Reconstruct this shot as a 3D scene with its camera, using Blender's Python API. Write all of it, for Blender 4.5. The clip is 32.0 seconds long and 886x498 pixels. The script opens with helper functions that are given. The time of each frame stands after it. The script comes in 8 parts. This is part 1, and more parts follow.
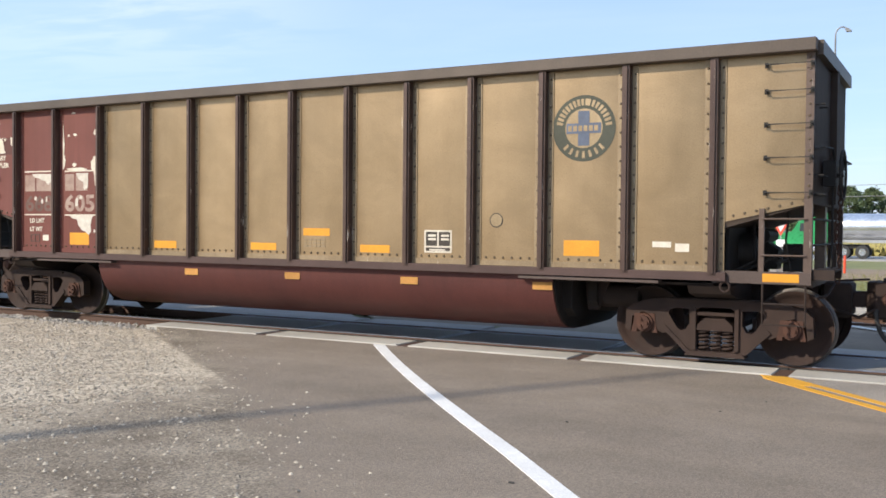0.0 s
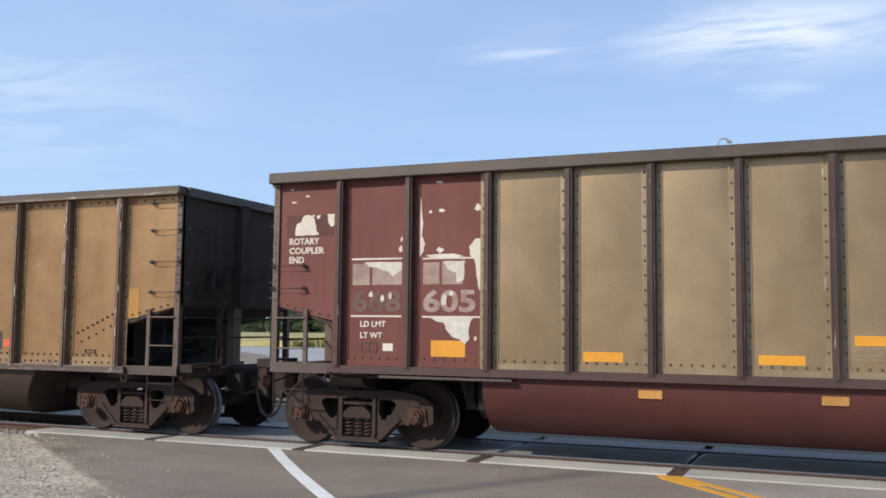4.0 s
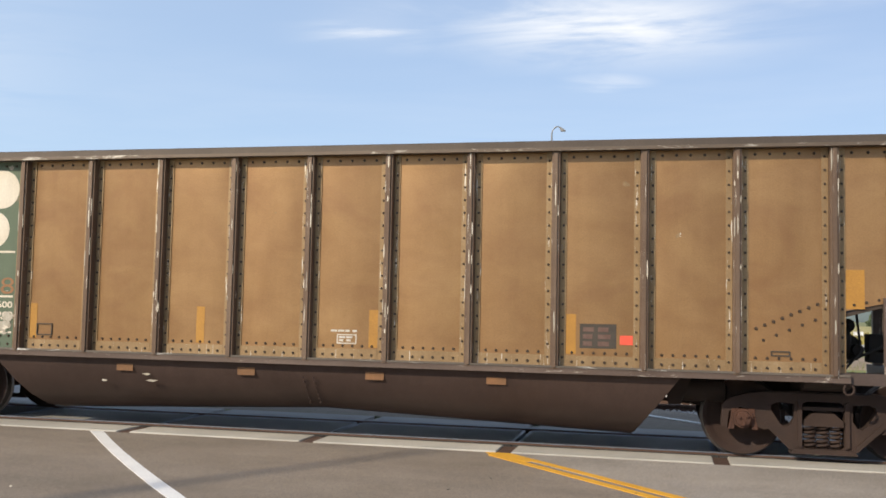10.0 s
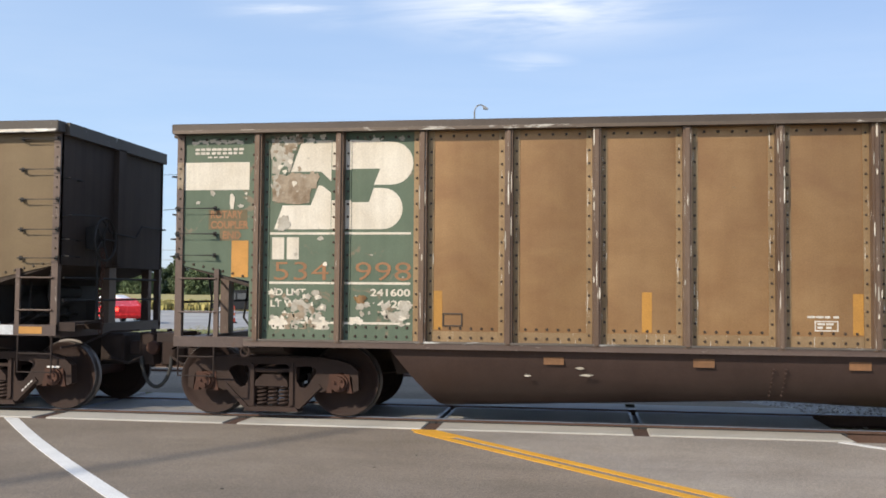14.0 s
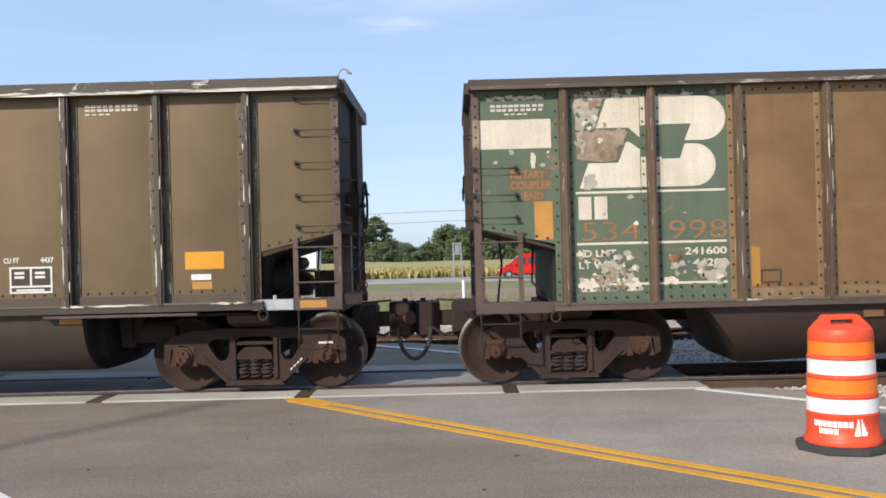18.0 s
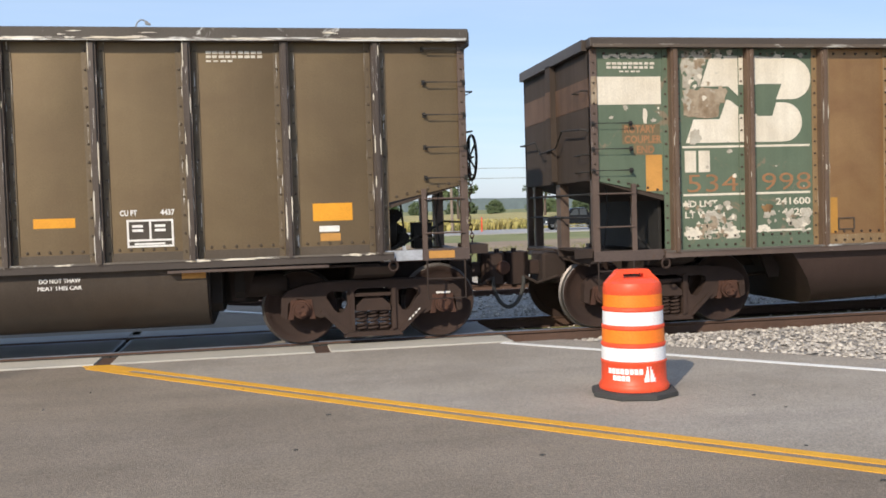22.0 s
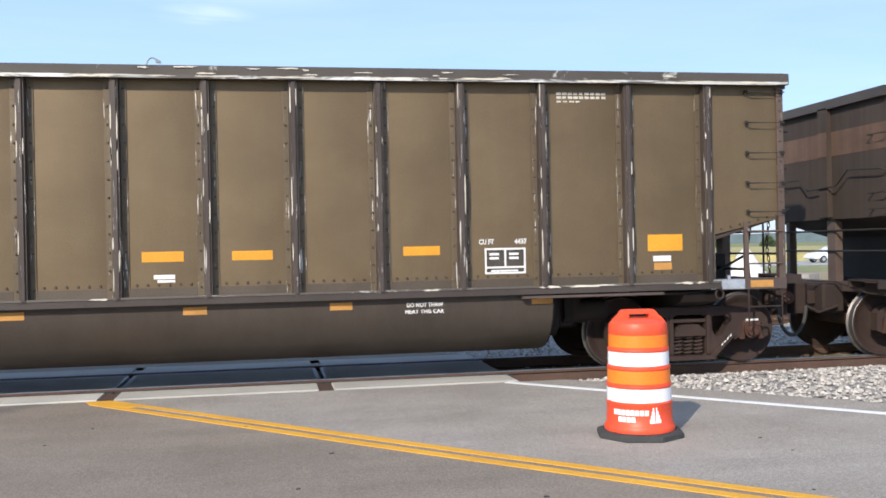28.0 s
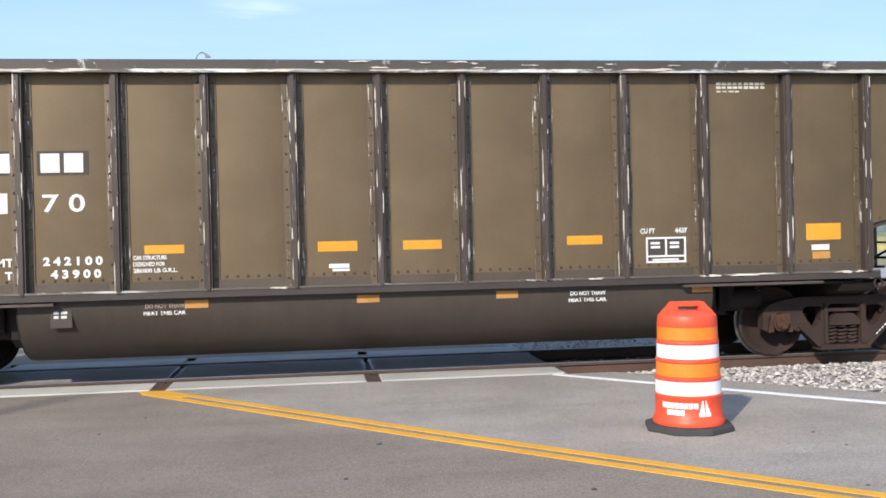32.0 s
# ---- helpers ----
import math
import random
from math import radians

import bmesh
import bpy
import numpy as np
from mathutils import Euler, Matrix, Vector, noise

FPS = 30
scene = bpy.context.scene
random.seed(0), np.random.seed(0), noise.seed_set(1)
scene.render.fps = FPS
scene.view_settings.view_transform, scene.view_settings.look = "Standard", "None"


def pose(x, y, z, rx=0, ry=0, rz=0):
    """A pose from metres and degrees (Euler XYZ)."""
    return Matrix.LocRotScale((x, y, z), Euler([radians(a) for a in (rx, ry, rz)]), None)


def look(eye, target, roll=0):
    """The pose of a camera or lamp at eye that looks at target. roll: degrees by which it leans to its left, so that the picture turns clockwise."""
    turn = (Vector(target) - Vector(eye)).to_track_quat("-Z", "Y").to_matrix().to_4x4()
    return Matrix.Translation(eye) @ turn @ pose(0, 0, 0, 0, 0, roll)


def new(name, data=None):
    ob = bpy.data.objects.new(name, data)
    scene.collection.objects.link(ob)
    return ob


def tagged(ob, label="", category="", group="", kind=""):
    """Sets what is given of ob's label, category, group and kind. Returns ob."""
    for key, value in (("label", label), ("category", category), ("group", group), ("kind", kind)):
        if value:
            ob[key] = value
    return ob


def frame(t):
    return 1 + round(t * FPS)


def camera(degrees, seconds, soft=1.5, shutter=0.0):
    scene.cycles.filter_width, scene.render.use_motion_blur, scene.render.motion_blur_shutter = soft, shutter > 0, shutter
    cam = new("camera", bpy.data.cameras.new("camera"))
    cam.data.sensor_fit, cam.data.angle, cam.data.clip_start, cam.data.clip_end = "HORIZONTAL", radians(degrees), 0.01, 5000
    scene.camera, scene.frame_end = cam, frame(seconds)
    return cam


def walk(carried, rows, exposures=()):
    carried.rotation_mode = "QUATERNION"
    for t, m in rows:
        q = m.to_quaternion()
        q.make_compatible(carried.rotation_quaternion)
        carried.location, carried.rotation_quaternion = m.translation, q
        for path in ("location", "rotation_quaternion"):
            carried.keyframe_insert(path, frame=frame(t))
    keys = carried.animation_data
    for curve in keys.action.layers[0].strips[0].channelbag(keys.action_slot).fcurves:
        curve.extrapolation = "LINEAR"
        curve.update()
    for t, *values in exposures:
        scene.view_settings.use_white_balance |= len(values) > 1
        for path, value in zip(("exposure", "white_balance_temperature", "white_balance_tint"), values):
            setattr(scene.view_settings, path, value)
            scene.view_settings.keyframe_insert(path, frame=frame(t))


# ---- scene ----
# ---------------------------------------------------------------- camera and its walk
CAM_ROWS = (
    (0.0, 28.87, -1.31, -0.52),    (0.5, 31.19, 1.36, 0.18),    (1.0, 29.21, 3.91, 1.14),    (1.5, 28.33, 4.75, 1.57),
    (2.0, 27.48, 5.37, 1.85),    (2.5, 26.30, 5.49, 1.86),    (4.5, 22.07, 4.57, -1.09),    (5.0, 21.18, 4.44, -1.14),
    (5.5, 19.30, 4.47, -1.43),    (6.0, 18.58, 4.51, -1.38),    (6.5, 17.83, 4.60, -1.40),    (7.0, 16.60, 4.90, -0.47),
    (7.5, 15.34, 5.02, -0.45),    (8.0, 13.68, 4.53, -1.03),    (8.5, 12.67, 4.02, -0.86),    (9.0, 12.85, 3.83, -0.67),
    (9.5, 13.20, 3.77, -0.80),    (10.0, 13.10, 3.75, -1.18),    (10.5, 13.70, 3.61, -0.65),    (11.0, 13.87, 3.41, -0.10),
    (11.5, 13.59, 3.20, -0.34),    (12.0, 13.46, 2.24, -0.58),    (12.5, 13.02, 1.86, -0.25),    (13.0, 10.94, 2.33, -0.28),
    (13.5, 9.82, 2.62, -0.22),    (15.5, 4.78, 1.95, -1.81),    (16.0, 6.61, 2.24, -0.33),    (16.5, 4.59, 2.26, 2.03),
    (17.0, 3.61, 0.49, 0.19),    (17.5, 2.80, -0.77, 0.11),    (18.0, 0.62, 0.34, 1.46),    (18.5, -2.33, 0.18, 2.89),
    (19.0, -4.55, -0.12, 3.45),    (19.5, -7.29, -0.55, 3.89),    (20.0, -9.82, -0.74, 3.58),    (20.5, -11.64, -1.18, 2.92),
    (21.0, -12.41, -1.54, 1.99),    (21.5, -12.16, -1.85, 1.77),    (22.0, -10.71, -2.41, 1.70),    (22.5, -8.33, -3.04, 1.90),
    (23.0, -7.96, -3.54, 1.71),    (23.5, -7.92, -3.88, 1.75),    (24.0, -7.92, -3.59, 1.61),    (24.5, -8.76, -3.21, 1.80),
    (26.5, -11.96, -1.35, 1.87),    (27.0, -11.04, -0.93, 1.45),    (27.5, -10.74, -0.50, 0.96),    (28.0, -10.44, -0.09, 1.18),
    (28.5, -10.18, 0.11, 0.89),    (29.0, -9.98, -0.29, 0.88),    (29.5, -9.30, -0.20, 1.52),    (30.0, -7.15, 0.16, 1.68),
    (30.5, -5.42, 0.44, 1.28),    (31.0, -5.72, 0.01, 1.71),    (31.5, -6.28, -0.31, 0.86),    (32.0, -7.62, -0.52, 1.30),
)
EYE = (0.0, 0.0, 1.671)


def aim(yaw, pitch, roll):
    return pose(*EYE, 90 + pitch, 0, yaw) @ pose(0, 0, 0, 0, 0, -roll)


cam = camera(49.92, 32.0, soft=1.7)
EXPOSURES = ((0, 0.58, 6500, 10), (0.6, 0.55, 6500, 10), (1.2, 0.5, 6350, 10), (2, 0.24, 6050, 10), (3, 0.24, 6100, 10), (5, 0.27, 6350, 10), (6, 0.3, 6500, 10), (7, 0.32, 6550, 10), (8, 0.34, 6850, 10), (9, 0.35, 6900, 10), (10, 0.36, 7000, 10), (12, 0.37, 6850, 10), (13, 0.38, 6700, 10), (16, 0.38, 6500, 10), (18, 0.39, 6500, 10), (20, 0.38, 6600, 10), (22, 0.42, 6700, 10), (23, 0.6, 6600, 10), (24, 0.65, 6480, 10), (28, 0.66, 6150, 10), (32, 0.68, 6120, 10))
walk(cam, [(t, aim(y, p, r)) for t, y, p, r in CAM_ROWS], EXPOSURES)

# the train's way along the track: seconds, metres
TRAVEL = (
    (0.0, -0.000),    (1.0, 2.244),    (2.0, 4.470),    (2.5, 5.552),    (4.5, 9.858),    (5.0, 10.924),
    (6.0, 13.020),    (7.0, 15.045),    (8.0, 17.020),    (9.0, 18.920),    (10.0, 20.758),    (11.0, 22.535),
    (12.0, 24.247),    (13.0, 25.875),    (13.5, 26.635),    (15.5, 29.534),    (16.0, 30.225),    (17.0, 31.525),
    (18.0, 32.755),    (19.0, 33.819),    (20.0, 34.799),    (21.0, 35.714),    (22.0, 36.590),    (23.0, 37.430),
    (24.0, 38.245),    (24.5, 38.606),    (26.5, 39.920),    (27.0, 40.216),    (28.0, 40.748),    (29.0, 41.217),
    (30.0, 41.613),    (31.0, 41.944),    (32.0, 42.206),
)


def travel(t):
    """Metres rolled since the start, through the knots by monotone cubics."""
    ts = [a for a, _ in TRAVEL]
    ss = [b for _, b in TRAVEL]
    n = len(ts)
    d = [(ss[i + 1] - ss[i]) / (ts[i + 1] - ts[i]) for i in range(n - 1)]
    m = [d[0]] + [0.5 * (d[i - 1] + d[i]) for i in range(1, n - 1)] + [d[-1]]
    i = max(0, min(n - 2, sum(1 for a in ts if a <= t) - 1))
    h = ts[i + 1] - ts[i]
    k = (t - ts[i]) / h
    return ((2 * k ** 3 - 3 * k ** 2 + 1) * ss[i] + (k ** 3 - 2 * k ** 2 + k) * h * m[i]
            + (-2 * k ** 3 + 3 * k ** 2) * ss[i + 1] + (k ** 3 - k ** 2) * h * m[i + 1])


# ---------------------------------------------------------------- world and sun
SUN_TO = Vector((0.574, 0.82, -0.6)).normalized()   # the way the sunlight goes
SUN_ELEV = math.asin(-SUN_TO.z)
SUN_AZ = math.atan2(-SUN_TO.x, -SUN_TO.y)


HAZE_SUNWARD, HAZE_AWAY = (2.75, 3.8, 5.5, 1), (1.9, 2.54, 4.05, 1)


def make_world():
    w = bpy.data.worlds.new("sky")
    w.use_nodes = True
    nt = w.node_tree
    nt.nodes.clear()
    out = nt.nodes.new("ShaderNodeOutputWorld")
    bg = nt.nodes.new("ShaderNodeBackground")
    sky = nt.nodes.new("ShaderNodeTexSky")
    sky.sky_type = "NISHITA"
    sky.sun_disc = False
    sky.sun_elevation = SUN_ELEV
    sky.sun_rotation = SUN_AZ
    sky.air_density = 1.0
    sky.dust_density = 0.7
    sky.ozone_density = 2.5
    tc = nt.nodes.new("ShaderNodeTexCoord")
    sep = nt.nodes.new("ShaderNodeSeparateXYZ")
    nt.links.new(tc.outputs["Generated"], sep.inputs[0])
    def calc(op, p, q=None, r=None):
        m = nt.nodes.new("ShaderNodeMath")
        m.operation = op
        for k, v in enumerate((p, q, r)):
            if hasattr(v, "links"):
                nt.links.new(v, m.inputs[k])
            elif v is not None:
                m.inputs[k].default_value = v
        return m.outputs[0]

    X, Y, Z = sep.outputs
    # bearing to the left of the track's normal, and height, both in degrees
    bearing = calc("MULTIPLY", calc("ARCTAN2", calc("MULTIPLY", X, -1.0), Y), 57.2958)
    height = calc("MULTIPLY", calc("ARCSINE", Z), 57.2958)
    zc = calc("MAXIMUM", Z, 0.06)
    comb = nt.nodes.new("ShaderNodeCombineXYZ")
    nt.links.new(calc("DIVIDE", X, zc), comb.inputs[0])
    nt.links.new(calc("DIVIDE", Y, zc), comb.inputs[1])

    def wisps(scale, turn, size, lo, hi, dist, spot):
        """Torn cirrus on a flat layer high above."""
        mp = nt.nodes.new("ShaderNodeMapping")
        mp.inputs["Scale"].default_value = (*scale, 1.0)
        mp.inputs["Rotation"].default_value = (0, 0, radians(turn))
        mp.inputs["Location"].default_value = (*spot, 0.0)
        nt.links.new(comb.outputs[0], mp.inputs[0])
        n1 = nt.nodes.new("ShaderNodeTexNoise")
        n1.inputs["Scale"].default_value = size
        n1.inputs["Detail"].default_value = 8.0
        n1.inputs["Roughness"].default_value = 0.58
        n1.inputs["Distortion"].default_value = dist
        nt.links.new(mp.outputs[0], n1.inputs["Vector"])
        rg = nt.nodes.new("ShaderNodeMapRange")
        rg.interpolation_type = "SMOOTHSTEP"
        rg.inputs[1].default_value, rg.inputs[2].default_value = lo, hi
        nt.links.new(n1.outputs["Fac"], rg.inputs[0])
        return rg.outputs[0]

    def bank(b0, h0, wb, wh, tilt=0.0):
        """Soft bound of one cloud: its bearing, height and half widths."""
        u = calc("DIVIDE", calc("SUBTRACT", bearing, b0), wb)
        v = calc("DIVIDE", calc("ADD", calc("SUBTRACT", height, h0), calc("MULTIPLY", calc("SUBTRACT", bearing, b0), tilt)), wh)
        return calc("EXPONENT", calc("MULTIPLY", calc("ADD", calc("MULTIPLY", u, u), calc("MULTIPLY", v, v)), -1.0))

    streaky = wisps((0.55, 1.1), -14, 1.8, 0.36, 0.62, 0.7, (0.6, 0.2))
    soft_ = wisps((0.4, 0.6), 10, 1.2, 0.35, 0.75, 0.3, (2.6, 1.2))
    cover = calc("MULTIPLY", soft_, 0.09)
    for b0, h0, wb, wh, tilt, k in ((3.6, 17.0, 8.0, 1.9, -0.04, 1.0), (17.6, 16.8, 3.2, 1.3, 0.0, 0.75), (-9.0, 18.8, 5.0, 1.4, 0.0, 0.6), (48.0, 13.0, 11.0, 4.5, 0.05, 0.32), (3.5, 13.6, 2.4, 0.6, 0.0, 0.45), (30.0, 22.0, 12.0, 3.0, 0.1, 0.25)):
        cover = calc("MAXIMUM", cover, calc("MULTIPLY", calc("MULTIPLY", bank(b0, h0, wb, wh, tilt), k), calc("MULTIPLY_ADD", streaky, 0.85, 0.15)))
    # thin even haze over the clear sky, brighter towards the sun's side
    side = nt.nodes.new("ShaderNodeMapRange")
    side.inputs[1].default_value, side.inputs[2].default_value = 55.0, -25.0
    nt.links.new(bearing, side.inputs[0])
    tone = nt.nodes.new("ShaderNodeMixRGB")
    nt.links.new(side.outputs[0], tone.inputs[0])
    tone.inputs[1].default_value = HAZE_SUNWARD
    tone.inputs[2].default_value = HAZE_AWAY
    haze = nt.nodes.new("ShaderNodeMixRGB")
    haze.inputs[0].default_value = 0.62
    nt.links.new(sky.outputs[0], haze.inputs[1])
    nt.links.new(tone.outputs[0], haze.inputs[2])
    mix = nt.nodes.new("ShaderNodeMixRGB")
    mix.inputs[2].default_value = (5.2, 5.5, 6.0, 1)
    nt.links.new(cover, mix.inputs[0])
    nt.links.new(haze.outputs[0], mix.inputs[1])
    nt.links.new(mix.outputs[0], bg.inputs[0])
    bg.inputs[1].default_value = 0.15
    nt.links.new(bg.outputs[0], out.inputs[0])
    scene.world = w


make_world()
sun_data = bpy.data.lights.new("sun", "SUN")
sun_data.energy = 3.3
sun_data.angle = radians(0.8)
sun_data.color = (1.0, 0.885, 0.735)
sun = new("sun", sun_data)
sun.matrix_world = look((-30, -36, 40), Vector((-30, -36, 40)) + SUN_TO)


# ---------------------------------------------------------------- mesh helpers
def box(bm, x0, x1, y0, y1, z0, z1):
    v = [bm.verts.new((x, y, z)) for z in (z0, z1) for y in (y0, y1) for x in (x0, x1)]
    for q in ((0, 2, 3, 1), (4, 5, 7, 6), (0, 1, 5, 4), (2, 6, 7, 3), (0, 4, 6, 2), (1, 3, 7, 5)):
        bm.faces.new([v[i] for i in q])


def prism(bm, pts, a, b, axis="y"):
    """Extrudes a closed outline between a and b along an axis; the outline's two numbers fill the other axes in order."""
    def at(p, k):
        return {"x": (k, p[0], p[1]), "y": (p[0], k, p[1]), "z": (p[0], p[1], k)}[axis]
    lo = [bm.verts.new(at(p, a)) for p in pts]
    hi = [bm.verts.new(at(p, b)) for p in pts]
    n = len(pts)
    bm.faces.new(lo)
    bm.faces.new(hi[::-1])
    for i in range(n):
        bm.faces.new((lo[i], hi[i], hi[(i + 1) % n], lo[(i + 1) % n]))


def frame_of(p0, p1):
    d = (Vector(p1) - Vector(p0)).normalized()
    s = d.cross(Vector((0, 0, 1)) if abs(d.z) < 0.9 else Vector((1, 0, 0))).normalized()
    return s, d.cross(s)


def rod(bm, p0, p1, r0, r1=None, n=8, caps=True):
    r1 = r0 if r1 is None else r1
    s, u = frame_of(p0, p1)
    rings = []
    for p, r in ((p0, r0), (p1, r1)):
        rings.append([bm.verts.new(Vector(p) + s * (r * math.cos(2 * math.pi * i / n)) + u * (r * math.sin(2 * math.pi * i / n))) for i in range(n)])
    for i in range(n):
        bm.faces.new((rings[0][i], rings[0][(i + 1) % n], rings[1][(i + 1) % n], rings[1][i]))
    if caps:
        bm.faces.new(rings[0][::-1])
        bm.faces.new(rings[1])


def pipe(bm, pts, r, n=6):
    """A bent round bar or hose, one closed skin along the points."""
    ps = [Vector(p) for p in pts]
    ways = [(q - p).normalized() for p, q in zip(ps, ps[1:])]
    side = frame_of(ps[0], ps[1])[0]
    rings = []
    for k, p in enumerate(ps):
        d = ways[0] if k == 0 else ways[-1] if k == len(ps) - 1 else (ways[k - 1] + ways[k]).normalized()
        side = (side - d * side.dot(d)).normalized()
        up = d.cross(side)
        rings.append([bm.verts.new(p + side * (r * math.cos(2 * math.pi * i / n)) + up * (r * math.sin(2 * math.pi * i / n))) for i in range(n)])
    for a, c in zip(rings, rings[1:]):
        for i in range(n):
            bm.faces.new((a[i], a[(i + 1) % n], c[(i + 1) % n], c[i]))
    bm.faces.new(rings[0][::-1])
    bm.faces.new(rings[-1])


def lathe(bm, prof, n=24, axis="z", at=(0, 0, 0), a0=0.0):
    """Turns a profile of (radius, height) round an axis."""
    rings = []
    for r, h in prof:
        ring = []
        for i in range(n):
            a = a0 + 2 * math.pi * i / n
            c, s = r * math.cos(a), r * math.sin(a)
            p = {"z": (c, s, h), "y": (c, h, s), "x": (h, c, s)}[axis]
            ring.append(bm.verts.new(Vector(p) + Vector(at)))
        rings.append(ring)
    for a, b in zip(rings, rings[1:]):
        for i in range(n):
            bm.faces.new((a[i], a[(i + 1) % n], b[(i + 1) % n], b[i]))
    bm.faces.new(rings[0][::-1])
    bm.faces.new(rings[-1])


def rivet(bm, x, y, z, r=0.018, h=0.016, n=6, side=-1):
    """A domed bolt head on a wall that faces -y (side -1)."""
    rings = []
    for rr, hh in ((r, 0), (r * 0.7, h)):
        rings.append([bm.verts.new((x + rr * math.cos(2 * math.pi * i / n), y + side * hh, z + rr * math.sin(2 * math.pi * i / n))) for i in range(n)])
    for i in range(n):
        bm.faces.new((rings[0][i], rings[0][(i + 1) % n], rings[1][(i + 1) % n], rings[1][i])).material_index = 1
    bm.faces.new(rings[1]).material_index = 1


def mesh_of(name, bm, mat, smooth=False):
    bmesh.ops.recalc_face_normals(bm, faces=bm.faces)
    me = bpy.data.meshes.new(name)
    bm.to_mesh(me)
    bm.free()
    for m in (mat if isinstance(mat, (list, tuple)) else [mat]):
        me.materials.append(m)
    if smooth:
        me.shade_smooth()
        me.set_sharp_from_angle(angle=radians(40))
    return me


def part(name, bm, mat, parent=None, label="", smooth=False):
    ob = new(name, mesh_of(name, bm, mat, smooth))
    if parent is not None:
        ob.parent = parent
    if label:
        ob["label"] = label
    return ob


def thing(name, label, category, at=None, group="", kind=""):
    ob = new(name)
    if at is not None:
        ob.matrix_basis = at
    return tagged(ob, label, category, group, kind)


def bms():
    return bmesh.new()


# ---------------------------------------------------------------- materials
def material(name, base, rough=0.7, metal=0.0, dark=None, light=None, scale=1.0, grain=40.0, streak=0.0, bump=0.15,
             rust=None, rust_amount=0.0, vary=0.0, spec=0.4, emit=None, stretch=(1, 1, 1), bump_scale=None,
             wear=None, wear_amount=0.0, specks=False, dent=0.0, island=0.0, belly=False, stain=None):
    """Paint, stone or metal with stains at a large scale, grain at a fine one, upright streaks, rust and relief."""
    m = bpy.data.materials.new(name)
    m.use_nodes = True
    nt = m.node_tree
    b = nt.nodes["Principled BSDF"]
    b.inputs["Metallic"].default_value = metal
    b.inputs["Specular IOR Level"].default_value = spec
    if emit:
        b.inputs["Emission Color"].default_value = (*emit[:3], 1)
        b.inputs["Emission Strength"].default_value = emit[3]
    tc = nt.nodes.new("ShaderNodeTexCoord")
    mp = nt.nodes.new("ShaderNodeMapping")
    mp.inputs["Scale"].default_value = stretch
    nt.links.new(tc.outputs["Object"], mp.inputs[0])
    dark = dark or tuple(c * 0.6 for c in base)
    light = light or tuple(min(1, c * 1.25) for c in base)

    def noisy(sc, detail, rough_=0.6, vec=None, dist=0.0):
        n = nt.nodes.new("ShaderNodeTexNoise")
        n.inputs["Scale"].default_value = sc
        n.inputs["Detail"].default_value = detail
        n.inputs["Roughness"].default_value = rough_
        n.inputs["Distortion"].default_value = dist
        nt.links.new((vec or mp).outputs[0], n.inputs["Vector"])
        return n

    def ramp_of(src, a, b_, ca, cb):
        r = nt.nodes.new("ShaderNodeValToRGB")
        r.color_ramp.elements[0].position, r.color_ramp.elements[1].position = a, b_
        r.color_ramp.elements[0].color, r.color_ramp.elements[1].color = ca, cb
        nt.links.new(src, r.inputs[0])
        return r

    def mixed(kind, fac, a, b_):
        x = nt.nodes.new("ShaderNodeMixRGB")
        x.blend_type = kind
        for k, val in ((0, fac), (1, a), (2, b_)):
            if hasattr(val, "links"):
                nt.links.new(val, x.inputs[k])
            elif isinstance(val, (int, float)):
                x.inputs[k].default_value = val
            else:
                x.inputs[k].default_value = (*val, 1) if len(val) == 3 else val
        return x.outputs[0]

    big = noisy(scale, 5.0, 0.6, dist=0.4)
    col = ramp_of(big.outputs["Fac"], 0.32, 0.68, (*dark, 1), (*light, 1))
    mid = ramp_of(big.outputs["Fac"], 0.35, 0.65, (0, 0, 0, 1), (1, 1, 1, 1))
    c = mixed("MIX", 0.55, col.outputs[0], base)
    fine = noisy(grain, 4.0, 0.7)
    fr = ramp_of(fine.outputs["Fac"], 0.3, 0.7, (0.72, 0.72, 0.72, 1), (1.2, 1.2, 1.2, 1))
    c = mixed("MULTIPLY", 0.6, c, fr.outputs[0])
    if stain:
        # cloudy dust stains, drawn out a little sideways
        stm = nt.nodes.new("ShaderNodeMapping")
        stm.inputs["Scale"].default_value = (0.9, 0.9, 1.5)
        nt.links.new(tc.outputs["Object"], stm.inputs[0])
        stn = noisy(1.5, 7.0, 0.62, stm, 0.5)
        st = ramp_of(stn.outputs["Fac"], 0.4, 0.7, (0, 0, 0, 1), (0.42, 0.42, 0.42, 1))
        c = mixed("MIX", st.outputs[0], c, stain)
    if streak:
        sm = nt.nodes.new("ShaderNodeMapping")
        sm.inputs["Scale"].default_value = (7.0, 7.0, 0.35)
        nt.links.new(tc.outputs["Object"], sm.inputs[0])
        sn = noisy(1.0, 4.0, 0.65, sm)
        sr = ramp_of(sn.outputs["Fac"], 0.38, 0.62, (0.62, 0.58, 0.55, 1), (1.12, 1.12, 1.1, 1))
        c = mixed("MULTIPLY", streak, c, sr.outputs[0])
    if rust:
        rn = noisy(2.3 * max(scale, 0.6), 6.0, 0.72, dist=0.8)
        rr = ramp_of(rn.outputs["Fac"], 0.66 - 0.22 * rust_amount, 0.74 - 0.22 * rust_amount, (0, 0, 0, 1), (1, 1, 1, 1))
        c = mixed("MIX", rr.outputs[0], c, rust)
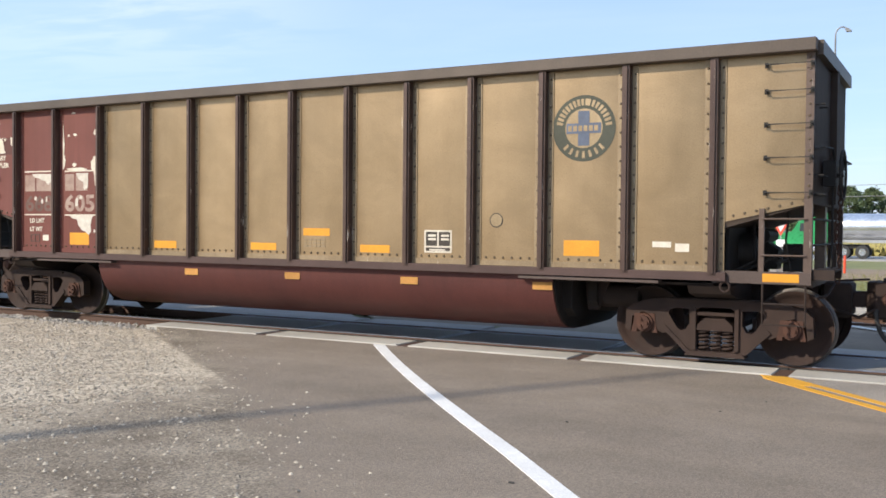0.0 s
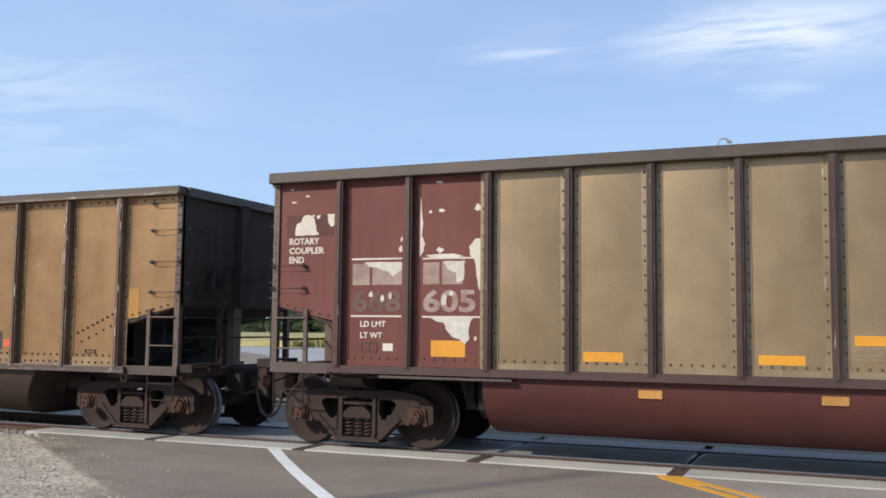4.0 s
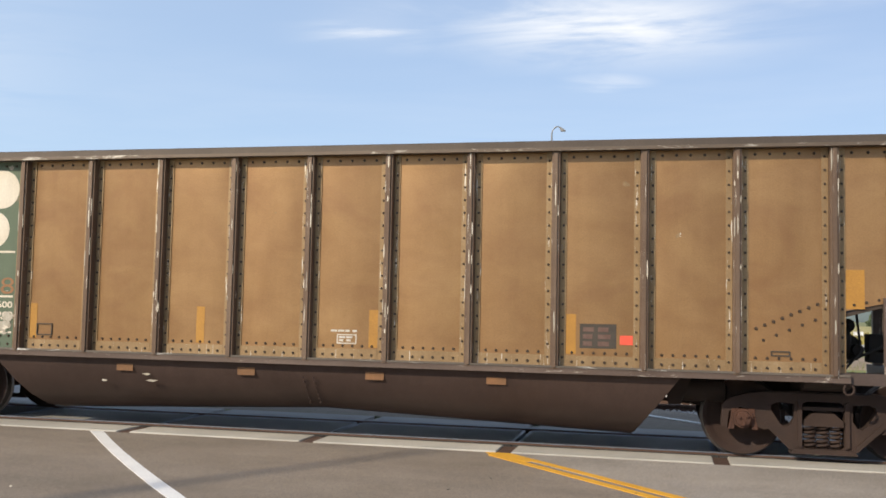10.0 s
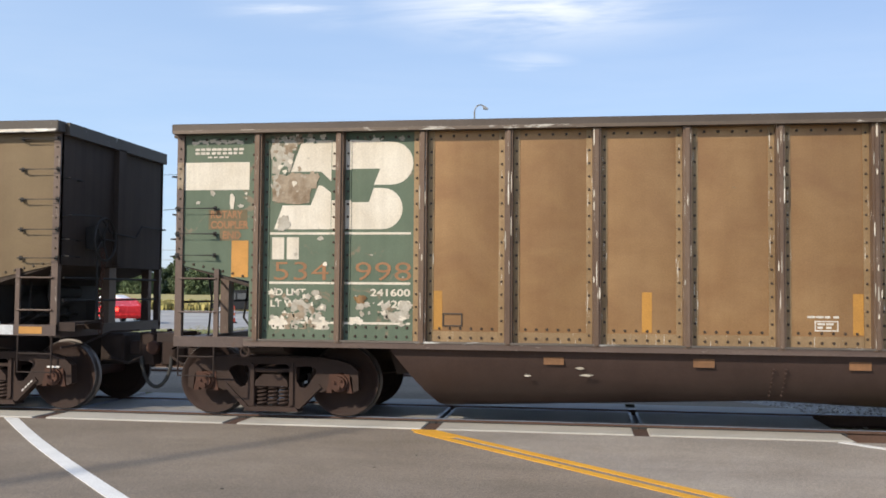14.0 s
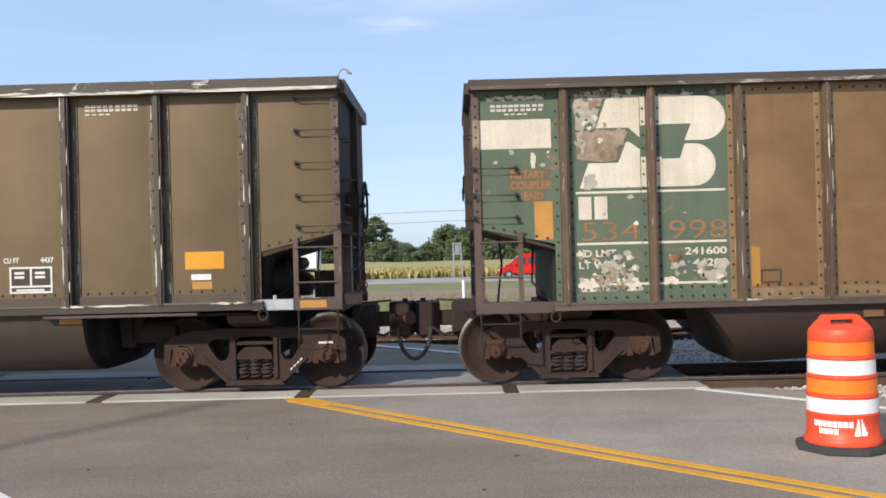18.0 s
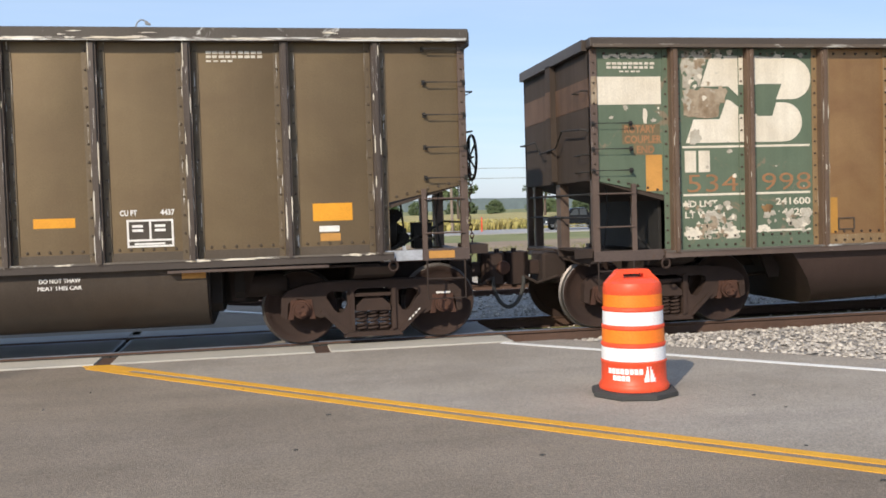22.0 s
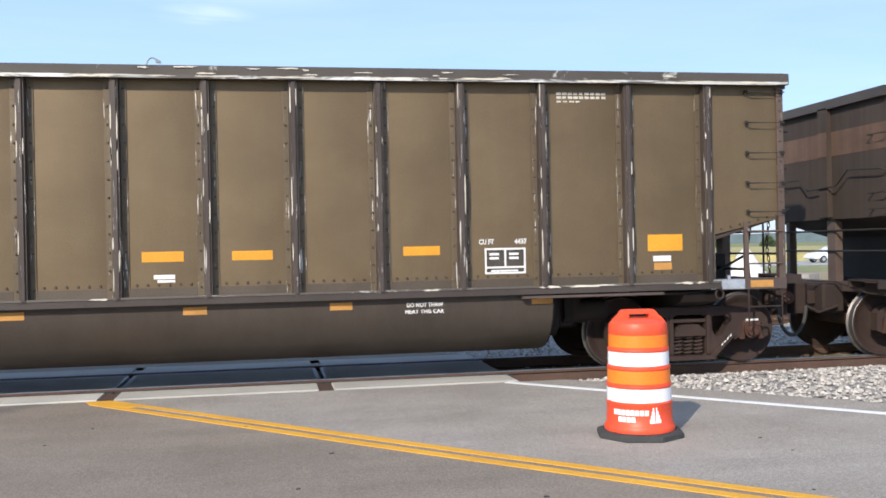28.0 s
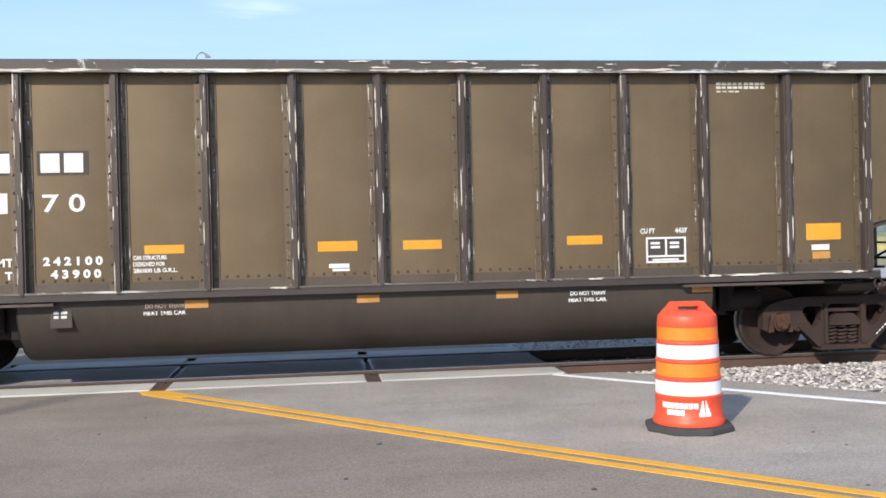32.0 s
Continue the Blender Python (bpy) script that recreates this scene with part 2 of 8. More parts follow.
    if wear:
        wm = nt.nodes.new("ShaderNodeMapping")
        wm.inputs["Scale"].default_value = (34.0, 8.0, 1.7)
        nt.links.new(tc.outputs["Object"], wm.inputs[0])
        wn = noisy(1.0, 6.0, 0.7, wm)
        wr = ramp_of(wn.outputs["Fac"], 0.68 - 0.14 * wear_amount, 0.71 - 0.14 * wear_amount, (0, 0, 0, 1), (1, 1, 1, 1))
        c = mixed("MIX", wr.outputs[0], c, wear)
    if specks:
        vo = nt.nodes.new("ShaderNodeTexVoronoi")
        vo.inputs["Scale"].default_value = 9.0
        nt.links.new(tc.outputs["Object"], vo.inputs["Vector"])
        sr2 = ramp_of(vo.outputs["Distance"], 0.06, 0.09, (1, 1, 1, 1), (0, 0, 0, 1))
        pick = ramp_of(vo.outputs["Color"], 0.8, 0.82, (0, 0, 0, 1), (1, 1, 1, 1))
        both = mixed("MULTIPLY", 1.0, sr2.outputs[0], pick.outputs[0])
        c = mixed("MIX", both, c, (0.32, 0.3, 0.27))
    if vary:
        oi = nt.nodes.new("ShaderNodeObjectInfo")
        vr = ramp_of(oi.outputs["Random"], 0.0, 1.0, (1 - vary, 1 - vary, 1 - vary, 1), (1 + vary, 1 + vary, 1 + vary, 1))
        c = mixed("MULTIPLY", 1.0, c, vr.outputs[0])
    if island:
        ge = nt.nodes.new("ShaderNodeNewGeometry")
        ir = ramp_of(ge.outputs["Random Per Island"], 0.0, 1.0, (1 - island, 1 - island, 1 - island, 1), (1 + island, 1 + island * 0.97, 1 + island * 0.9, 1))
        c = mixed("MULTIPLY", 1.0, c, ir.outputs[0])
    nt.links.new(c, b.inputs["Base Color"])
    rg = nt.nodes.new("ShaderNodeMapRange")
    rg.inputs[3].default_value, rg.inputs[4].default_value = max(0.02, rough - 0.12), min(1, rough + 0.12)
    nt.links.new(fine.outputs["Fac"], rg.inputs[0])
    nt.links.new(rg.outputs[0], b.inputs["Roughness"])
    if bump:
        bp = nt.nodes.new("ShaderNodeBump")
        bp.inputs["Strength"].default_value = bump
        bp.inputs["Distance"].default_value = 0.02
        if bump_scale:
            bn = noisy(bump_scale, 4.0, 0.65)
            nt.links.new(bn.outputs["Fac"], bp.inputs["Height"])
        else:
            nt.links.new(fine.outputs["Fac"], bp.inputs["Height"])
        nt.links.new(bp.outputs[0], b.inputs["Normal"])
        if dent:
            # slow dents of a thin sheet
            dp = nt.nodes.new("ShaderNodeBump")
            dp.inputs["Strength"].default_value = dent
            dp.inputs["Distance"].default_value = 0.05
            dn = noisy(1.15, 2.0, 0.45)
            nt.links.new(dn.outputs["Fac"], dp.inputs["Height"])
            nt.links.new(dp.outputs[0], bp.inputs["Normal"])
            if belly:
                # each sheet bellies out a little between its stakes
                sx = nt.nodes.new("ShaderNodeSeparateXYZ")
                nt.links.new(tc.outputs["Generated"], sx.inputs[0])
                last = sx.outputs[0]
                for op, val in (("SUBTRACT", 0.5), ("MULTIPLY", None), ("MULTIPLY", -4.0)):
                    mt = nt.nodes.new("ShaderNodeMath")
                    mt.operation = op
                    nt.links.new(last, mt.inputs[0])
                    if op == "MULTIPLY" and val is None:
                        nt.links.new(last, mt.inputs[1])
                    else:
                        mt.inputs[1].default_value = val
                    last = mt.outputs[0]
                pp = nt.nodes.new("ShaderNodeBump")
                pp.inputs["Strength"].default_value = 1.0
                pp.inputs["Distance"].default_value = 0.03
                nt.links.new(last, pp.inputs["Height"])
                nt.links.new(pp.outputs[0], dp.inputs["Normal"])
    return m


def ground_material(name, tar, verge):
    """Asphalt of tone tar; with verge, trodden dirt and pale gravel lie over it past two ragged lines of the plan."""
    m = bpy.data.materials.new(name)
    m.use_nodes = True
    nt = m.node_tree
    b = nt.nodes["Principled BSDF"]
    b.inputs["Specular IOR Level"].default_value = 0.15
    b.inputs["Roughness"].default_value = 0.93
    tc = nt.nodes.new("ShaderNodeTexCoord")
    P = tc.outputs["Object"]

    def put(node, k, val):
        if hasattr(val, "links"):
            nt.links.new(val, node.inputs[k])
        elif isinstance(val, (int, float)):
            node.inputs[k].default_value = val
        else:
            node.inputs[k].default_value = (*val, 1) if len(val) == 3 else val

    def noisy(sc, detail=4.0, rough=0.6, vec=None):
        n = nt.nodes.new("ShaderNodeTexNoise")
        n.inputs["Scale"].default_value = sc
        n.inputs["Detail"].default_value = detail
        n.inputs["Roughness"].default_value = rough
        nt.links.new(vec or P, n.inputs["Vector"])
        return n.outputs["Fac"]

    def ramp(src, a, b_, ca, cb):
        r = nt.nodes.new("ShaderNodeValToRGB")
        r.color_ramp.elements[0].position, r.color_ramp.elements[1].position = a, b_
        r.color_ramp.elements[0].color, r.color_ramp.elements[1].color = (*ca, 1), (*cb, 1)
        nt.links.new(src, r.inputs[0])
        return r.outputs[0]

    def mix(kind, fac, a, b_):
        x = nt.nodes.new("ShaderNodeMixRGB")
        x.blend_type = kind
        put(x, 0, fac)
        put(x, 1, a)
        put(x, 2, b_)
        return x.outputs[0]

    def calc(op, a, b_, c=None):
        x = nt.nodes.new("ShaderNodeMath")
        x.operation = op
        put(x, 0, a)
        put(x, 1, b_)
        if c is not None:
            put(x, 2, c)
        return x.outputs[0]

    def cells(sc, rnd=1.0):
        v = nt.nodes.new("ShaderNodeTexVoronoi")
        v.inputs["Scale"].default_value = sc
        v.inputs["Randomness"].default_value = rnd
        nt.links.new(P, v.inputs["Vector"])
        return v

    def grey(k):
        return (k, k, k)

    # asphalt: broad stains, tone along the wheel tracks, chips of stone in tar
    rot = nt.nodes.new("ShaderNodeMapping")
    rot.inputs["Rotation"].default_value = (0, 0, radians(46.4))
    rot.inputs["Scale"].default_value = (0.12, 1.1, 1.0)
    nt.links.new(P, rot.inputs[0])
    c = mix("MULTIPLY", 1.0, tar, ramp(noisy(0.7, 6.0, 0.65), 0.3, 0.7, (0.84, 0.83, 0.81), (1.12, 1.12, 1.12)))
    c = mix("MULTIPLY", 1.0, c, ramp(noisy(1.0, 5.0, 0.6, rot.outputs[0]), 0.32, 0.68, (0.89, 0.89, 0.9), (1.09, 1.08, 1.06)))
    chip = cells(110)
    c = mix("MULTIPLY", 0.55, c, ramp(chip.outputs["Color"], 0.2, 0.8, grey(0.66), (1.4, 1.36, 1.3)))
    c = mix("MULTIPLY", 0.8, c, ramp(noisy(38, 3.0, 0.7), 0.3, 0.7, grey(0.82), grey(1.16)))
    flecks = cells(9)
    fl = mix("MULTIPLY", 1.0, ramp(flecks.outputs["Distance"], 0.05, 0.085, grey(1), grey(0)), ramp(flecks.outputs["Color"], 0.8, 0.82, grey(0), grey(1)))
    c = mix("MIX", fl, c, (0.34, 0.32, 0.28))
    if verge:
        sep = nt.nodes.new("ShaderNodeSeparateXYZ")
        nt.links.new(P, sep.inputs[0])
        X, Y = sep.outputs[0], sep.outputs[1]
        rag = calc("ADD", calc("MULTIPLY_ADD", noisy(1.1, 6.0, 0.7), 2.2, -1.1), calc("MULTIPLY_ADD", noisy(9.0, 4.0, 0.7), 0.7, -0.35))
        # metres inside the dirt, and inside the gravel
        ind = calc("MULTIPLY", calc("ADD", calc("MULTIPLY_ADD", Y, 1.03, X), -1.15), -0.7)
        in2 = calc("MULTIPLY", calc("ADD", calc("MULTIPLY_ADD", Y, 1.4, X), -3.95), -0.58)
        in3 = calc("MULTIPLY_ADD", X, -0.5, -3.42)
        ing = calc("MINIMUM", calc("MULTIPLY", in2, 5.0), in3)
        dm = ramp(calc("ADD", calc("ADD", ind, calc("MULTIPLY", rag, 0.5)), 0.5), 0.32, 0.72, grey(0), grey(1))
        gm = ramp(calc("ADD", calc("ADD", ing, calc("MULTIPLY", rag, 0.55)), 0.5), 0.3, 0.75, grey(0), grey(1))
        stone, stone2 = cells(34), cells(75)
        dirt = ramp(noisy(1.3, 6.0, 0.68), 0.33, 0.66, (0.165, 0.138, 0.108), (0.31, 0.27, 0.215))
        dirt = mix("MULTIPLY", 0.9, dirt, ramp(stone2.outputs["Color"], 0.2, 0.8, grey(0.55), (1.5, 1.45, 1.36)))
        gravel = ramp(noisy(1.7, 6.0, 0.66), 0.32, 0.66, (0.385, 0.325, 0.245), (0.56, 0.49, 0.385))
        gravel = mix("MULTIPLY", 0.9, gravel, ramp(stone.outputs["Color"], 0.2, 0.72, grey(0.5), (1.3, 1.28, 1.24)))
        # patches where pale stones lie on the dirt
        patch = ramp(calc("ADD", noisy(0.9, 5.0, 0.7), calc("MULTIPLY", stone.outputs["Distance"], -0.12)), 0.53, 0.6, grey(0), grey(0.6))
        dirt = mix("MIX", patch, dirt, gravel)
        c = mix("MIX", dm, c, dirt)
        c = mix("MIX", gm, c, gravel)
    nt.links.new(c, b.inputs["Base Color"])
    bp = nt.nodes.new("ShaderNodeBump")
    bp.inputs["Strength"].default_value = 0.55
    bp.inputs["Distance"].default_value = 0.012
    nt.links.new(calc("ADD", noisy(70, 4.0, 0.7), calc("MULTIPLY", chip.outputs["Distance"], -0.5)), bp.inputs["Height"])
    nt.links.new(bp.outputs[0], b.inputs["Normal"])
    return m


M_ASPHALT = ground_material("asphalt_with_dirt_verge", (0.252, 0.213, 0.172), True)
M_ASPHALT_PALE = ground_material("pale_asphalt", (0.33, 0.298, 0.26), False)
M_FAR_ROAD = material("far_asphalt", (0.36, 0.35, 0.33), 0.9, scale=0.2, grain=20, bump=0)
M_GRASS = material("grass", (0.19, 0.205, 0.075), 0.95, scale=0.25, grain=3.5, bump=0.4, dark=(0.115, 0.14, 0.05), light=(0.33, 0.29, 0.13))
M_FIELD = material("ripe_crop", (0.4, 0.32, 0.13), 0.95, scale=0.5, grain=2.2, bump=0.3, dark=(0.17, 0.2, 0.055), light=(0.55, 0.44, 0.17))
M_GRAVEL = material("gravel", (0.47, 0.41, 0.32), 0.95, scale=0.9, grain=28, bump=0.9, dark=(0.36, 0.31, 0.235), light=(0.56, 0.5, 0.4), bump_scale=40)
M_PEBBLE = material("pebbles", (0.42, 0.37, 0.295), 0.9, scale=5, grain=50, bump=0.2, dark=(0.31, 0.265, 0.205), light=(0.52, 0.465, 0.375), island=0.4)
M_STONE = material("ballast_stone", (0.42, 0.385, 0.34), 0.9, scale=3, grain=50, bump=0.3, island=0.45)
M_CONCRETE = material("crossing_concrete", (0.48, 0.45, 0.39), 0.9, scale=0.8, grain=50, bump=0.3, dark=(0.3, 0.28, 0.24), light=(0.58, 0.55, 0.48), vary=0.1)
M_PANEL = material("crossing_panel", (0.35, 0.335, 0.31), 0.8, scale=0.8, grain=50, bump=0.3, dark=(0.22, 0.212, 0.2), light=(0.43, 0.41, 0.375), vary=0.1)
M_STEEL = material("worn_steel", (0.27, 0.29, 0.34), 0.5, 0.8, scale=1.0, grain=30, bump=0.05)
M_RAIL = material("rail_rust", (0.115, 0.07, 0.052), 0.8, 0.3, scale=1.5, grain=30, bump=0.3)
M_WHITE_LINE = material("white_road_paint", (0.8, 0.79, 0.75), 0.8, scale=2.0, grain=60, bump=0.3, dark=(0.62, 0.61, 0.58), light=(0.86, 0.85, 0.82))
M_YELLOW_LINE = material("yellow_road_paint", (0.72, 0.36, 0.03), 0.8, scale=2.0, grain=60, bump=0.3, dark=(0.55, 0.27, 0.03), light=(0.78, 0.42, 0.05))
M_TAN = material("dusty_tan_aluminium", (0.347, 0.244, 0.136), 0.32, 0.5, scale=1.0, grain=60, streak=0.08, bump=0.06, dark=(0.175, 0.124, 0.068), light=(0.41, 0.3, 0.178), vary=0.07, dent=0.25, belly=True, stain=(0.23, 0.165, 0.095))
M_RIVET = material("dark_rivet_head", (0.06, 0.042, 0.03), 0.6, 0.2, scale=3, grain=50, bump=0)
M_RIVET_A = material("tan_rivet_head", (0.13, 0.095, 0.06), 0.6, 0.2, scale=3, grain=50, bump=0)
# darker than the dun sheet: the rivets' small shadows are put into the colour
M_RIVET_C = material("shade_darkened_dun_rivet_head", (0.095, 0.072, 0.05), 0.6, 0.2, scale=3, grain=50, bump=0)
M_OCHRE = material("dusty_ochre_aluminium", (0.332, 0.19, 0.085), 0.34, 0.42, scale=1.0, grain=60, streak=0.1, bump=0.06, dark=(0.202, 0.107, 0.046), light=(0.4, 0.255, 0.12), vary=0.07, dent=0.25, belly=True, stain=(0.2, 0.1, 0.05))
M_DUN = material("dusty_dun_aluminium", (0.16, 0.114, 0.062), 0.46, 0.35, scale=0.9, grain=60, streak=0.07, bump=0.06, dark=(0.103, 0.073, 0.04), light=(0.19, 0.138, 0.077), vary=0.07, dent=0.25, belly=True, stain=(0.125, 0.083, 0.047))
M_POST_A = material("brown_stake_paint", (0.082, 0.05, 0.04), 0.34, 0.25, scale=1.2, grain=50, streak=0.4, bump=0.1, dark=(0.05, 0.032, 0.027), light=(0.13, 0.088, 0.07), wear=(0.5, 0.45, 0.38), wear_amount=0.3)
M_POST_B = material("ochre_stake_paint", (0.16, 0.104, 0.07), 0.5, 0.25, scale=1.2, grain=50, streak=0.4, bump=0.1, dark=(0.09, 0.055, 0.038), light=(0.2, 0.15, 0.11), wear=(0.6, 0.55, 0.47), wear_amount=0.4)
M_POST_C = material("umber_stake_paint", (0.078, 0.06, 0.05), 0.5, 0.25, scale=1.2, grain=50, streak=0.4, bump=0.1, dark=(0.05, 0.038, 0.032), light=(0.11, 0.09, 0.076), wear=(0.6, 0.57, 0.53), wear_amount=0.48)
M_CORNER = material("dusty_corner_paint", (0.115, 0.08, 0.064), 0.5, 0.2, scale=1.2, grain=50, streak=0.3, bump=0.1, dark=(0.08, 0.056, 0.045), light=(0.17, 0.125, 0.1), wear=(0.45, 0.4, 0.34), wear_amount=0.2)
M_RAIL_A = material("maroon_side_sill", (0.075, 0.043, 0.037), 0.5, 0.15, scale=1.5, grain=40, bump=0.1, dark=(0.046, 0.03, 0.026), light=(0.1, 0.063, 0.055))
M_RAIL_B = material("scuffed_brown_side_sill", (0.12, 0.085, 0.068), 0.5, 0.2, scale=1.5, grain=40, bump=0.1, dark=(0.07, 0.048, 0.04), light=(0.17, 0.13, 0.11), rust=(0.5, 0.46, 0.4), rust_amount=0.22, stretch=(0.5, 1, 3))
M_RAIL_C = material("dark_umber_side_sill", (0.062, 0.05, 0.043), 0.55, 0.15, scale=1.5, grain=40, bump=0.1)
M_LIP_B = material("scraped_chord_lip", (0.13, 0.1, 0.075), 0.5, 0.3, scale=1.2, grain=40, bump=0.1, rust=(0.55, 0.52, 0.46), rust_amount=0.5, stretch=(0.4, 1, 2))
M_LIP_C = material("white_scraped_lip", (0.1, 0.088, 0.074), 0.5, 0.3, scale=1.0, grain=40, bump=0.1, rust=(0.68, 0.67, 0.63), rust_amount=0.78, stretch=(0.3, 1, 2))
M_LIP_SILL = material("white_scraped_sill_edge", (0.14, 0.12, 0.1), 0.5, 0.3, scale=1.0, grain=40, bump=0.1, rust=(0.62, 0.61, 0.57), rust_amount=0.45, stretch=(0.3, 1, 2))
M_BAND_C = material("grey_brown_bottom_band", (0.1, 0.078, 0.057), 0.5, 0.25, scale=1.2, grain=50, bump=0.08)
M_GREYED = material("greyed_bare_primer", (0.4, 0.37, 0.3), 0.7, scale=8, grain=40, bump=0.05, dark=(0.22, 0.18, 0.13), light=(0.56, 0.53, 0.46))
M_OLD_DECAL = material("dark_maroon_decal_trace", (0.1, 0.034, 0.027), 0.7, scale=3, grain=60, bump=0.03)
M_OCHRE_TRACE = material("ochre_decal_trace", (0.15, 0.12, 0.065), 0.7, scale=3, grain=60, bump=0.03)
# pale streaks are scuffs and also painted highlights of the flange edges
M_FLANGE_A = material("worn_highlit_tan_flange", (0.29, 0.22, 0.135), 0.45, 0.35, scale=1.2, grain=50, streak=0.3, bump=0.08, dark=(0.18, 0.13, 0.075), light=(0.36, 0.28, 0.18), wear=(0.62, 0.57, 0.48), wear_amount=0.3)
M_FLANGE_B = material("worn_ochre_flange", (0.31, 0.21, 0.11), 0.45, 0.35, scale=1.2, grain=50, streak=0.3, bump=0.08, dark=(0.2, 0.125, 0.06), light=(0.38, 0.27, 0.15), wear=(0.66, 0.62, 0.54), wear_amount=0.5)
M_FLANGE_C = material("scuffed_dun_flange", (0.14, 0.105, 0.065), 0.5, 0.3, scale=1.2, grain=50, streak=0.3, bump=0.08, dark=(0.09, 0.068, 0.045), light=(0.18, 0.138, 0.09), wear=(0.66, 0.64, 0.6), wear_amount=0.55)
M_CHORD = material("grey_brown_chord", (0.09, 0.071, 0.057), 0.5, 0.3, scale=1.2, grain=40, bump=0.1)
M_CHORD_C = material("scuffed_chord", (0.08, 0.069, 0.058), 0.6, 0.2, scale=1.2, grain=40, bump=0.1, rust=(0.55, 0.54, 0.5), rust_amount=0.22)
M_DARK_TEXT = material("dark_stencil", (0.06, 0.05, 0.04), 0.7, scale=3, grain=60, bump=0)
M_EMBLEM = material("dark_green_emblem", (0.055, 0.06, 0.042), 0.6, scale=3, grain=60, bump=0.03)
M_BLUE = material("faded_blue_paint", (0.1, 0.125, 0.18), 0.6, scale=3, grain=60, bump=0.03)
M_EMBLEM_TAN = material("dusty_tan_aluminium", (0.34, 0.26, 0.155), 0.42, 0.4, scale=1.0, grain=60, streak=0.25, bump=0.06, dark=(0.175, 0.124, 0.068), light=(0.4, 0.31, 0.19), vary=0.07, dent=0.5)
M_GHOST = material("ghosted_grey_paint", (0.13, 0.078, 0.062), 0.7, scale=5, grain=60, bump=0.03, dark=(0.09, 0.042, 0.034), light=(0.2, 0.14, 0.11))
M_BARE = material("bare_primer", (0.6, 0.56, 0.48), 0.6, scale=6, grain=50, bump=0.05, dark=(0.36, 0.3, 0.23), light=(0.72, 0.69, 0.62))
M_PEACH = material("peach_stencil", (0.3, 0.15, 0.07), 0.7, scale=5, grain=60, bump=0, dark=(0.19, 0.11, 0.06), light=(0.38, 0.19, 0.09))
M_RED = material("red_car_paint", (0.6, 0.02, 0.02), 0.25, scale=0.5, grain=5, bump=0)
M_TRUCK_WHITE = material("white_trailer_paint", (0.78, 0.79, 0.8), 0.4, scale=0.4, grain=5, bump=0)
M_TRUCK_GREEN = material("green_truck_paint", (0.03, 0.3, 0.1), 0.3, scale=0.5, grain=5, bump=0)
M_CHROME = material("polished_tank", (0.75, 0.76, 0.78), 0.22, 0.9, scale=0.5, grain=5, bump=0)
M_SILVER = material("silver_car_paint", (0.5, 0.51, 0.53), 0.3, 0.5, scale=0.5, grain=5, bump=0)
M_CARBLACK = material("black_car_paint", (0.008, 0.009, 0.011), 0.25, scale=0.5, grain=5, bump=0)
M_GLASS = material("tinted_glass", (0.06, 0.068, 0.075), 0.08, 0.0, scale=0.5, grain=5, bump=0, spec=0.8)
M_PURPLE = material("purple_print", (0.12, 0.04, 0.3), 0.5, scale=1, grain=5, bump=0)
M_PRINT = material("orange_print", (0.75, 0.1, 0.06), 0.5, scale=1, grain=5, bump=0)
M_TAIL = material("brake_light", (0.7, 0.02, 0.02), 0.3, scale=1, grain=5, bump=0, emit=(1.0, 0.05, 0.03, 4.0))
# the ridge's haze is painted into this blue-green
M_HILL = material("hazy_far_woods", (0.125, 0.16, 0.165), 1.0, scale=0.02, grain=0.1, bump=0)
M_DIRT = material("dry_verge_soil", (0.3, 0.22, 0.145), 0.95, scale=0.2, grain=3, bump=0.2)
M_CROP = material("bean_leaves", (0.32, 0.275, 0.1), 0.85, scale=0.3, grain=3, bump=0, dark=(0.19, 0.21, 0.065), light=(0.45, 0.36, 0.14), island=0.45)
M_BLADE = material("grass_blades", (0.19, 0.2, 0.065), 0.8, scale=0.3, grain=3, bump=0, light=(0.36, 0.32, 0.13), island=0.3)
M_MAROON = material("faded_maroon_paint", (0.155, 0.042, 0.032), 0.65, 0.05, scale=0.9, grain=60, streak=0.25, bump=0.06, dark=(0.108, 0.035, 0.026), light=(0.185, 0.068, 0.053), dent=0.4)
M_SUMP_A = material("maroon_tub_paint", (0.098, 0.03, 0.026), 0.6, 0.1, scale=0.8, grain=50, bump=0.06, streak=0.2, dark=(0.062, 0.025, 0.0235), light=(0.125, 0.042, 0.033))
M_SUMP_B = material("sooty_tub_metal", (0.064, 0.041, 0.034), 0.6, 0.2, scale=0.8, grain=50, bump=0.06, streak=0.2)
M_SUMP_C = material("dull_tub_metal", (0.066, 0.052, 0.041), 0.6, 0.15, scale=0.8, grain=50, bump=0.06, streak=0.2)
M_END = material("sooty_end_metal", (0.06, 0.044, 0.034), 0.8, 0.1, scale=1.0, grain=40, bump=0.1, streak=0.4)
M_UNDER = material("undergear_grime", (0.034, 0.0225, 0.018), 0.85, 0.1, scale=3.0, grain=50, bump=0.3, dark=(0.023, 0.016, 0.0135), light=(0.054, 0.037, 0.03))
# near-black that paints in the shade at the tub ends and underframe
M_SHADE_BLACK = material("painted_underbody_shade", (0.017, 0.0135, 0.0115), 0.9, scale=2.5, grain=40, bump=0.3, dark=(0.012, 0.0105, 0.0095), light=(0.03, 0.022, 0.018))
M_BOGIE = material("grimy_cast_steel", (0.041, 0.0245, 0.019), 0.8, 0.1, scale=2.5, grain=50, bump=0.35, dark=(0.025, 0.016, 0.013), light=(0.065, 0.039, 0.029))
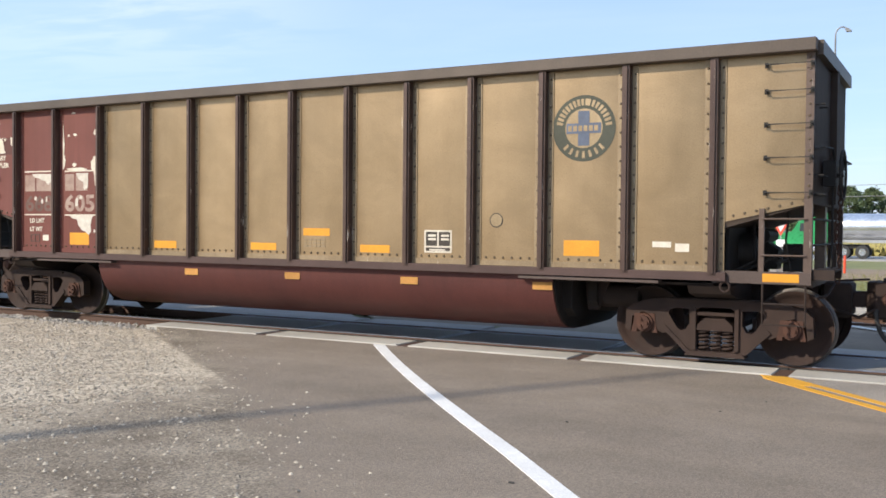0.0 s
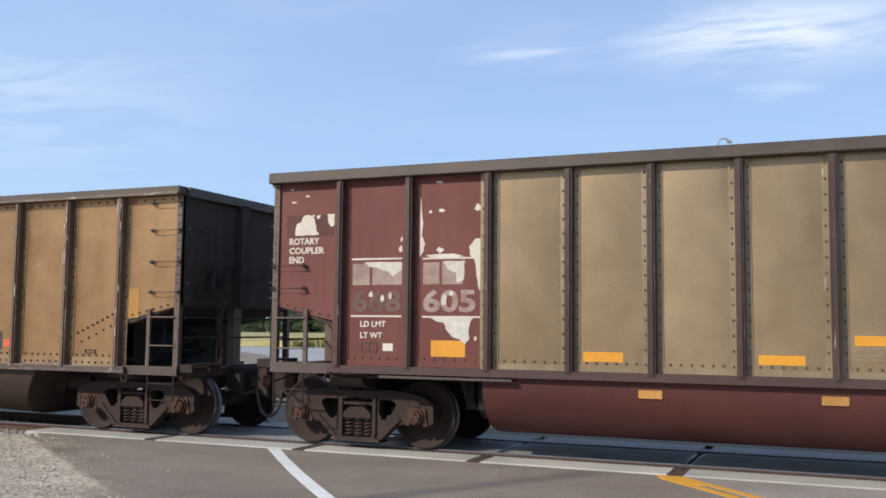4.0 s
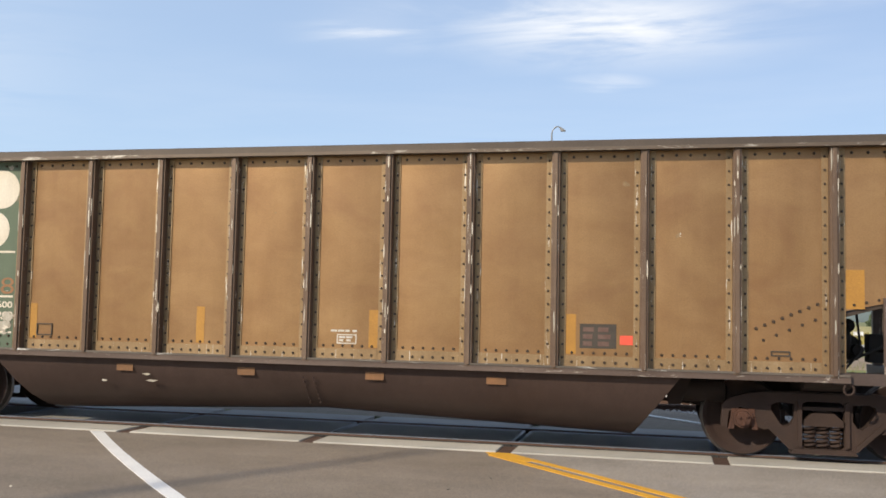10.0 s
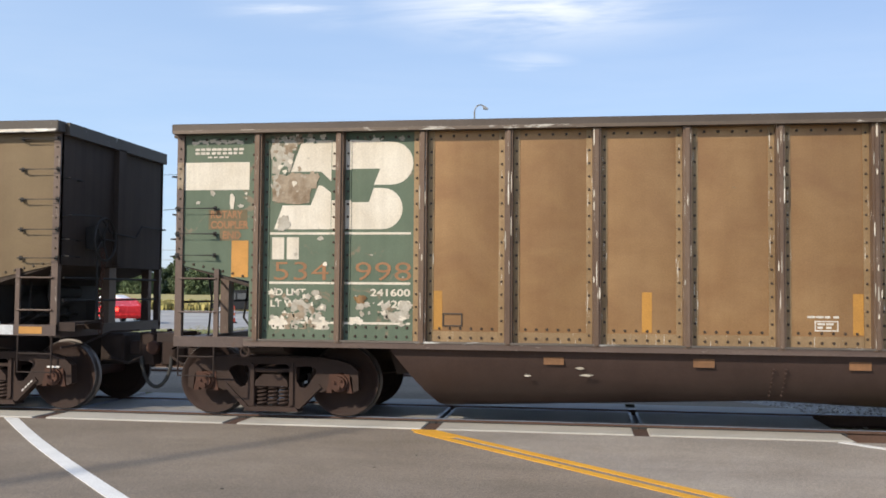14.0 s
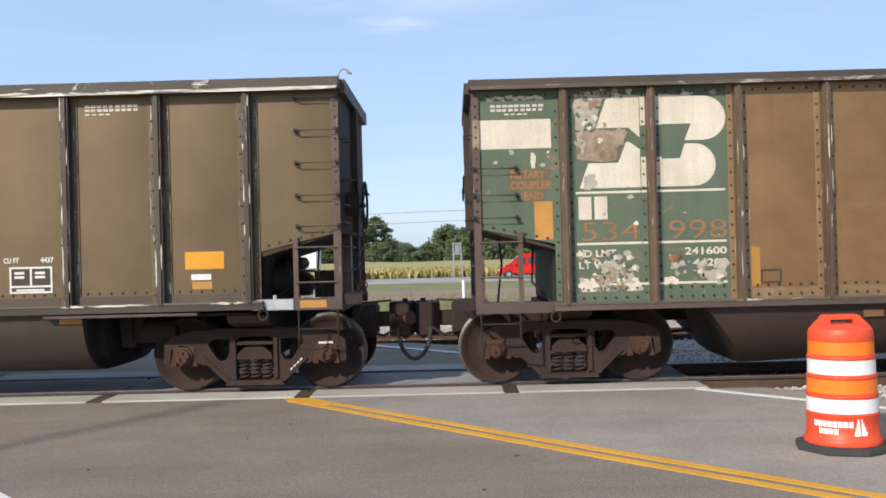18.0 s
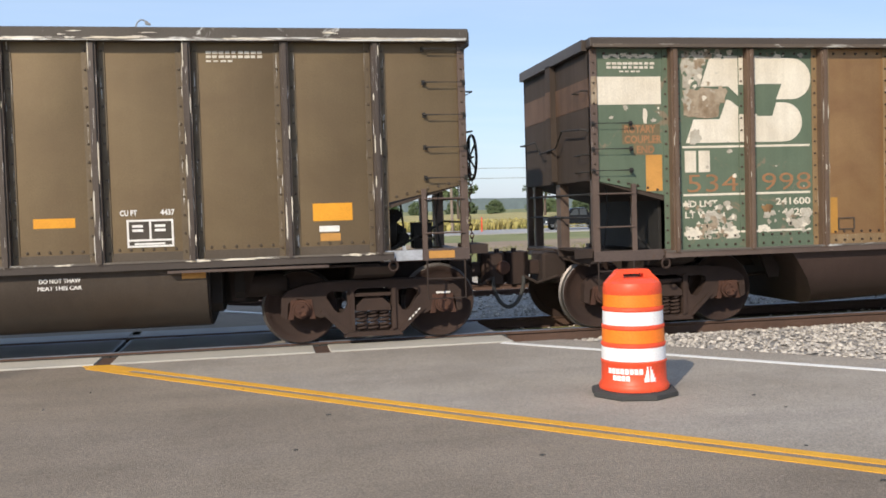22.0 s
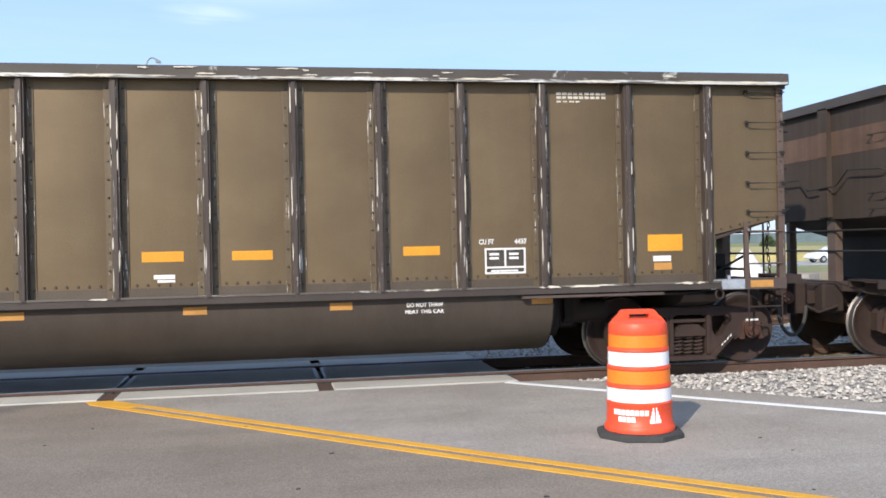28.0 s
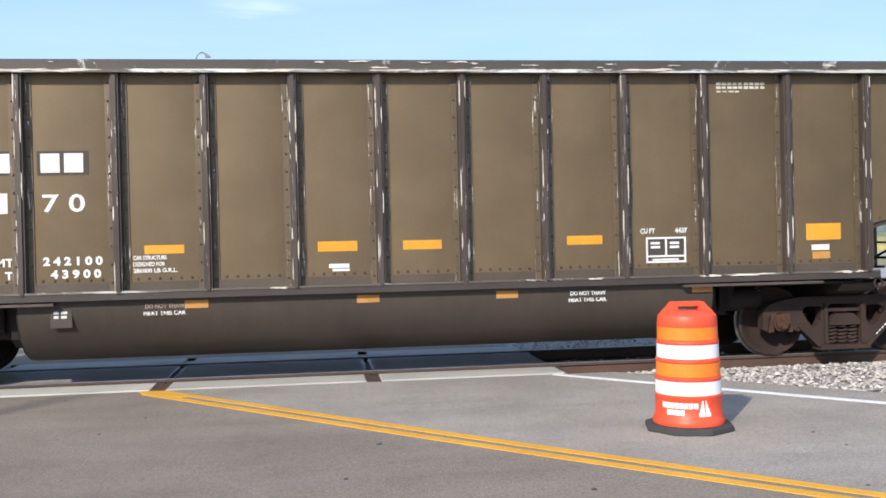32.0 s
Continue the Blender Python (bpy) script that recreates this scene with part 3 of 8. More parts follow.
M_WHEEL = material("brown_wheel_plate", (0.036, 0.0205, 0.016), 0.8, 0.1, scale=2.2, grain=40, bump=0.2, dark=(0.021, 0.0135, 0.0115), light=(0.058, 0.029, 0.02))
M_RUST = material("red_brown_rust", (0.075, 0.034, 0.0225), 0.8, 0.1, scale=5, grain=50, bump=0.3, dark=(0.041, 0.0215, 0.0165), light=(0.115, 0.053, 0.034))
M_SILL = material("mauve_brown_sill_paint", (0.092, 0.066, 0.056), 0.55, 0.2, scale=1.5, grain=40, bump=0.1, dark=(0.056, 0.04, 0.034), light=(0.13, 0.098, 0.084), rust=(0.1, 0.06, 0.04), rust_amount=0.15)
M_TREAD = material("worn_tread", (0.17, 0.155, 0.145), 0.5, 0.8, scale=3, grain=50, bump=0)
M_GREEN = material("faded_green_paint", (0.1, 0.138, 0.092), 0.65, 0.05, scale=1.2, grain=60, streak=0.15, bump=0.06, dark=(0.078, 0.112, 0.075), light=(0.135, 0.17, 0.118), rust=(0.2, 0.16, 0.11), rust_amount=0.35, dent=0.35)
M_WHITE_PAINT = material("chalky_white_paint", (0.66, 0.61, 0.5), 0.7, 0, scale=1.5, grain=60, streak=0.2, bump=0.05, dark=(0.5, 0.43, 0.33), light=(0.76, 0.72, 0.63))
M_REFLECTOR = material("yellow_reflective_sheet", (0.7, 0.31, 0.02), 0.5, scale=3, grain=60, bump=0.03, dark=(0.55, 0.23, 0.02), light=(0.75, 0.35, 0.03))
M_OLD_REFLECTOR = material("dusty_orange_sheet", (0.48, 0.24, 0.06), 0.7, scale=3, grain=60, bump=0.03)
M_ORANGE = material("orange_plastic", (0.8, 0.085, 0.03), 0.45, scale=2.5, grain=50, bump=0.03, dark=(0.68, 0.06, 0.025), light=(0.85, 0.11, 0.04))
M_ORANGE_BAND = material("orange_reflective_band", (0.92, 0.22, 0.02), 0.4, scale=3, grain=60, bump=0.02, dark=(0.86, 0.18, 0.02), light=(0.95, 0.26, 0.03))
M_WHITE_BAND = material("white_reflective_band", (0.86, 0.86, 0.86), 0.4, scale=3, grain=60, bump=0.02, dark=(0.8, 0.8, 0.8), light=(0.9, 0.9, 0.9))
M_RUBBER = material("black_rubber", (0.05, 0.05, 0.048), 0.85, scale=3, grain=50, bump=0.2)
M_BLACK = material("black_iron", (0.03, 0.028, 0.026), 0.7, 0.2, scale=3, grain=50, bump=0.1)
# greyed leaf green with the haze of distance mixed into the colour
M_LEAF = material("hazed_tree_leaves", (0.105, 0.145, 0.068), 0.8, scale=0.4, grain=3, bump=0, dark=(0.072, 0.105, 0.05), light=(0.145, 0.185, 0.09), vary=0.2, island=0.2)
M_LEAF_BRIGHT = material("bright_tree_leaves", (0.115, 0.17, 0.05), 0.7, scale=0.4, grain=3, bump=0, dark=(0.07, 0.115, 0.032), light=(0.165, 0.22, 0.075), vary=0.1, island=0.25)
M_BARK = material("tree_bark", (0.13, 0.1, 0.08), 0.9, scale=1, grain=10, bump=0.2)
M_LAMP = material("dark_lamp_metal", (0.24, 0.245, 0.255), 0.5, 0.4, scale=1, grain=20, bump=0)
M_FADED = material("faded_pink_ghost_paint", (0.33, 0.235, 0.19), 0.7, scale=5, grain=60, bump=0.03, dark=(0.2, 0.1, 0.08), light=(0.48, 0.4, 0.33))
M_CRISP = material("crisp_white_stencil", (0.74, 0.73, 0.7), 0.7, scale=4, grain=60, bump=0, dark=(0.55, 0.53, 0.5), light=(0.8, 0.79, 0.77))
M_DULL_YELLOW = material("dusty_yellow_sheet", (0.4, 0.2, 0.04), 0.6, scale=3, grain=60, bump=0.03, dark=(0.3, 0.155, 0.04), light=(0.47, 0.24, 0.045))
M_BALLAST = material("grey_ballast", (0.3, 0.28, 0.255), 0.95, scale=1.4, grain=26, bump=0.9, dark=(0.2, 0.187, 0.17), light=(0.38, 0.355, 0.325), bump_scale=30)
M_RUST_BAND = material("rusted_band", (0.135, 0.08, 0.052), 0.7, 0.1, scale=1.5, grain=40, bump=0.1, streak=0.4, dark=(0.07, 0.048, 0.036), light=(0.19, 0.115, 0.078))
M_DUSTY_TAG = material("sooty_orange_tag", (0.2, 0.1, 0.045), 0.7, scale=4, grain=60, bump=0.03, dark=(0.1, 0.06, 0.035), light=(0.27, 0.135, 0.06))
M_TORN = material("torn_tan_primer", (0.26, 0.19, 0.12), 0.7, scale=7, grain=40, bump=0.05, dark=(0.13, 0.08, 0.045), light=(0.5, 0.44, 0.34))
M_LIME = material("white_crushed_limestone", (0.72, 0.7, 0.65), 0.9, scale=2, grain=14, bump=0.8, dark=(0.55, 0.53, 0.48), light=(0.8, 0.78, 0.74), bump_scale=12)
M_STEP = material("polished_step_steel", (0.62, 0.64, 0.66), 0.35, 0.7, scale=3, grain=30, bump=0.15, dark=(0.3, 0.3, 0.3), light=(0.8, 0.82, 0.84))
M_GALV = material("galvanised_steel", (0.4, 0.41, 0.42), 0.5, 0.4, scale=1, grain=20, bump=0)
M_WOOD = material("weathered_pole_wood", (0.26, 0.21, 0.16), 0.9, scale=0.5, grain=10, bump=0.1)

# ---------------------------------------------------------------- plan
YC = 12.94           # centre line of the track
YC2 = 19.5           # centre line of the second track
GAUGE = 0.755        # rail heads' centre lines from it
RAIL_Z = 0.03        # top of the rails
ROAD = Vector((0.69, -0.724, 0.0)).normalized()   # the way the crossing road runs, towards the camera


def flat(name, pts, z, mat, label, category, kind="structure", thick=0.05):
    bm = bms()
    prism(bm, pts, z - thick, z, "z")
    ob = part(name, bm, mat)
    return tagged(ob, label, category, kind=kind)


# ---------------------------------------------------------------- ground, roads, track
def road_at(x, y, along):
    return (x + ROAD.x * along, y + ROAD.y * along)


FAR_Z = -0.45


def lie(y):
    """Height of the land: level by the track, a little lower beyond it."""
    k = min(1.0, max(0.0, (y - 16.0) / 14.0))
    return -0.14 + (FAR_Z + 0.14) * k * k * (3 - 2 * k)


def stones(name, spots, mat, label, category, lo, hi, seed):
    """Many loose stones in one mesh: each a dented octahedron with twelve or so faces."""
    rng = np.random.default_rng(seed)
    n = len(spots)
    base = np.array([(1, 0, 0), (0.5, 0.87, 0.1), (-0.5, 0.87, -0.1), (-1, 0, 0.1), (-0.5, -0.87, 0), (0.5, -0.87, -0.1), (0.25, 0.2, 0.75), (-0.3, -0.15, 0.8), (0, 0, -0.7)])
    tri = [(0, 1, 6), (1, 2, 6), (2, 7, 6), (2, 3, 7), (3, 4, 7), (4, 5, 7), (5, 6, 7), (5, 0, 6), (1, 0, 8), (3, 2, 8), (5, 4, 8), (2, 1, 8), (4, 3, 8), (0, 5, 8)]
    size = lo + (hi - lo) * rng.random(n) ** 2
    v = base[None] * (1 + 0.35 * (rng.random((n, len(base), 3)) - 0.5))
    v *= size[:, None, None] * np.stack([np.ones(n), 0.7 + 0.3 * rng.random(n), 0.6 + 0.3 * rng.random(n)], 1)[:, None, :]
    a = rng.random(n) * 6.283
    c, s = np.cos(a)[:, None], np.sin(a)[:, None]
    out = np.stack([v[..., 0] * c - v[..., 1] * s, v[..., 0] * s + v[..., 1] * c, v[..., 2]], -1) + np.array(spots)[:, None, :]
    faces = (np.array(tri)[None] + (np.arange(n) * len(base))[:, None, None]).reshape(-1, 3)
    me = bpy.data.meshes.new(name)
    me.from_pydata(out.reshape(-1, 3).tolist(), [], faces.tolist())
    me.materials.append(mat)
    return tagged(new(name, me), label, category, kind="stuff")


def make_ground():
    # one sheet to the horizon
    ys = [-1500, -200, -40, 0, 8, 14, 16, 18, 20, 22, 24, 26, 28, 30, 40, 60, 120, 300, 800, 2500]
    xs = [-2500, -600, -200, -80, -40, -20, 0, 20, 40, 80, 200, 600, 2500]
    bm = bms()
    grid = [[bm.verts.new((x, y, lie(y))) for x in xs] for y in ys]
    for r0, r1 in zip(grid, grid[1:]):
        for i in range(len(xs) - 1):
            bm.faces.new((r0[i], r0[i + 1], r1[i + 1], r1[i]))
    tagged(part("ground", bm, M_GRASS), "rough green and straw-coloured grass land", "ground", kind="structure")
    # near roadway
    flat("road", [(-40, -40), (60, -40), (40, -20), (22.5, -8.5), (3.62, 11.36), (-11.6, 11.36), (-8.6, 8.9), (-6.9, 7.55), (-5.4, 6.1), (-4.3, 5.2), (-3.4, 4.3), (-9, -5)],
         0.0, M_ASPHALT, "worn grey asphalt road up to the crossing", "road", thick=0.12)
    # the other lane, paved paler, from the centre line to the far edge
    flat("road", [(-1.98, 11.34), (3.6, 11.34), (22.4, -8.55), (17.45, -8.9)], 0.003, M_ASPHALT_PALE, "paler grey asphalt lane up to the crossing", "road", thick=0.02)
    # roadway beyond the track, in slices that follow the land
    bm = bms()
    prev = None
    for k in range(0, 70, 2):
        p, q = road_at(-9.5, 14.62, -k), road_at(3.0, 14.62, -k)
        row = [bm.verts.new((x, y, lie(y) + 0.13)) for x, y in (p, q)]
        if prev:
            bm.faces.new((prev[0], prev[1], row[1], row[0]))
        prev = row
    tagged(part("road", bm, M_ASPHALT), "grey asphalt road leading away beyond the crossing", "road", kind="structure")
    flat("highway", [(-460, 72.5), (520, 72.5), (520, 85.5), (-460, 85.5)], FAR_Z + 0.06, M_FAR_ROAD, "pale grey highway across the fields", "road", thick=0.1)
    flat("turning_lane", [(-60, 47), (-9, 47), (-13, 72.4), (-60, 72.4)], FAR_Z + 0.04, M_FAR_ROAD, "pale grey paved junction by the signals", "road", thick=0.1)
    flat("dirt_verge", [(-7.2, 43.5), (120, 43.5), (120, 57), (-9.3, 57), (-9, 50)], FAR_Z + 0.02, M_DIRT, "bare dry soil strip in the verge", "soil", thick=0.1)
    sheet("dirt_lot", [(-30, -14), (-3.2, -6), (-3.2, 4.35), (-4.25, 5.3), (-5.35, 6.2), (-6.4, 7.35), (-8.5, 9.0), (-11.3, 11.0), (-60, 11.0), (-60, -14)],
         0.002, M_ASPHALT, "trodden grey-brown dirt lot beside the road", "dirt")
    edge = [(-11.3, 10.95), (-9.9, 9.95), (-8.5, 8.95), (-7.3, 8.1), (-6.75, 7.4), (-6.9, 6.6), (-6.75, 6.0), (-7.1, 5.4), (-7.0, 4.8), (-7.8, 4.2), (-9.5, 3.6)]
    sheet("gravel_lot", [(x + 0.25 * noise.noise((x * 2, y, 1.0)), y + 0.2 * noise.noise((x, y * 2, 5.0))) for x, y in edge] + [(-40, 2), (-40, 10.95)],
         0.004, M_ASPHALT, "pale limestone gravel beside the road", "gravel")
    # field of ripe crop, low uneven rows with a front edge
    rng = random.Random(4)
    bm = bms()
    xs = [-420 + 6 * i for i in range(150)]
    ys = [86.5, 87.2, 92, 100, 112, 130, 155, 190, 225]
    grid = [[bm.verts.new((x, y, FAR_Z + (0.05 if j == 0 else 0.62 + rng.uniform(-0.16, 0.16)))) for x in xs] for j, y in enumerate(ys)]
    for r0, r1 in zip(grid, grid[1:]):
        for i in range(len(xs) - 1):
            bm.faces.new((r0[i], r0[i + 1], r1[i + 1], r1[i]))
    tagged(part("field", bm, M_FIELD), "ripe golden bean field beyond the highway", "field", kind="stuff")
    verts, faces = [], []
    for i in range(5200):
        y = 86.3 + 26 * rng.random() ** 2.2
        x = rng.uniform(-0.62, 0.5) * y
        for k in range(4):
            a, w, hh = rng.uniform(0, 6.283), rng.uniform(0.1, 0.24), rng.uniform(0.35, 0.85)
            n0 = len(verts)
            px, py, z = x + rng.gauss(0, 0.2), y + rng.gauss(0, 0.2), FAR_Z + 0.05
            c, q = w * math.cos(a), w * math.sin(a)
            verts += [(px - 0.3 * c, py - 0.3 * q, z), (px + 0.3 * c, py + 0.3 * q, z), (px + c, py + q, z + hh * 0.7), (px + 0.2 * c, py, z + hh), (px - c, py - q, z + hh * 0.75)]
            faces.append(tuple(range(n0, n0 + 5)))
    me = bpy.data.meshes.new("crop_plants")
    me.from_pydata(verts, [], faces)
    me.materials.append(M_CROP)
    tagged(new("crop_plants", me), "yellowing bean plants along the field's edge", "crop", kind="stuff")


def sheet(name, pts, z, mat, label, category):
    bm = bms()
    bm.faces.new([bm.verts.new((x, y, z)) for x, y in pts])
    return tagged(part(name, bm, mat), label, category, kind="structure")


def strip(name, p0, p1, w, z, mat, label):
    d = (Vector((*p1, 0)) - Vector((*p0, 0))).normalized()
    n = Vector((-d.y, d.x, 0)) * (w / 2)
    pts = [Vector((*p0, 0)) + n, Vector((*p0, 0)) - n, Vector((*p1, 0)) - n, Vector((*p1, 0)) + n]
    return flat(name, [(p.x, p.y) for p in pts], z, mat, label, "road marking", thick=0.012)


def make_markings():
    # it bows a little towards the crossing
    mids = [Vector((x, y)) for x, y in ((-7.27, 11.33), (-6.62, 10.53), (-5.95, 9.73), (-5.28, 8.96), (-4.62, 8.22), (-3.63, 7.14), (-2.92, 6.38), (-2.13, 5.49), (7.3, -5.2))]
    left, right = [], []
    for i, p in enumerate(mids):
        d = (mids[min(i + 1, len(mids) - 1)] - mids[max(i - 1, 0)]).normalized()
        left.append((p.x - d.y * 0.074, p.y + d.x * 0.074))
        right.append((p.x + d.y * 0.074, p.y - d.x * 0.074))
    left[0], right[0] = (-7.17, 11.33), (-7.37, 11.33)
    flat("edge_line", right + left[::-1], 0.006, M_WHITE_LINE, "white painted edge line on the asphalt", "road marking", thick=0.012)
    strip("edge_line", (2.85, 11.33), (16.0, -3.0), 0.12, 0.006, M_WHITE_LINE, "white painted edge line beside the ballast")
    strip("edge_line", (0.9, 15.3), (-5.5, 22.0), 0.12, 0.006, M_WHITE_LINE, "white painted edge line beyond the crossing")
    # two yellow lines, cut along the crossing strip, that run together at their end
    def across(off, y):
        """x of a line beside the centre line, at a given y"""
        return -2.0 + (off + 0.11 * max(0.0, (y - 7.6) / 3.7)) / 0.724 + (11.2 - y) * 0.69 / 0.724
    for a, b in ((-0.158, -0.048), (0.048, 0.158)):
        top = 11.12 if a < 0 else 11.34
        ys = [top, 10.9, 10.4, 9.9, 9.3, 8.6, 7.9, 7.3, -1.25]
        flat("centre_line", [(across(a, y), y) for y in ys] + [(across(b, y), y) for y in ys[::-1]], 0.006, M_YELLOW_LINE, "yellow painted double centre line", "road marking", thick=0.012)
    flat("centre_line", [(across(-0.06, 11.34), 11.335), (across(0.14, 11.34), 11.335), (across(0.03, 10.8), 10.8), (across(-0.03, 10.8), 10.8), (across(-0.14, 11.1), 11.1)], 0.0075, M_YELLOW_LINE, "yellow paint where the two lines run together", "road marking", thick=0.012)
    # a worn tar-dark spot or two on the yellow paint, and small chips on the lane
    rng = random.Random(8)
    for i in range(16):
        x, y = rng.uniform(-3.5, 4.5), rng.uniform(4.2, 9.8)
        bm = bms()
        s = rng.uniform(0.006, 0.014)
        prism(bm, blob(x, y, s * 1.6, s, i + 3.3, 9), 0.0, 0.008, "z")
        tagged(part("road_debris", bm, M_RUBBER), "small dark scrap lying on the asphalt", "debris", "scraps on the road")


JOINTS = [-11.99, -9.46, -6.93, -4.37, -1.86, 0.66, 3.1]


def make_track():
    for a, b in zip(JOINTS, JOINTS[1:]):
        bm = bms()
        box(bm, a + 0.09, b - 0.09, 11.4, 11.97, -0.3, 0.012)
        bmesh.ops.bevel(bm, geom=list(bm.edges), offset=0.01, segments=1, affect="EDGES")
        tagged(part("crossing_panel", bm, M_CONCRETE), "weathered pale concrete crossing panel beside the rail", "crossing panel", "crossing panels", kind="structure")
        for y0, y1, label in ((12.33, 13.55, "dark grey crossing panel between the rails"), (13.9, 14.55, "grey crossing panel beyond the far rail")):
            bm = bms()
            box(bm, a + 0.07, b - 0.07, y0, y1, -0.3, 0.0)
            tagged(part("crossing_panel", bm, M_PANEL), label, "crossing panel", "crossing panels", kind="structure")
        # added black strip: stands in for shade in the gap, hides the rail web
        bm = bms()
        box(bm, a + 0.01, b - 0.01, 11.985, 12.135, -0.2, 0.0)
        tagged(part("rail_filler", bm, M_RUBBER), "black strip beside the near rail standing in for the shaded gap", "rail filler", "rail fillers", kind="structure")
        for y in (12.31, 13.57):
            bm = bms()
            box(bm, a + 0.05, b - 0.05, y - 0.025, y + 0.025, -0.1, 0.008)
            tagged(part("panel_edge", bm, M_STEEL), "bare steel edge of a crossing panel", "steel edge", "panel edges", kind="structure")
    for x in JOINTS[1:-1]:
        for dx in (-0.05, 0.05):
            bm = bms()
            box(bm, x + dx - 0.02, x + dx + 0.02, 12.34, 13.54, -0.1, 0.006)
            tagged(part("panel_edge", bm, M_STEEL), "bare steel edge of a crossing panel", "steel edge", "panel edges", kind="structure")
        bm = bms()
        box(bm, x - 0.088, x + 0.088, 11.42, 11.96, -0.2, -0.004)
        tagged(part("joint_filler", bm, M_RAIL), "rust-brown joint between crossing panels", "joint filler", "panel joints", kind="structure")
    bm = bms()
    box(bm, -12.1, 3.12, 11.37, 14.61, -0.4, -0.05)
    tagged(part("crossing_bed", bm, M_PANEL), "dark bed under the crossing panels", "crossing bed", kind="structure")
    for k in (-1, 1):
        rail = thing("rail", "rust-brown steel rail with a polished head", "rail", pose(0, YC + k * GAUGE, 0), "rails of the track", "structure")
        bm = bms()
        prism(bm, [(-0.075, -0.145), (0.075, -0.145), (0.075, -0.13), (0.014, -0.11), (0.01, -0.02), (0.037, -0.008), (0.037, 0.022), (-0.037, 0.022), (-0.037, -0.008), (-0.01, -0.02), (-0.014, -0.11), (-0.075, -0.13)], -140, 160, "x")
        part("rail_web", bm, M_RAIL, rail)
        bm = bms()
        box(bm, -140, 160, -0.03, 0.03, 0.02, RAIL_Z)
        part("rail_head", bm, M_STEEL, rail, "polished running surface")
    # ballast shoulders left and right of the crossing, sleepers and their stones
    for x0, x1 in ((-120, -12.0), (3.2, 120)):
        flat("ballast_bed", [(x0, 10.9), (x1, 10.9), (x1, 16.0), (x0, 16.0)], -0.145, M_BALLAST, "grey ballast bed under the track", "ballast", thick=0.2)
    flat("ballast_bed", [(3.75, 11.5), (9.3, 5.4), (60, -20), (60, 11.5)], -0.05, M_BALLAST, "grey ballast shoulder beside the road", "ballast", thick=0.1)
    flat("ballast_bed", [(3.1, 14.6), (120, 14.6), (120, 18.6), (-0.7, 18.6)], -0.11, M_BALLAST, "grey ballast shoulder beyond the track", "ballast", thick=0.1)
    flat("ballast_bed", [(-9.6, 14.6), (-13.4, 18.6), (-120, 18.6), (-120, 14.6)], -0.11, M_BALLAST, "grey ballast shoulder beyond the track", "ballast", thick=0.1)
    # the second track, bare beside the road and flush with it on the crossing
    for k in (-1, 1):
        rail = thing("rail", "rust-brown rail of the second track", "rail", pose(0, YC2 + k * GAUGE, -0.03), "rails of the track", "structure")
        bm = bms()
        prism(bm, [(-0.075, -0.145), (0.075, -0.145), (0.075, -0.13), (0.014, -0.11), (0.01, -0.02), (0.037, -0.008), (0.037, 0.03), (-0.037, 0.03), (-0.037, -0.008), (-0.01, -0.02), (-0.014, -0.11), (-0.075, -0.13)], -140, 160, "x")
        part("rail_web", bm, M_RAIL, rail)
    flat("ballast_bed", [(-1.35, 18.61), (120, 18.61), (120, 25.5), (-7.5, 25.5)], -0.135, M_GRAVEL, "pale ballast bed of the second track", "ballast", thick=0.3)
    flat("ballast_bed", [(-13.6, 18.61), (-20.2, 25.5), (-120, 25.5), (-120, 18.61)], -0.135, M_GRAVEL, "pale ballast bed of the second track", "ballast", thick=0.3)
    x = -1.3
    while x < 22:
        bm = bms()
        box(bm, x - 0.11, x + 0.11, YC2 - 1.3, YC2 + 1.3, -0.33, -0.128)
        tagged(part("sleeper", bm, M_WOOD), "weathered timber sleeper of the second track", "sleeper", "sleepers", kind="structure")
        x += 0.55
    for x0, x1 in ((-30, -12.2), (3.5, 24)):
        x = x0
        while x < x1:
            bm = bms()
            box(bm, x - 0.11, x + 0.11, YC - 1.3, YC + 1.3, -0.33, -0.146)
            tagged(part("sleeper", bm, M_WOOD), "weathered timber sleeper bedded in ballast", "sleeper", "sleepers", kind="structure")
            x += 0.55
    rng = random.Random(11)
    spots = []
    for i in range(30000):
        x, y = rng.uniform(3.2, 16), rng.uniform(6.0, 12.05)
        edge = 3.75 + (11.5 - y) * 0.91 + rng.uniform(-0.1, 0.06)
        if x > edge and (y > 8 or rng.random() < 0.5):
            spots.append((x, y, -0.05 - 0.09 * max(0, (y - 11.3)) / 0.7 + rng.uniform(-0.01, 0.03)))
    for i in range(5000):
        x, y = rng.choice((rng.uniform(3.2, 18), rng.uniform(-26, -12.1))), rng.uniform(12.3, 15.6)
        if abs(y - YC + GAUGE) > 0.09 and abs(y - YC - GAUGE) > 0.09:
            spots.append((x, y, -0.14 + rng.uniform(-0.01, 0.02)))
    for i in range(4500):
        x, y = rng.uniform(-26, -11.7), rng.uniform(10.6, 12.1)
        spots.append((x, y, -0.02 - 0.08 * max(0, y - 11.0) + rng.uniform(-0.02, 0.02)))
    for i in range(7000):
        x, y = rng.uniform(-1.0, 17.0), rng.uniform(14.7, 18.6)
        if x > 3.1 - 0.95 * (y - 14.6):
            spots.append((x, y, -0.105 + rng.uniform(-0.01, 0.02)))
    for i in range(7000):
        x, y = rng.uniform(-4.0, 20.0), rng.uniform(18.7, 24.5)
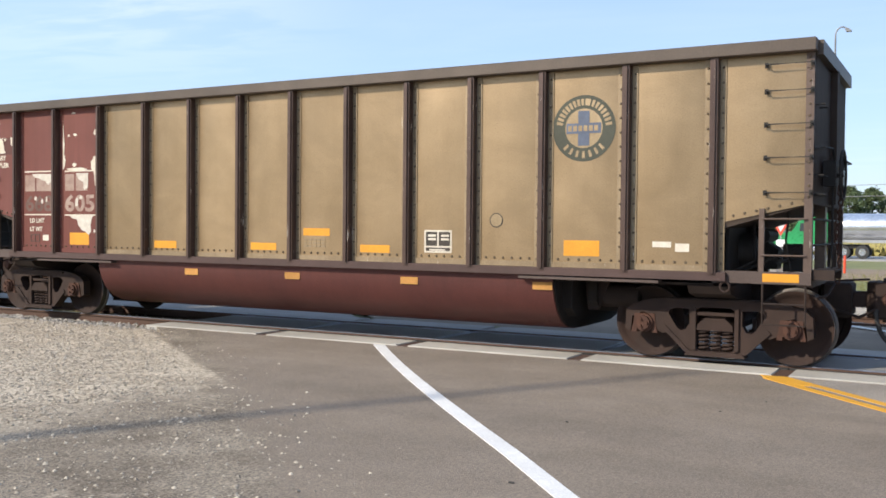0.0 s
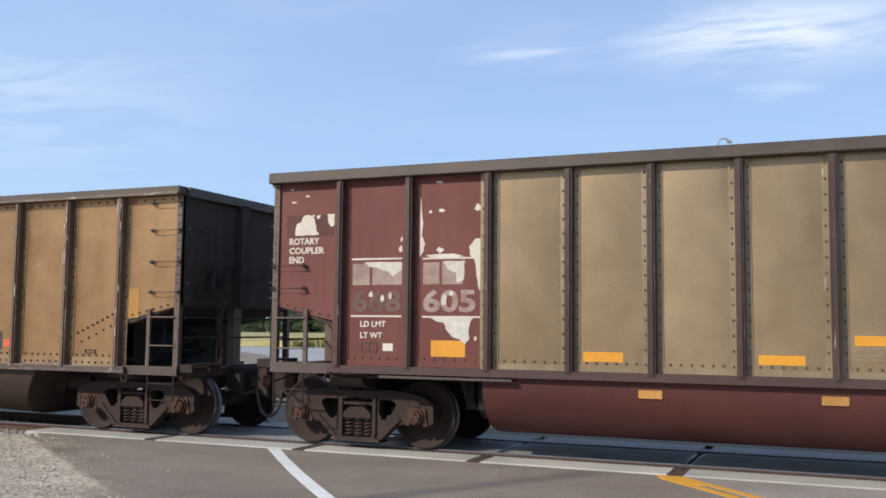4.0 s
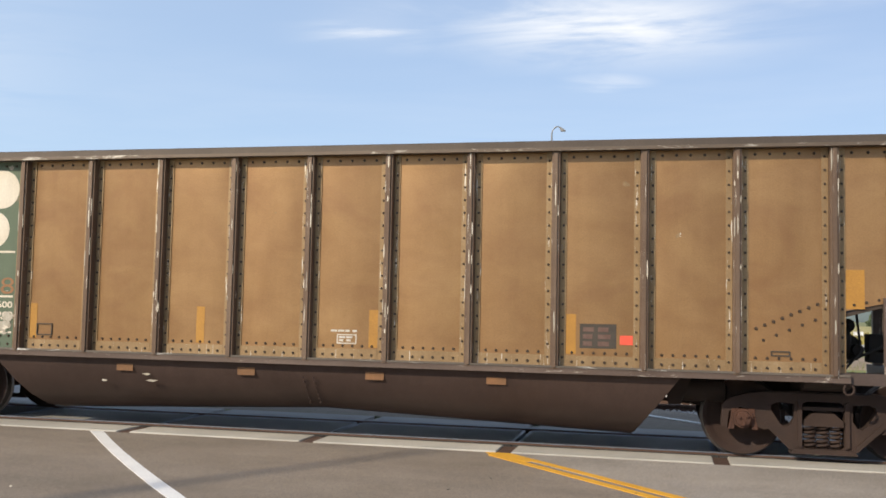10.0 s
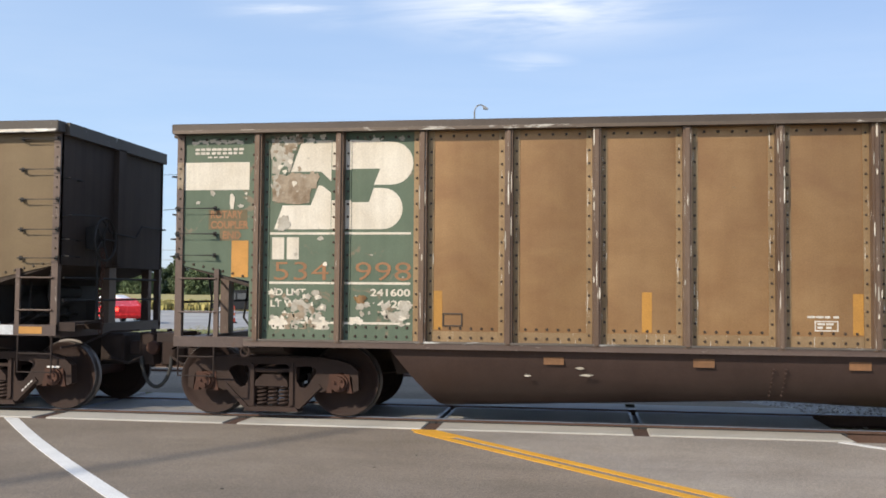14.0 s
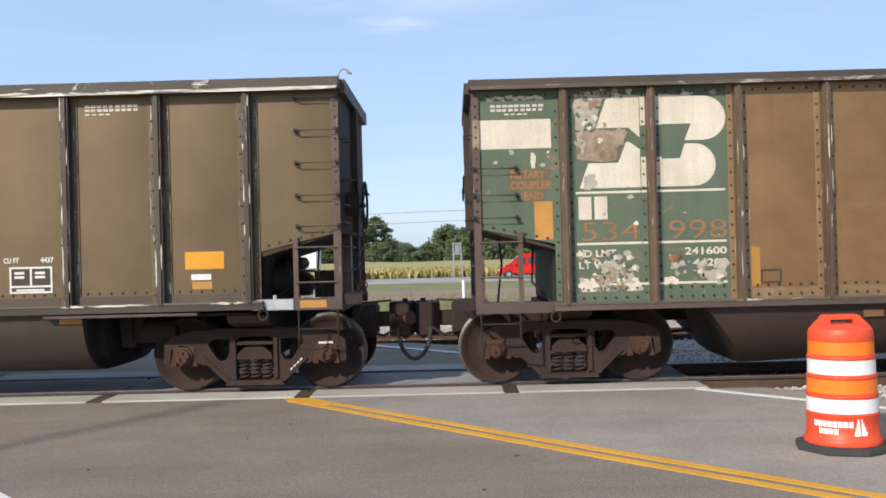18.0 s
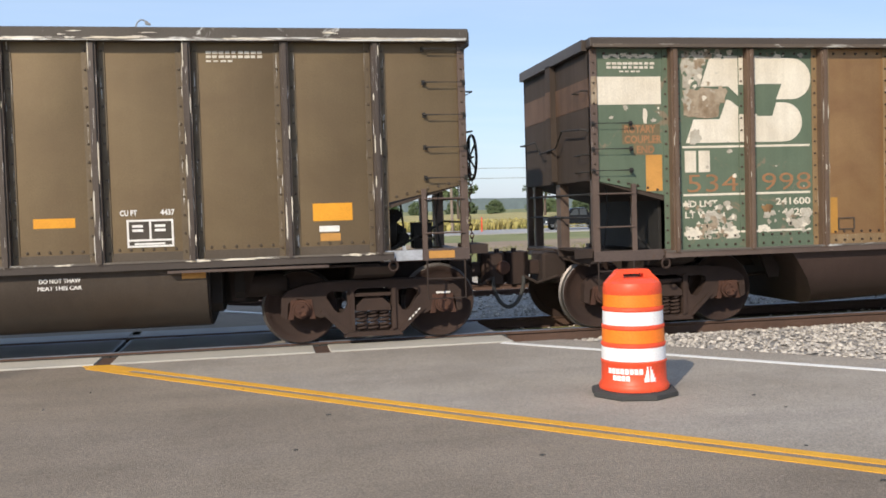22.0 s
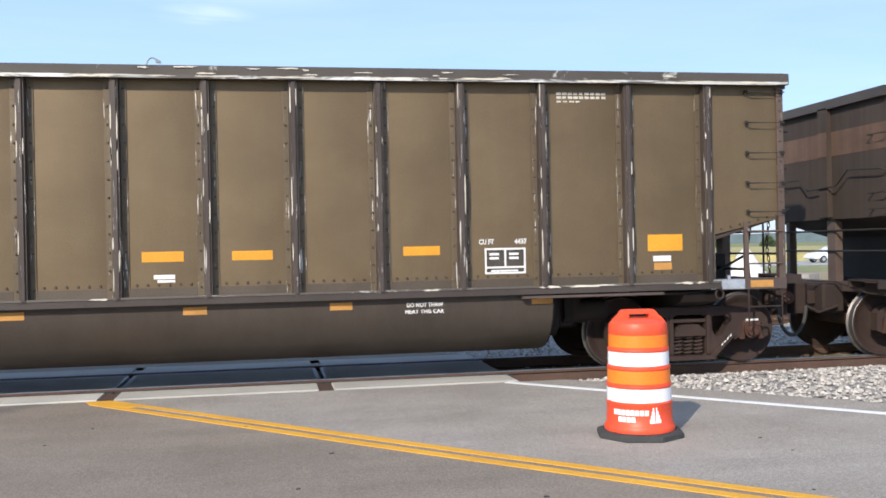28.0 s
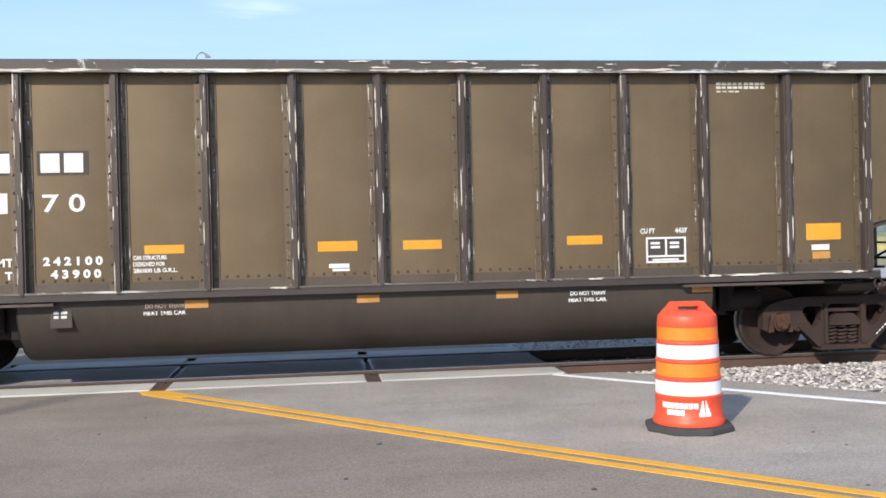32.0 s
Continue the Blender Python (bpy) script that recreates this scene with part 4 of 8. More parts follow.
        if x > 3.4 - 0.95 * (y - 14.6) and abs(abs(y - YC2) - GAUGE) > 0.09:
            spots.append((x, y, -0.13 + rng.uniform(-0.01, 0.02)))
    stones("ballast_stones", spots, M_STONE, "loose pale grey crushed ballast stones", "ballast", 0.016, 0.044, 5)
    spots = []
    for i in range(34000):
        x, y = -3.4 - 10.5 * rng.random() ** 1.2, rng.uniform(3.2, 11.0)
        edge = -3.5 - (y - 4.35) * 1.22 + rng.uniform(-0.12, 0.3) * (1 if rng.random() < 0.7 else 3.0)
        if x < edge:
            pale = min(-(x - 3.95 + 1.4 * y) * 1.2, -6.8 - x)
            if rng.random() < 0.16 + 0.5 * max(0, min(1, 0.5 + pale)) + 0.5 * max(0, noise.noise((x * 1.1, y * 1.1, 2.0))):
                spots.append((x, y, 0.008 if pale > 0 else 0.004))
    for i in range(350):
        y = rng.uniform(3.5, 11)
        spots.append((-3.3 - (y - 4.35) * 1.22 + abs(rng.gauss(0, 0.6)), y, 0.002))
    stones("gravel_stones", spots, M_PEBBLE, "scattered pale limestone gravel", "gravel", 0.006, 0.022, 6)


def blob(cx, cz, rx, rz, seed, n=22, rough=0.35):
    """An outline with a torn edge."""
    out = []
    for i in range(n):
        a = 2 * math.pi * i / n
        r = 1 + rough * noise.noise((math.cos(a) * 1.7 + seed, math.sin(a) * 1.7, seed * 3.1)) + 0.5 * rough * noise.noise((math.cos(a) * 5 + seed, math.sin(a) * 5, 7.7))
        out.append((cx + rx * r * math.cos(a), cz + rz * r * math.sin(a)))
    return out


make_ground()
make_markings()
make_track()


# ---------------------------------------------------------------- freight cars
def lettering(name, text, x, z, h, mat, parent, y=-1.504, width=None, label="", bold=0.0):
    """Text on the side that faces the camera; x, z: lower left corner; h: height of capitals."""
    cu = bpy.data.curves.new(name, "FONT")
    cu.body = text
    cu.size = h / 0.7
    cu.offset = bold
    cu.extrude = 0.0004
    cu.resolution_u = 3
    tmp = new(name, cu)
    dg = bpy.context.evaluated_depsgraph_get()
    me = bpy.data.meshes.new_from_object(tmp.evaluated_get(dg))
    bpy.data.objects.remove(tmp)
    bpy.data.curves.remove(cu)
    xs = [v.co.x for v in me.vertices] or [0, 1]
    x0, span = min(xs), max(max(xs) - min(xs), 1e-6)
    k = (width / span) if width else 1.0
    for v in me.vertices:
        v.co = ((v.co.x - x0) * k + x, y - v.co.z - 0.0005, v.co.y + z)
    me.materials.clear()
    me.materials.append(mat)
    ob = new(name, me)
    ob.parent = parent
    if label:
        ob["label"] = label
    return ob


def plate(name, pts, mat, parent, y=-1.5015, label="", thick=0.0015):
    bm = bms()
    prism(bm, pts, y - thick, y, "y")
    return part(name, bm, mat, parent, label)


def rect(x0, x1, z0, z1):
    return [(x0, z0), (x1, z0), (x1, z1), (x0, z1)]


def wheel_mesh(side):
    bm = bms()
    s = side
    prof = [(0.05, 0.80), (0.14, 0.80), (0.16, 0.79), (0.19, 0.775), (0.34, 0.79), (0.385, 0.808), (0.415, 0.836), (0.45, 0.84), (0.457, 0.834), (0.459, 0.745), (0.485, 0.728), (0.48, 0.71), (0.40, 0.712), (0.38, 0.74), (0.17, 0.73), (0.05, 0.73)]
    lathe(bm, [(r, s * h) for r, h in prof], 40, "y")
    me = mesh_of("wheel", bm, [M_WHEEL, M_TREAD], True)
    for p in me.polygons:
        r = math.hypot(p.center.x, p.center.z)
        if r > 0.44 and 0.73 < abs(p.center.y) < 0.853:
            p.material_index = 1
    return me


WHEEL_NEAR, WHEEL_FAR = wheel_mesh(-1), wheel_mesh(1)


def axle_mesh():
    bm = bms()
    rod(bm, (0, -1.08, 0), (0, 1.08, 0), 0.085, n=14)
    # bolts of the bearing cap turn with the axle
    for s in (-1, 1):
        for k in range(3):
            a = 2 * math.pi * k / 3
            rod(bm, (0.05 * math.cos(a), s * 1.16, 0.05 * math.sin(a)), (0.05 * math.cos(a), s * 1.195, 0.05 * math.sin(a)), 0.018, n=6)
        rod(bm, (0, s * 1.08, 0), (0, s * 1.17, 0), 0.095, 0.085, n=16)
    return mesh_of("axle", bm, M_RUST, True)


AXLE = axle_mesh()
ROLLING = []     # wheelsets that turn: object, x, z in the car's space
AXLE_Z = 0.487


def wheelset(car, x):
    ax = new("wheelset", AXLE)
    ax.parent = car
    ax.matrix_basis = pose(x, 0, AXLE_Z)
    for me in (WHEEL_NEAR, WHEEL_FAR):
        w = new("wheel", me)
        w.parent = ax
    ROLLING.append((ax, x))


def cut_plate(bm, outline, holes, y0, y1):
    """A thick plate in the x-z plane with holes through it."""
    edges = []
    for loop in (outline, *holes):
        vs = [bm.verts.new((x, y0, z)) for x, z in loop]
        edges += [bm.edges.new((vs[i], vs[(i + 1) % len(vs)])) for i in range(len(vs))]
    got = bmesh.ops.triangle_fill(bm, use_beauty=True, use_dissolve=False, edges=edges)
    faces = [g for g in got["geom"] if isinstance(g, bmesh.types.BMFace)]
    more = bmesh.ops.extrude_face_region(bm, geom=faces)
    bmesh.ops.translate(bm, vec=(0, y1 - y0, 0), verts=[g for g in more["geom"] if isinstance(g, bmesh.types.BMVert)])


def side_frame_mesh():
    half = [(0.0, 0.815), (0.3, 0.82), (0.62, 0.81), (0.86, 0.775), (1.04, 0.72), (1.13, 0.64), (1.14, 0.4), (1.07, 0.37), (1.05, 0.56), (0.92, 0.62), (0.76, 0.58), (0.74, 0.4), (0.65, 0.36), (0.6, 0.38), (0.37, 0.15), (0.3, 0.12), (0.0, 0.12)]
    outline = half[:-1] + [(-x, z) for x, z in half[::-1]][:-1]
    def hole(s):
        pts = [(0.32, 0.68), (0.5, 0.69), (0.57, 0.66), (0.58, 0.61), (0.48, 0.45), (0.43, 0.41), (0.37, 0.42), (0.32, 0.5)]
        return [(s * x, z) for x, z in pts]
    window = [(-0.23, 0.68), (-0.18, 0.71), (0.18, 0.71), (0.23, 0.68), (0.23, 0.2), (0.19, 0.17), (-0.19, 0.17), (-0.23, 0.2)]
    bm = bms()
    cut_plate(bm, outline, [hole(1), hole(-1), window], -1.09, -0.94)
    # raised flanges along the top, the spring seat and the columns
    prism(bm, [(-0.62, 0.8), (0.62, 0.8), (0.6, 0.765), (-0.6, 0.765)], -1.12, -1.085)
    prism(bm, [(-0.37, 0.11), (0.37, 0.11), (0.33, 0.165), (-0.33, 0.165)], -1.14, -0.92)
    for s in (-1, 1):
        prism(bm, [(s * 0.235, 0.7), (s * 0.285, 0.72), (s * 0.285, 0.2), (s * 0.235, 0.18)], -1.12, -1.085)
        prism(bm, [(s * 0.3, 0.155), (s * 0.37, 0.15), (s * 0.66, 0.43), (s * 0.62, 0.47)], -1.115, -1.085)
    return mesh_of("side_frame", bm, M_BOGIE)


SIDE_FRAME = side_frame_mesh()


def spring_mesh(x):
    bm = bms()
    lo, hi, turns, n = 0.175, 0.42, 5, 10
    pts = [(x + 0.062 * math.cos(2 * math.pi * i / n), -1.03 + 0.062 * math.sin(2 * math.pi * i / n), lo + (hi - lo) * i / (turns * n)) for i in range(turns * n + 1)]
    pipe(bm, pts, 0.017, 5)
    return mesh_of("spring", bm, M_BOGIE)


SPRINGS = [spring_mesh(x) for x in (-0.145, 0.0, 0.145)]


def bolster_mesh():
    bm = bms()
    prism(bm, [(-0.22, 0.43), (0.22, 0.43), (0.21, 0.5), (0.12, 0.58), (-0.12, 0.58), (-0.21, 0.5)], -1.13, 1.13)
    box(bm, -0.225, 0.225, -1.1, 1.1, 0.61, 0.65)
    box(bm, -0.1, 0.1, -1.0, 1.0, 0.5, 0.64)
    return mesh_of("bolster", bm, M_BOGIE)


BOLSTER = bolster_mesh()


def adapter_mesh():
    bm = bms()
    prism(bm, [(-0.17, 0.36), (-0.14, 0.5), (-0.13, 0.6), (0.13, 0.6), (0.14, 0.5), (0.17, 0.36), (0.1, 0.36), (0.09, 0.5), (0, 0.55), (-0.09, 0.5), (-0.1, 0.36)], -1.1, -0.9)
    lathe(bm, [(0.115, -1.13), (0.118, -1.09), (0.118, -0.93), (0.1, -0.9)], 18, "y", (0, 0, 0.487))
    return mesh_of("bearing_adapter", bm, M_RUST, True)


ADAPTER = adapter_mesh()


def brake_beam_mesh():
    bm = bms()
    for s in (-1, 1):
        box(bm, s * 0.38 - 0.03, s * 0.38 + 0.03, -0.85, 0.85, 0.36, 0.44)
        for q in (-1, 1):
            prism(bm, [(s * 0.39, 0.3), (s * 0.43, 0.3), (s * 0.45, 0.58), (s * 0.39, 0.58)], q * 0.79 - 0.045, q * 0.79 + 0.045)
    return mesh_of("brake_beam", bm, M_UNDER)


BRAKE_BEAM = brake_beam_mesh()


def mirror_y(me):
    m2 = me.copy()
    for v in m2.vertices:
        v.co.y = -v.co.y
    m2.flip_normals()
    return m2


SIDE_FRAME_FAR, ADAPTER_FAR = mirror_y(SIDE_FRAME), mirror_y(ADAPTER)


def bogie(car, x):
    b = new("bogie", BOLSTER)
    b.parent = car
    b.matrix_basis = pose(x, 0, 0)
    for name, me in (("side_frame", SIDE_FRAME), ("side_frame", SIDE_FRAME_FAR), ("brake_beam", BRAKE_BEAM), *(("spring", s) for s in SPRINGS)):
        o = new(name, me)
        o.parent = b
    for dx in (-0.89, 0.89):
        for me in (ADAPTER, ADAPTER_FAR):
            o = new("bearing_adapter", me)
            o.parent = b
            o.matrix_basis = pose(dx, 0, 0)
        wheelset(car, x + dx)


def grab_iron(bm, x0, x1, y, z, stand=0.07, r=0.011):
    pipe(bm, [(x0, y, z), (x0, y - stand, z), (x1, y - stand, z), (x1, y, z)], r, 6)
    for x in (x0, x1):
        box(bm, x - 0.02, x + 0.02, y - 0.012, y, z - 0.03, z + 0.03)


YP = -1.63       # outer face of the side stakes


def freight_car(label, x_at, style):
    """style: panel, post, chord, sill, tub, end materials; posts: offsets of the stakes; half: half length; ztop; tub kind; hue(i): panel's own paint."""
    car = thing("coal_car", label, "freight car", pose(x_at, YC, 0), "coal train")
    half, posts, ztop = style["half"], style["posts"], style["ztop"]
    zchord = ztop - style.get("chord_h", 0.15)
    zs0, zs1 = style["sill_z"]     # side sill
    zb = zs1
    ys, yp = -1.50, YP        # sheet, stake's face
    nodes = [-half] + posts + [half]
    # side sheets between the stakes
    for i, (a, b) in enumerate(zip(nodes, nodes[1:])):
        bm = bms()
        if i == 0:
            prism(bm, [(a, 1.98), (b, 1.74), (b, zchord + 0.02), (a, zchord + 0.02)], ys, ys + 0.02)
            rv = [(a + 0.1 + 0.13 * k, 1.98 - 0.24 * (0.1 + 0.13 * k) / (b - a) + 0.05) for k in range(7)]
        elif i == len(nodes) - 2:
            prism(bm, [(a, 1.74), (b, 1.98), (b, zchord + 0.02), (a, zchord + 0.02)], ys, ys + 0.02)
            rv = [(b - 0.1 - 0.13 * k, 1.98 - 0.24 * (0.1 + 0.13 * k) / (b - a) + 0.05) for k in range(7)]
        else:
            box(bm, a, b, ys, ys + 0.02, zb, zchord + 0.02)
            rv = [(a + 0.2 + (b - a - 0.4) * k / 5, zb + style["band"][0] + 0.035) for k in range(6)]
        rv += [(a + 0.2 + (b - a - 0.4) * k / 4, zchord - 0.06) for k in range(5)] if style.get("top_rivets") else []
        for x, z in rv:
            rivet(bm, x, ys, z, 0.019, 0.015)
        part("side_panel", bm, [style["hue"](i), style["rivet"]], car)
        if 0 < i < len(nodes) - 2:
            # angle that holds the sheet's foot
            hb, mb = style["band"]
            bm = bms()
            box(bm, a + 0.127, b - 0.127, ys - 0.014, ys - 0.001, zb + 0.001, zb + hb)
            if style.get("top_rivets"):
                for k in range(6):
                    rivet(bm, a + 0.2 + (b - a - 0.4) * k / 5, ys - 0.014, zb + 0.05, 0.019, 0.015)
            part("bottom_angle", bm, [mb(i), style["rivet"]], car)
    # stakes with riveted flanges
    for x in posts:
        bm = bms()
        prism(bm, [(x - 0.055, ys), (x - 0.045, yp), (x + 0.045, yp), (x + 0.055, ys)], zb - 0.035, zchord, "z")
        bmesh.ops.bevel(bm, geom=[e for e in bm.edges if abs(e.verts[0].co.y - yp) < 1e-4 and abs(e.verts[1].co.y - yp) < 1e-4], offset=0.022, segments=2, affect="EDGES")
        stake = part("side_stake", bm, style["post"], car)
        n = style["bolts"]
        for s in (-1, 1):
            bm = bms()
            box(bm, min(x + s * 0.052, x + s * 0.125), max(x + s * 0.052, x + s * 0.125), ys - 0.012, ys, zb, zchord)
            for k in range(n):
                z = zb + 0.1 + (zchord - zb - 0.2) * k / (n - 1)
                rivet(bm, x + s * 0.09, ys - 0.012, z, 0.016, 0.014)
            part("flange", bm, [style["flange"](x), style["rivet"]], stake)
    # top chord, end chords, sills
    bm = bms()
    prism(bm, [(YP - 0.02, zchord), (-1.46, zchord), (-1.46, ztop), (YP - 0.02, ztop)], -half - 0.03, half + 0.03, "x")
    bmesh.ops.bevel(bm, geom=list(bm.edges), offset=0.012, segments=1, affect="EDGES")
    chord = part("top_chord", bm, style["chord"], car)
    if style.get("lip"):
        bm = bms()
        box(bm, -half, half, YP - 0.034, YP - 0.021, zchord - 0.004, zchord + 0.036)
        part("lip", bm, style["lip"], chord)
    bm = bms()
    box(bm, -half, half, 1.46, 1.62, zchord, ztop)
    part("top_chord", bm, style["chord"], car)
    for s in (-1, 1):
        bm = bms()
        box(bm, s * half - 0.08, s * half + 0.08, -1.46, 1.46, zchord - 0.02, ztop - 0.006)
        part("end_chord", bm, style["chord"], car)
    bm = bms()
    prism(bm, [(-1.6, zs0), (-1.585, zs0), (-1.585, zs1 - 0.015), (-1.46, zs1 - 0.015), (-1.46, zs1), (-1.6, zs1)], -posts[-1] - 0.16, posts[-1] + 0.16, "x")
    rail = part("side_sill", bm, style["rail"], car)
    if style.get("lip"):
        bm = bms()
        box(bm, -posts[-1] - 0.15, posts[-1] + 0.15, -1.612, -1.601, zs1 - 0.02, zs1 + 0.004)
        part("lip", bm, style["sill_lip"], rail)
    bm = bms()
    box(bm, -posts[-1] - 0.1, posts[-1] + 0.1, 1.46, 1.6, zs0, zs1)
    part("side_sill", bm, style["sill"], car)
    # far side sheet
    bm = bms()
    prism(bm, [(-half, 1.98), (-posts[-1], 1.74), (-posts[-1], zb), (posts[-1], zb), (posts[-1], 1.74), (half, 1.98), (half, zchord + 0.02), (-half, zchord + 0.02)], 1.48, 1.5)
    part("far_side_panel", bm, style["end"], car)
    # floor over the bogies and inside slope sheets
    for s in (-1, 1):
        bm = bms()
        prism(bm, [(s * (half - 0.02), 1.97), (s * (half - 0.02), 2.01), (s * 4.3, 1.14), (s * 4.3, 1.1)], -1.48, 1.48)
        part("slope_sheet", bm, style["end"], car)
        bm = bms()
        box(bm, min(s * half, s * (half - 0.03)), max(s * half, s * (half - 0.03)), -1.48, 1.48, 1.97, zchord)
        # one broad upright rib on the end
        box(bm, min(s * half, s * (half + 0.08)), max(s * half, s * (half + 0.08)), -0.11, 0.11, 2.0, zchord)
        part("end_sheet", bm, style["end"], car)
        # corner stakes down to the platform
        for y in (-1.5, 1.46):
            bm = bms()
            box(bm, s * half - 0.09 * (s > 0), s * half + 0.09 * (s < 0), y - 0.03, y + 0.05, zs0, zchord)
            if y < 0:
                for k in range(13):
                    rivet(bm, s * (half - 0.045), -1.53, 2.05 + (zchord - 2.1) * k / 12, 0.016, 0.014)
            part("corner_post", bm, [style["corner"], style["rivet"]], car)
        # platform and end sill
        bm = bms()
        box(bm, min(s * posts[-1], s * half), max(s * posts[-1], s * half), -1.545, -1.4, zs0 - 0.02, zs1 + 0.02)
        box(bm, min(s * (half - 0.18), s * half), max(s * (half - 0.18), s * half), -1.4, 1.5, zs0 - 0.05, zs1)
        part("end_sill", bm, style["sill"], car)
        # struts under the overhang
        for y, w in ((0.0, 0.1), (1.2, 0.05)):
            bm = bms()
            box(bm, s * (half - 0.1) - 0.06, s * (half - 0.1) + 0.06, y - w, y + w, zs1, 2.0)
            part("end_strut", bm, style["corner"], car)
        # side ladder: inner stile, rungs, hanging step
        xi, xo = s * (half - 0.55), s * (half - 0.06)
        bm = bms()
        box(bm, xi - 0.03, xi + 0.03, -1.54, -1.5, zs1, 1.92)
        part("ladder_stile", bm, style["corner"], car)
        for z in (1.38, 1.8):
            bm = bms()
            rod(bm, (xi, -1.55, z), (xo, -1.55, z), 0.012, n=6)
            part("ladder_rung", bm, style["corner"], car)
        bm = bms()
        pipe(bm, [(xi + s * 0.02, -1.53, zs0), (xi + s * 0.02, -1.53, 0.58), (xo, -1.53, 0.58), (xo, -1.53, zs0)], 0.013, 6)
        rod(bm, (xi + s * 0.02, -1.53, 0.82), (xo, -1.53, 0.82), 0.012, n=6)
        part("sill_step", bm, M_UNDER, car)
        # grab irons
        for z in style["grabs"]["l" if s < 0 else "r"]:
            bm = bms()
            grab_iron(bm, s * (half - 0.52), s * (half - 0.02), -1.53, z)
            part("grab_iron", bm, M_BLACK, car)
        for z in (2.08, 2.3, 3.1):
            bm = bms()
            e = s * half
            pipe(bm, [(e, -1.45, z), (e + s * 0.1, -1.45, z), (e + s * 0.1, -1.1, z), (e, -1.1, z)], 0.011, 6)
            part("grab_iron", bm, M_BLACK, car)
        # crossover step, its brackets, a chain of the hand brake and a hanging towing ring
        bm = bms()
        e0, e1 = sorted((s * half, s * (half + 0.24)))
        prism(bm, [(-1.5, zs1 - 0.06), (-1.47, zs1 - 0.06), (-1.47, zs1 + 0.03), (-0.84, zs1 + 0.03), (-0.84, zs1 - 0.06), (-0.81, zs1 - 0.06), (-0.81, zs1 + 0.055), (-1.5, zs1 + 0.055)], e0, e1, "x")
        part("crossover_step", bm, M_UNDER, car)
        bm = bms()
        n = 12
        ring_pts = [(s * (half - 0.95) + 0.055 * math.cos(2 * math.pi * k / n), -1.56, zs0 - 0.07 + 0.06 * math.sin(2 * math.pi * k / n)) for k in range(n + 1)]
        pipe(bm, ring_pts, 0.014, 6)
        box(bm, s * (half - 0.95) - 0.03, s * (half - 0.95) + 0.03, -1.575, -1.54, zs0 - 0.02, zs0 + 0.03)
        part("towing_ring", bm, M_BOGIE, car)
        bm = bms()
        pipe(bm, [(s * (half - 0.3), -1.2, 1.9), (s * (half - 0.34), -1.15, 1.55), (s * (half - 0.28), -1.1, zs1)], 0.014, 5)
        pipe(bm, [(s * (half - 0.75), -0.9, 1.75), (s * (half - 0.72), -1.0, 1.3), (s * (half - 0.95), -1.1, zs1)], 0.016, 5)
        rod(bm, (s * (half - 0.02), -1.35, 1.5), (s * (half - 0.02), 1.35, 1.5), 0.016, n=6)
        rod(bm, (s * (half - 0.02), -1.35, 1.8), (s * (half - 0.02), 1.35, 1.8), 0.016, n=6)
        part("brake_rigging", bm, M_BLACK, car)
        bm = bms()
        x0, x1 = sorted((s * (half - 1.0), s * (half - 0.96)))
        prism(bm, [(-1.32, zs1), (1.32, zs1), (1.32, 1.74), (-1.32, 1.74)], x0, x1, "x")
        part("slope_bulkhead", bm, M_BLACK, car)
        bm = bms()
        e = s * half
        pipe(bm, [(e, -1.45, 2.6), (e + s * 0.1, -1.4, 2.62), (e + s * 0.1, -0.65, 2.66), (e + s * 0.1, -0.35, 2.45), (e + s * 0.1, 0.4, 2.42), (e + s * 0.1, 0.6, 2.6), (e + s * 0.1, 1.4, 2.6), (e, 1.45, 2.6)], 0.012, 6)
        part("end_handrail", bm, M_BLACK, car)
        # coupler: shank, head, knuckle and air hose
        coup = part("coupler", coupler_bm(s, half), M_BOGIE, car)
        draft_gear(car, s, half)
        bm = bms()
        hose = [(s * (half + 0.58 + 0.225 * (1 - math.cos(math.pi / 2 * k / 10))), -0.3, 0.72 - 0.42 * math.sin(math.pi / 2 * k / 10)) for k in range(11)]
        pipe(bm, hose, 0.027, 8)
        part("air_hose", bm, M_RUBBER, coup)
    # centre sill and cross bearers
    bm = bms()
    box(bm, -half + 0.1, half - 0.1, -0.17, 0.17, 0.72, 1.0)
    part("centre_sill", bm, M_UNDER, car)
    for s in (-1, 1):
        bm = bms()
        x = s * style["truck"]
        prism(bm, [(-1.5, 1.0), (1.5, 1.0), (1.4, 0.9), (0.4, 0.7), (-0.4, 0.7), (-1.4, 0.9)], x - 0.25, x + 0.25, "x")
        part("body_bolster", bm, M_UNDER, car)
        bm = bms()
        box(bm, min(s * 4.3, s * posts[-1]), max(s * 4.3, s * posts[-1]), -1.45, 1.45, 1.0, 1.03)
        part("floor_plate", bm, M_UNDER, car)
    # brake pipe, pull rods and a cross brace under the floor
    bm = bms()
    pipe(bm, [(-half + 0.2, -0.5, 0.95), (-4.5, -0.5, 0.93), (-4.3, -1.2, 0.98)], 0.022, 6)
    part("brake_pipe", bm, M_UNDER, car)
    for s in (-1, 1):
        bm = bms()
        rod(bm, (s * 4.35, -0.35, 0.62), (s * 5.6, -0.25, 0.5), 0.025, n=6)
        part("pull_rod", bm, M_UNDER, car)
        bm = bms()
        prism(bm, [(s * 4.4, 1.0), (s * 4.75, 1.0), (s * 4.6, 0.6), (s * 4.45, 0.6)], -0.9, -0.84)
        part("brake_lever", bm, M_UNDER, car)
    bm = bms()
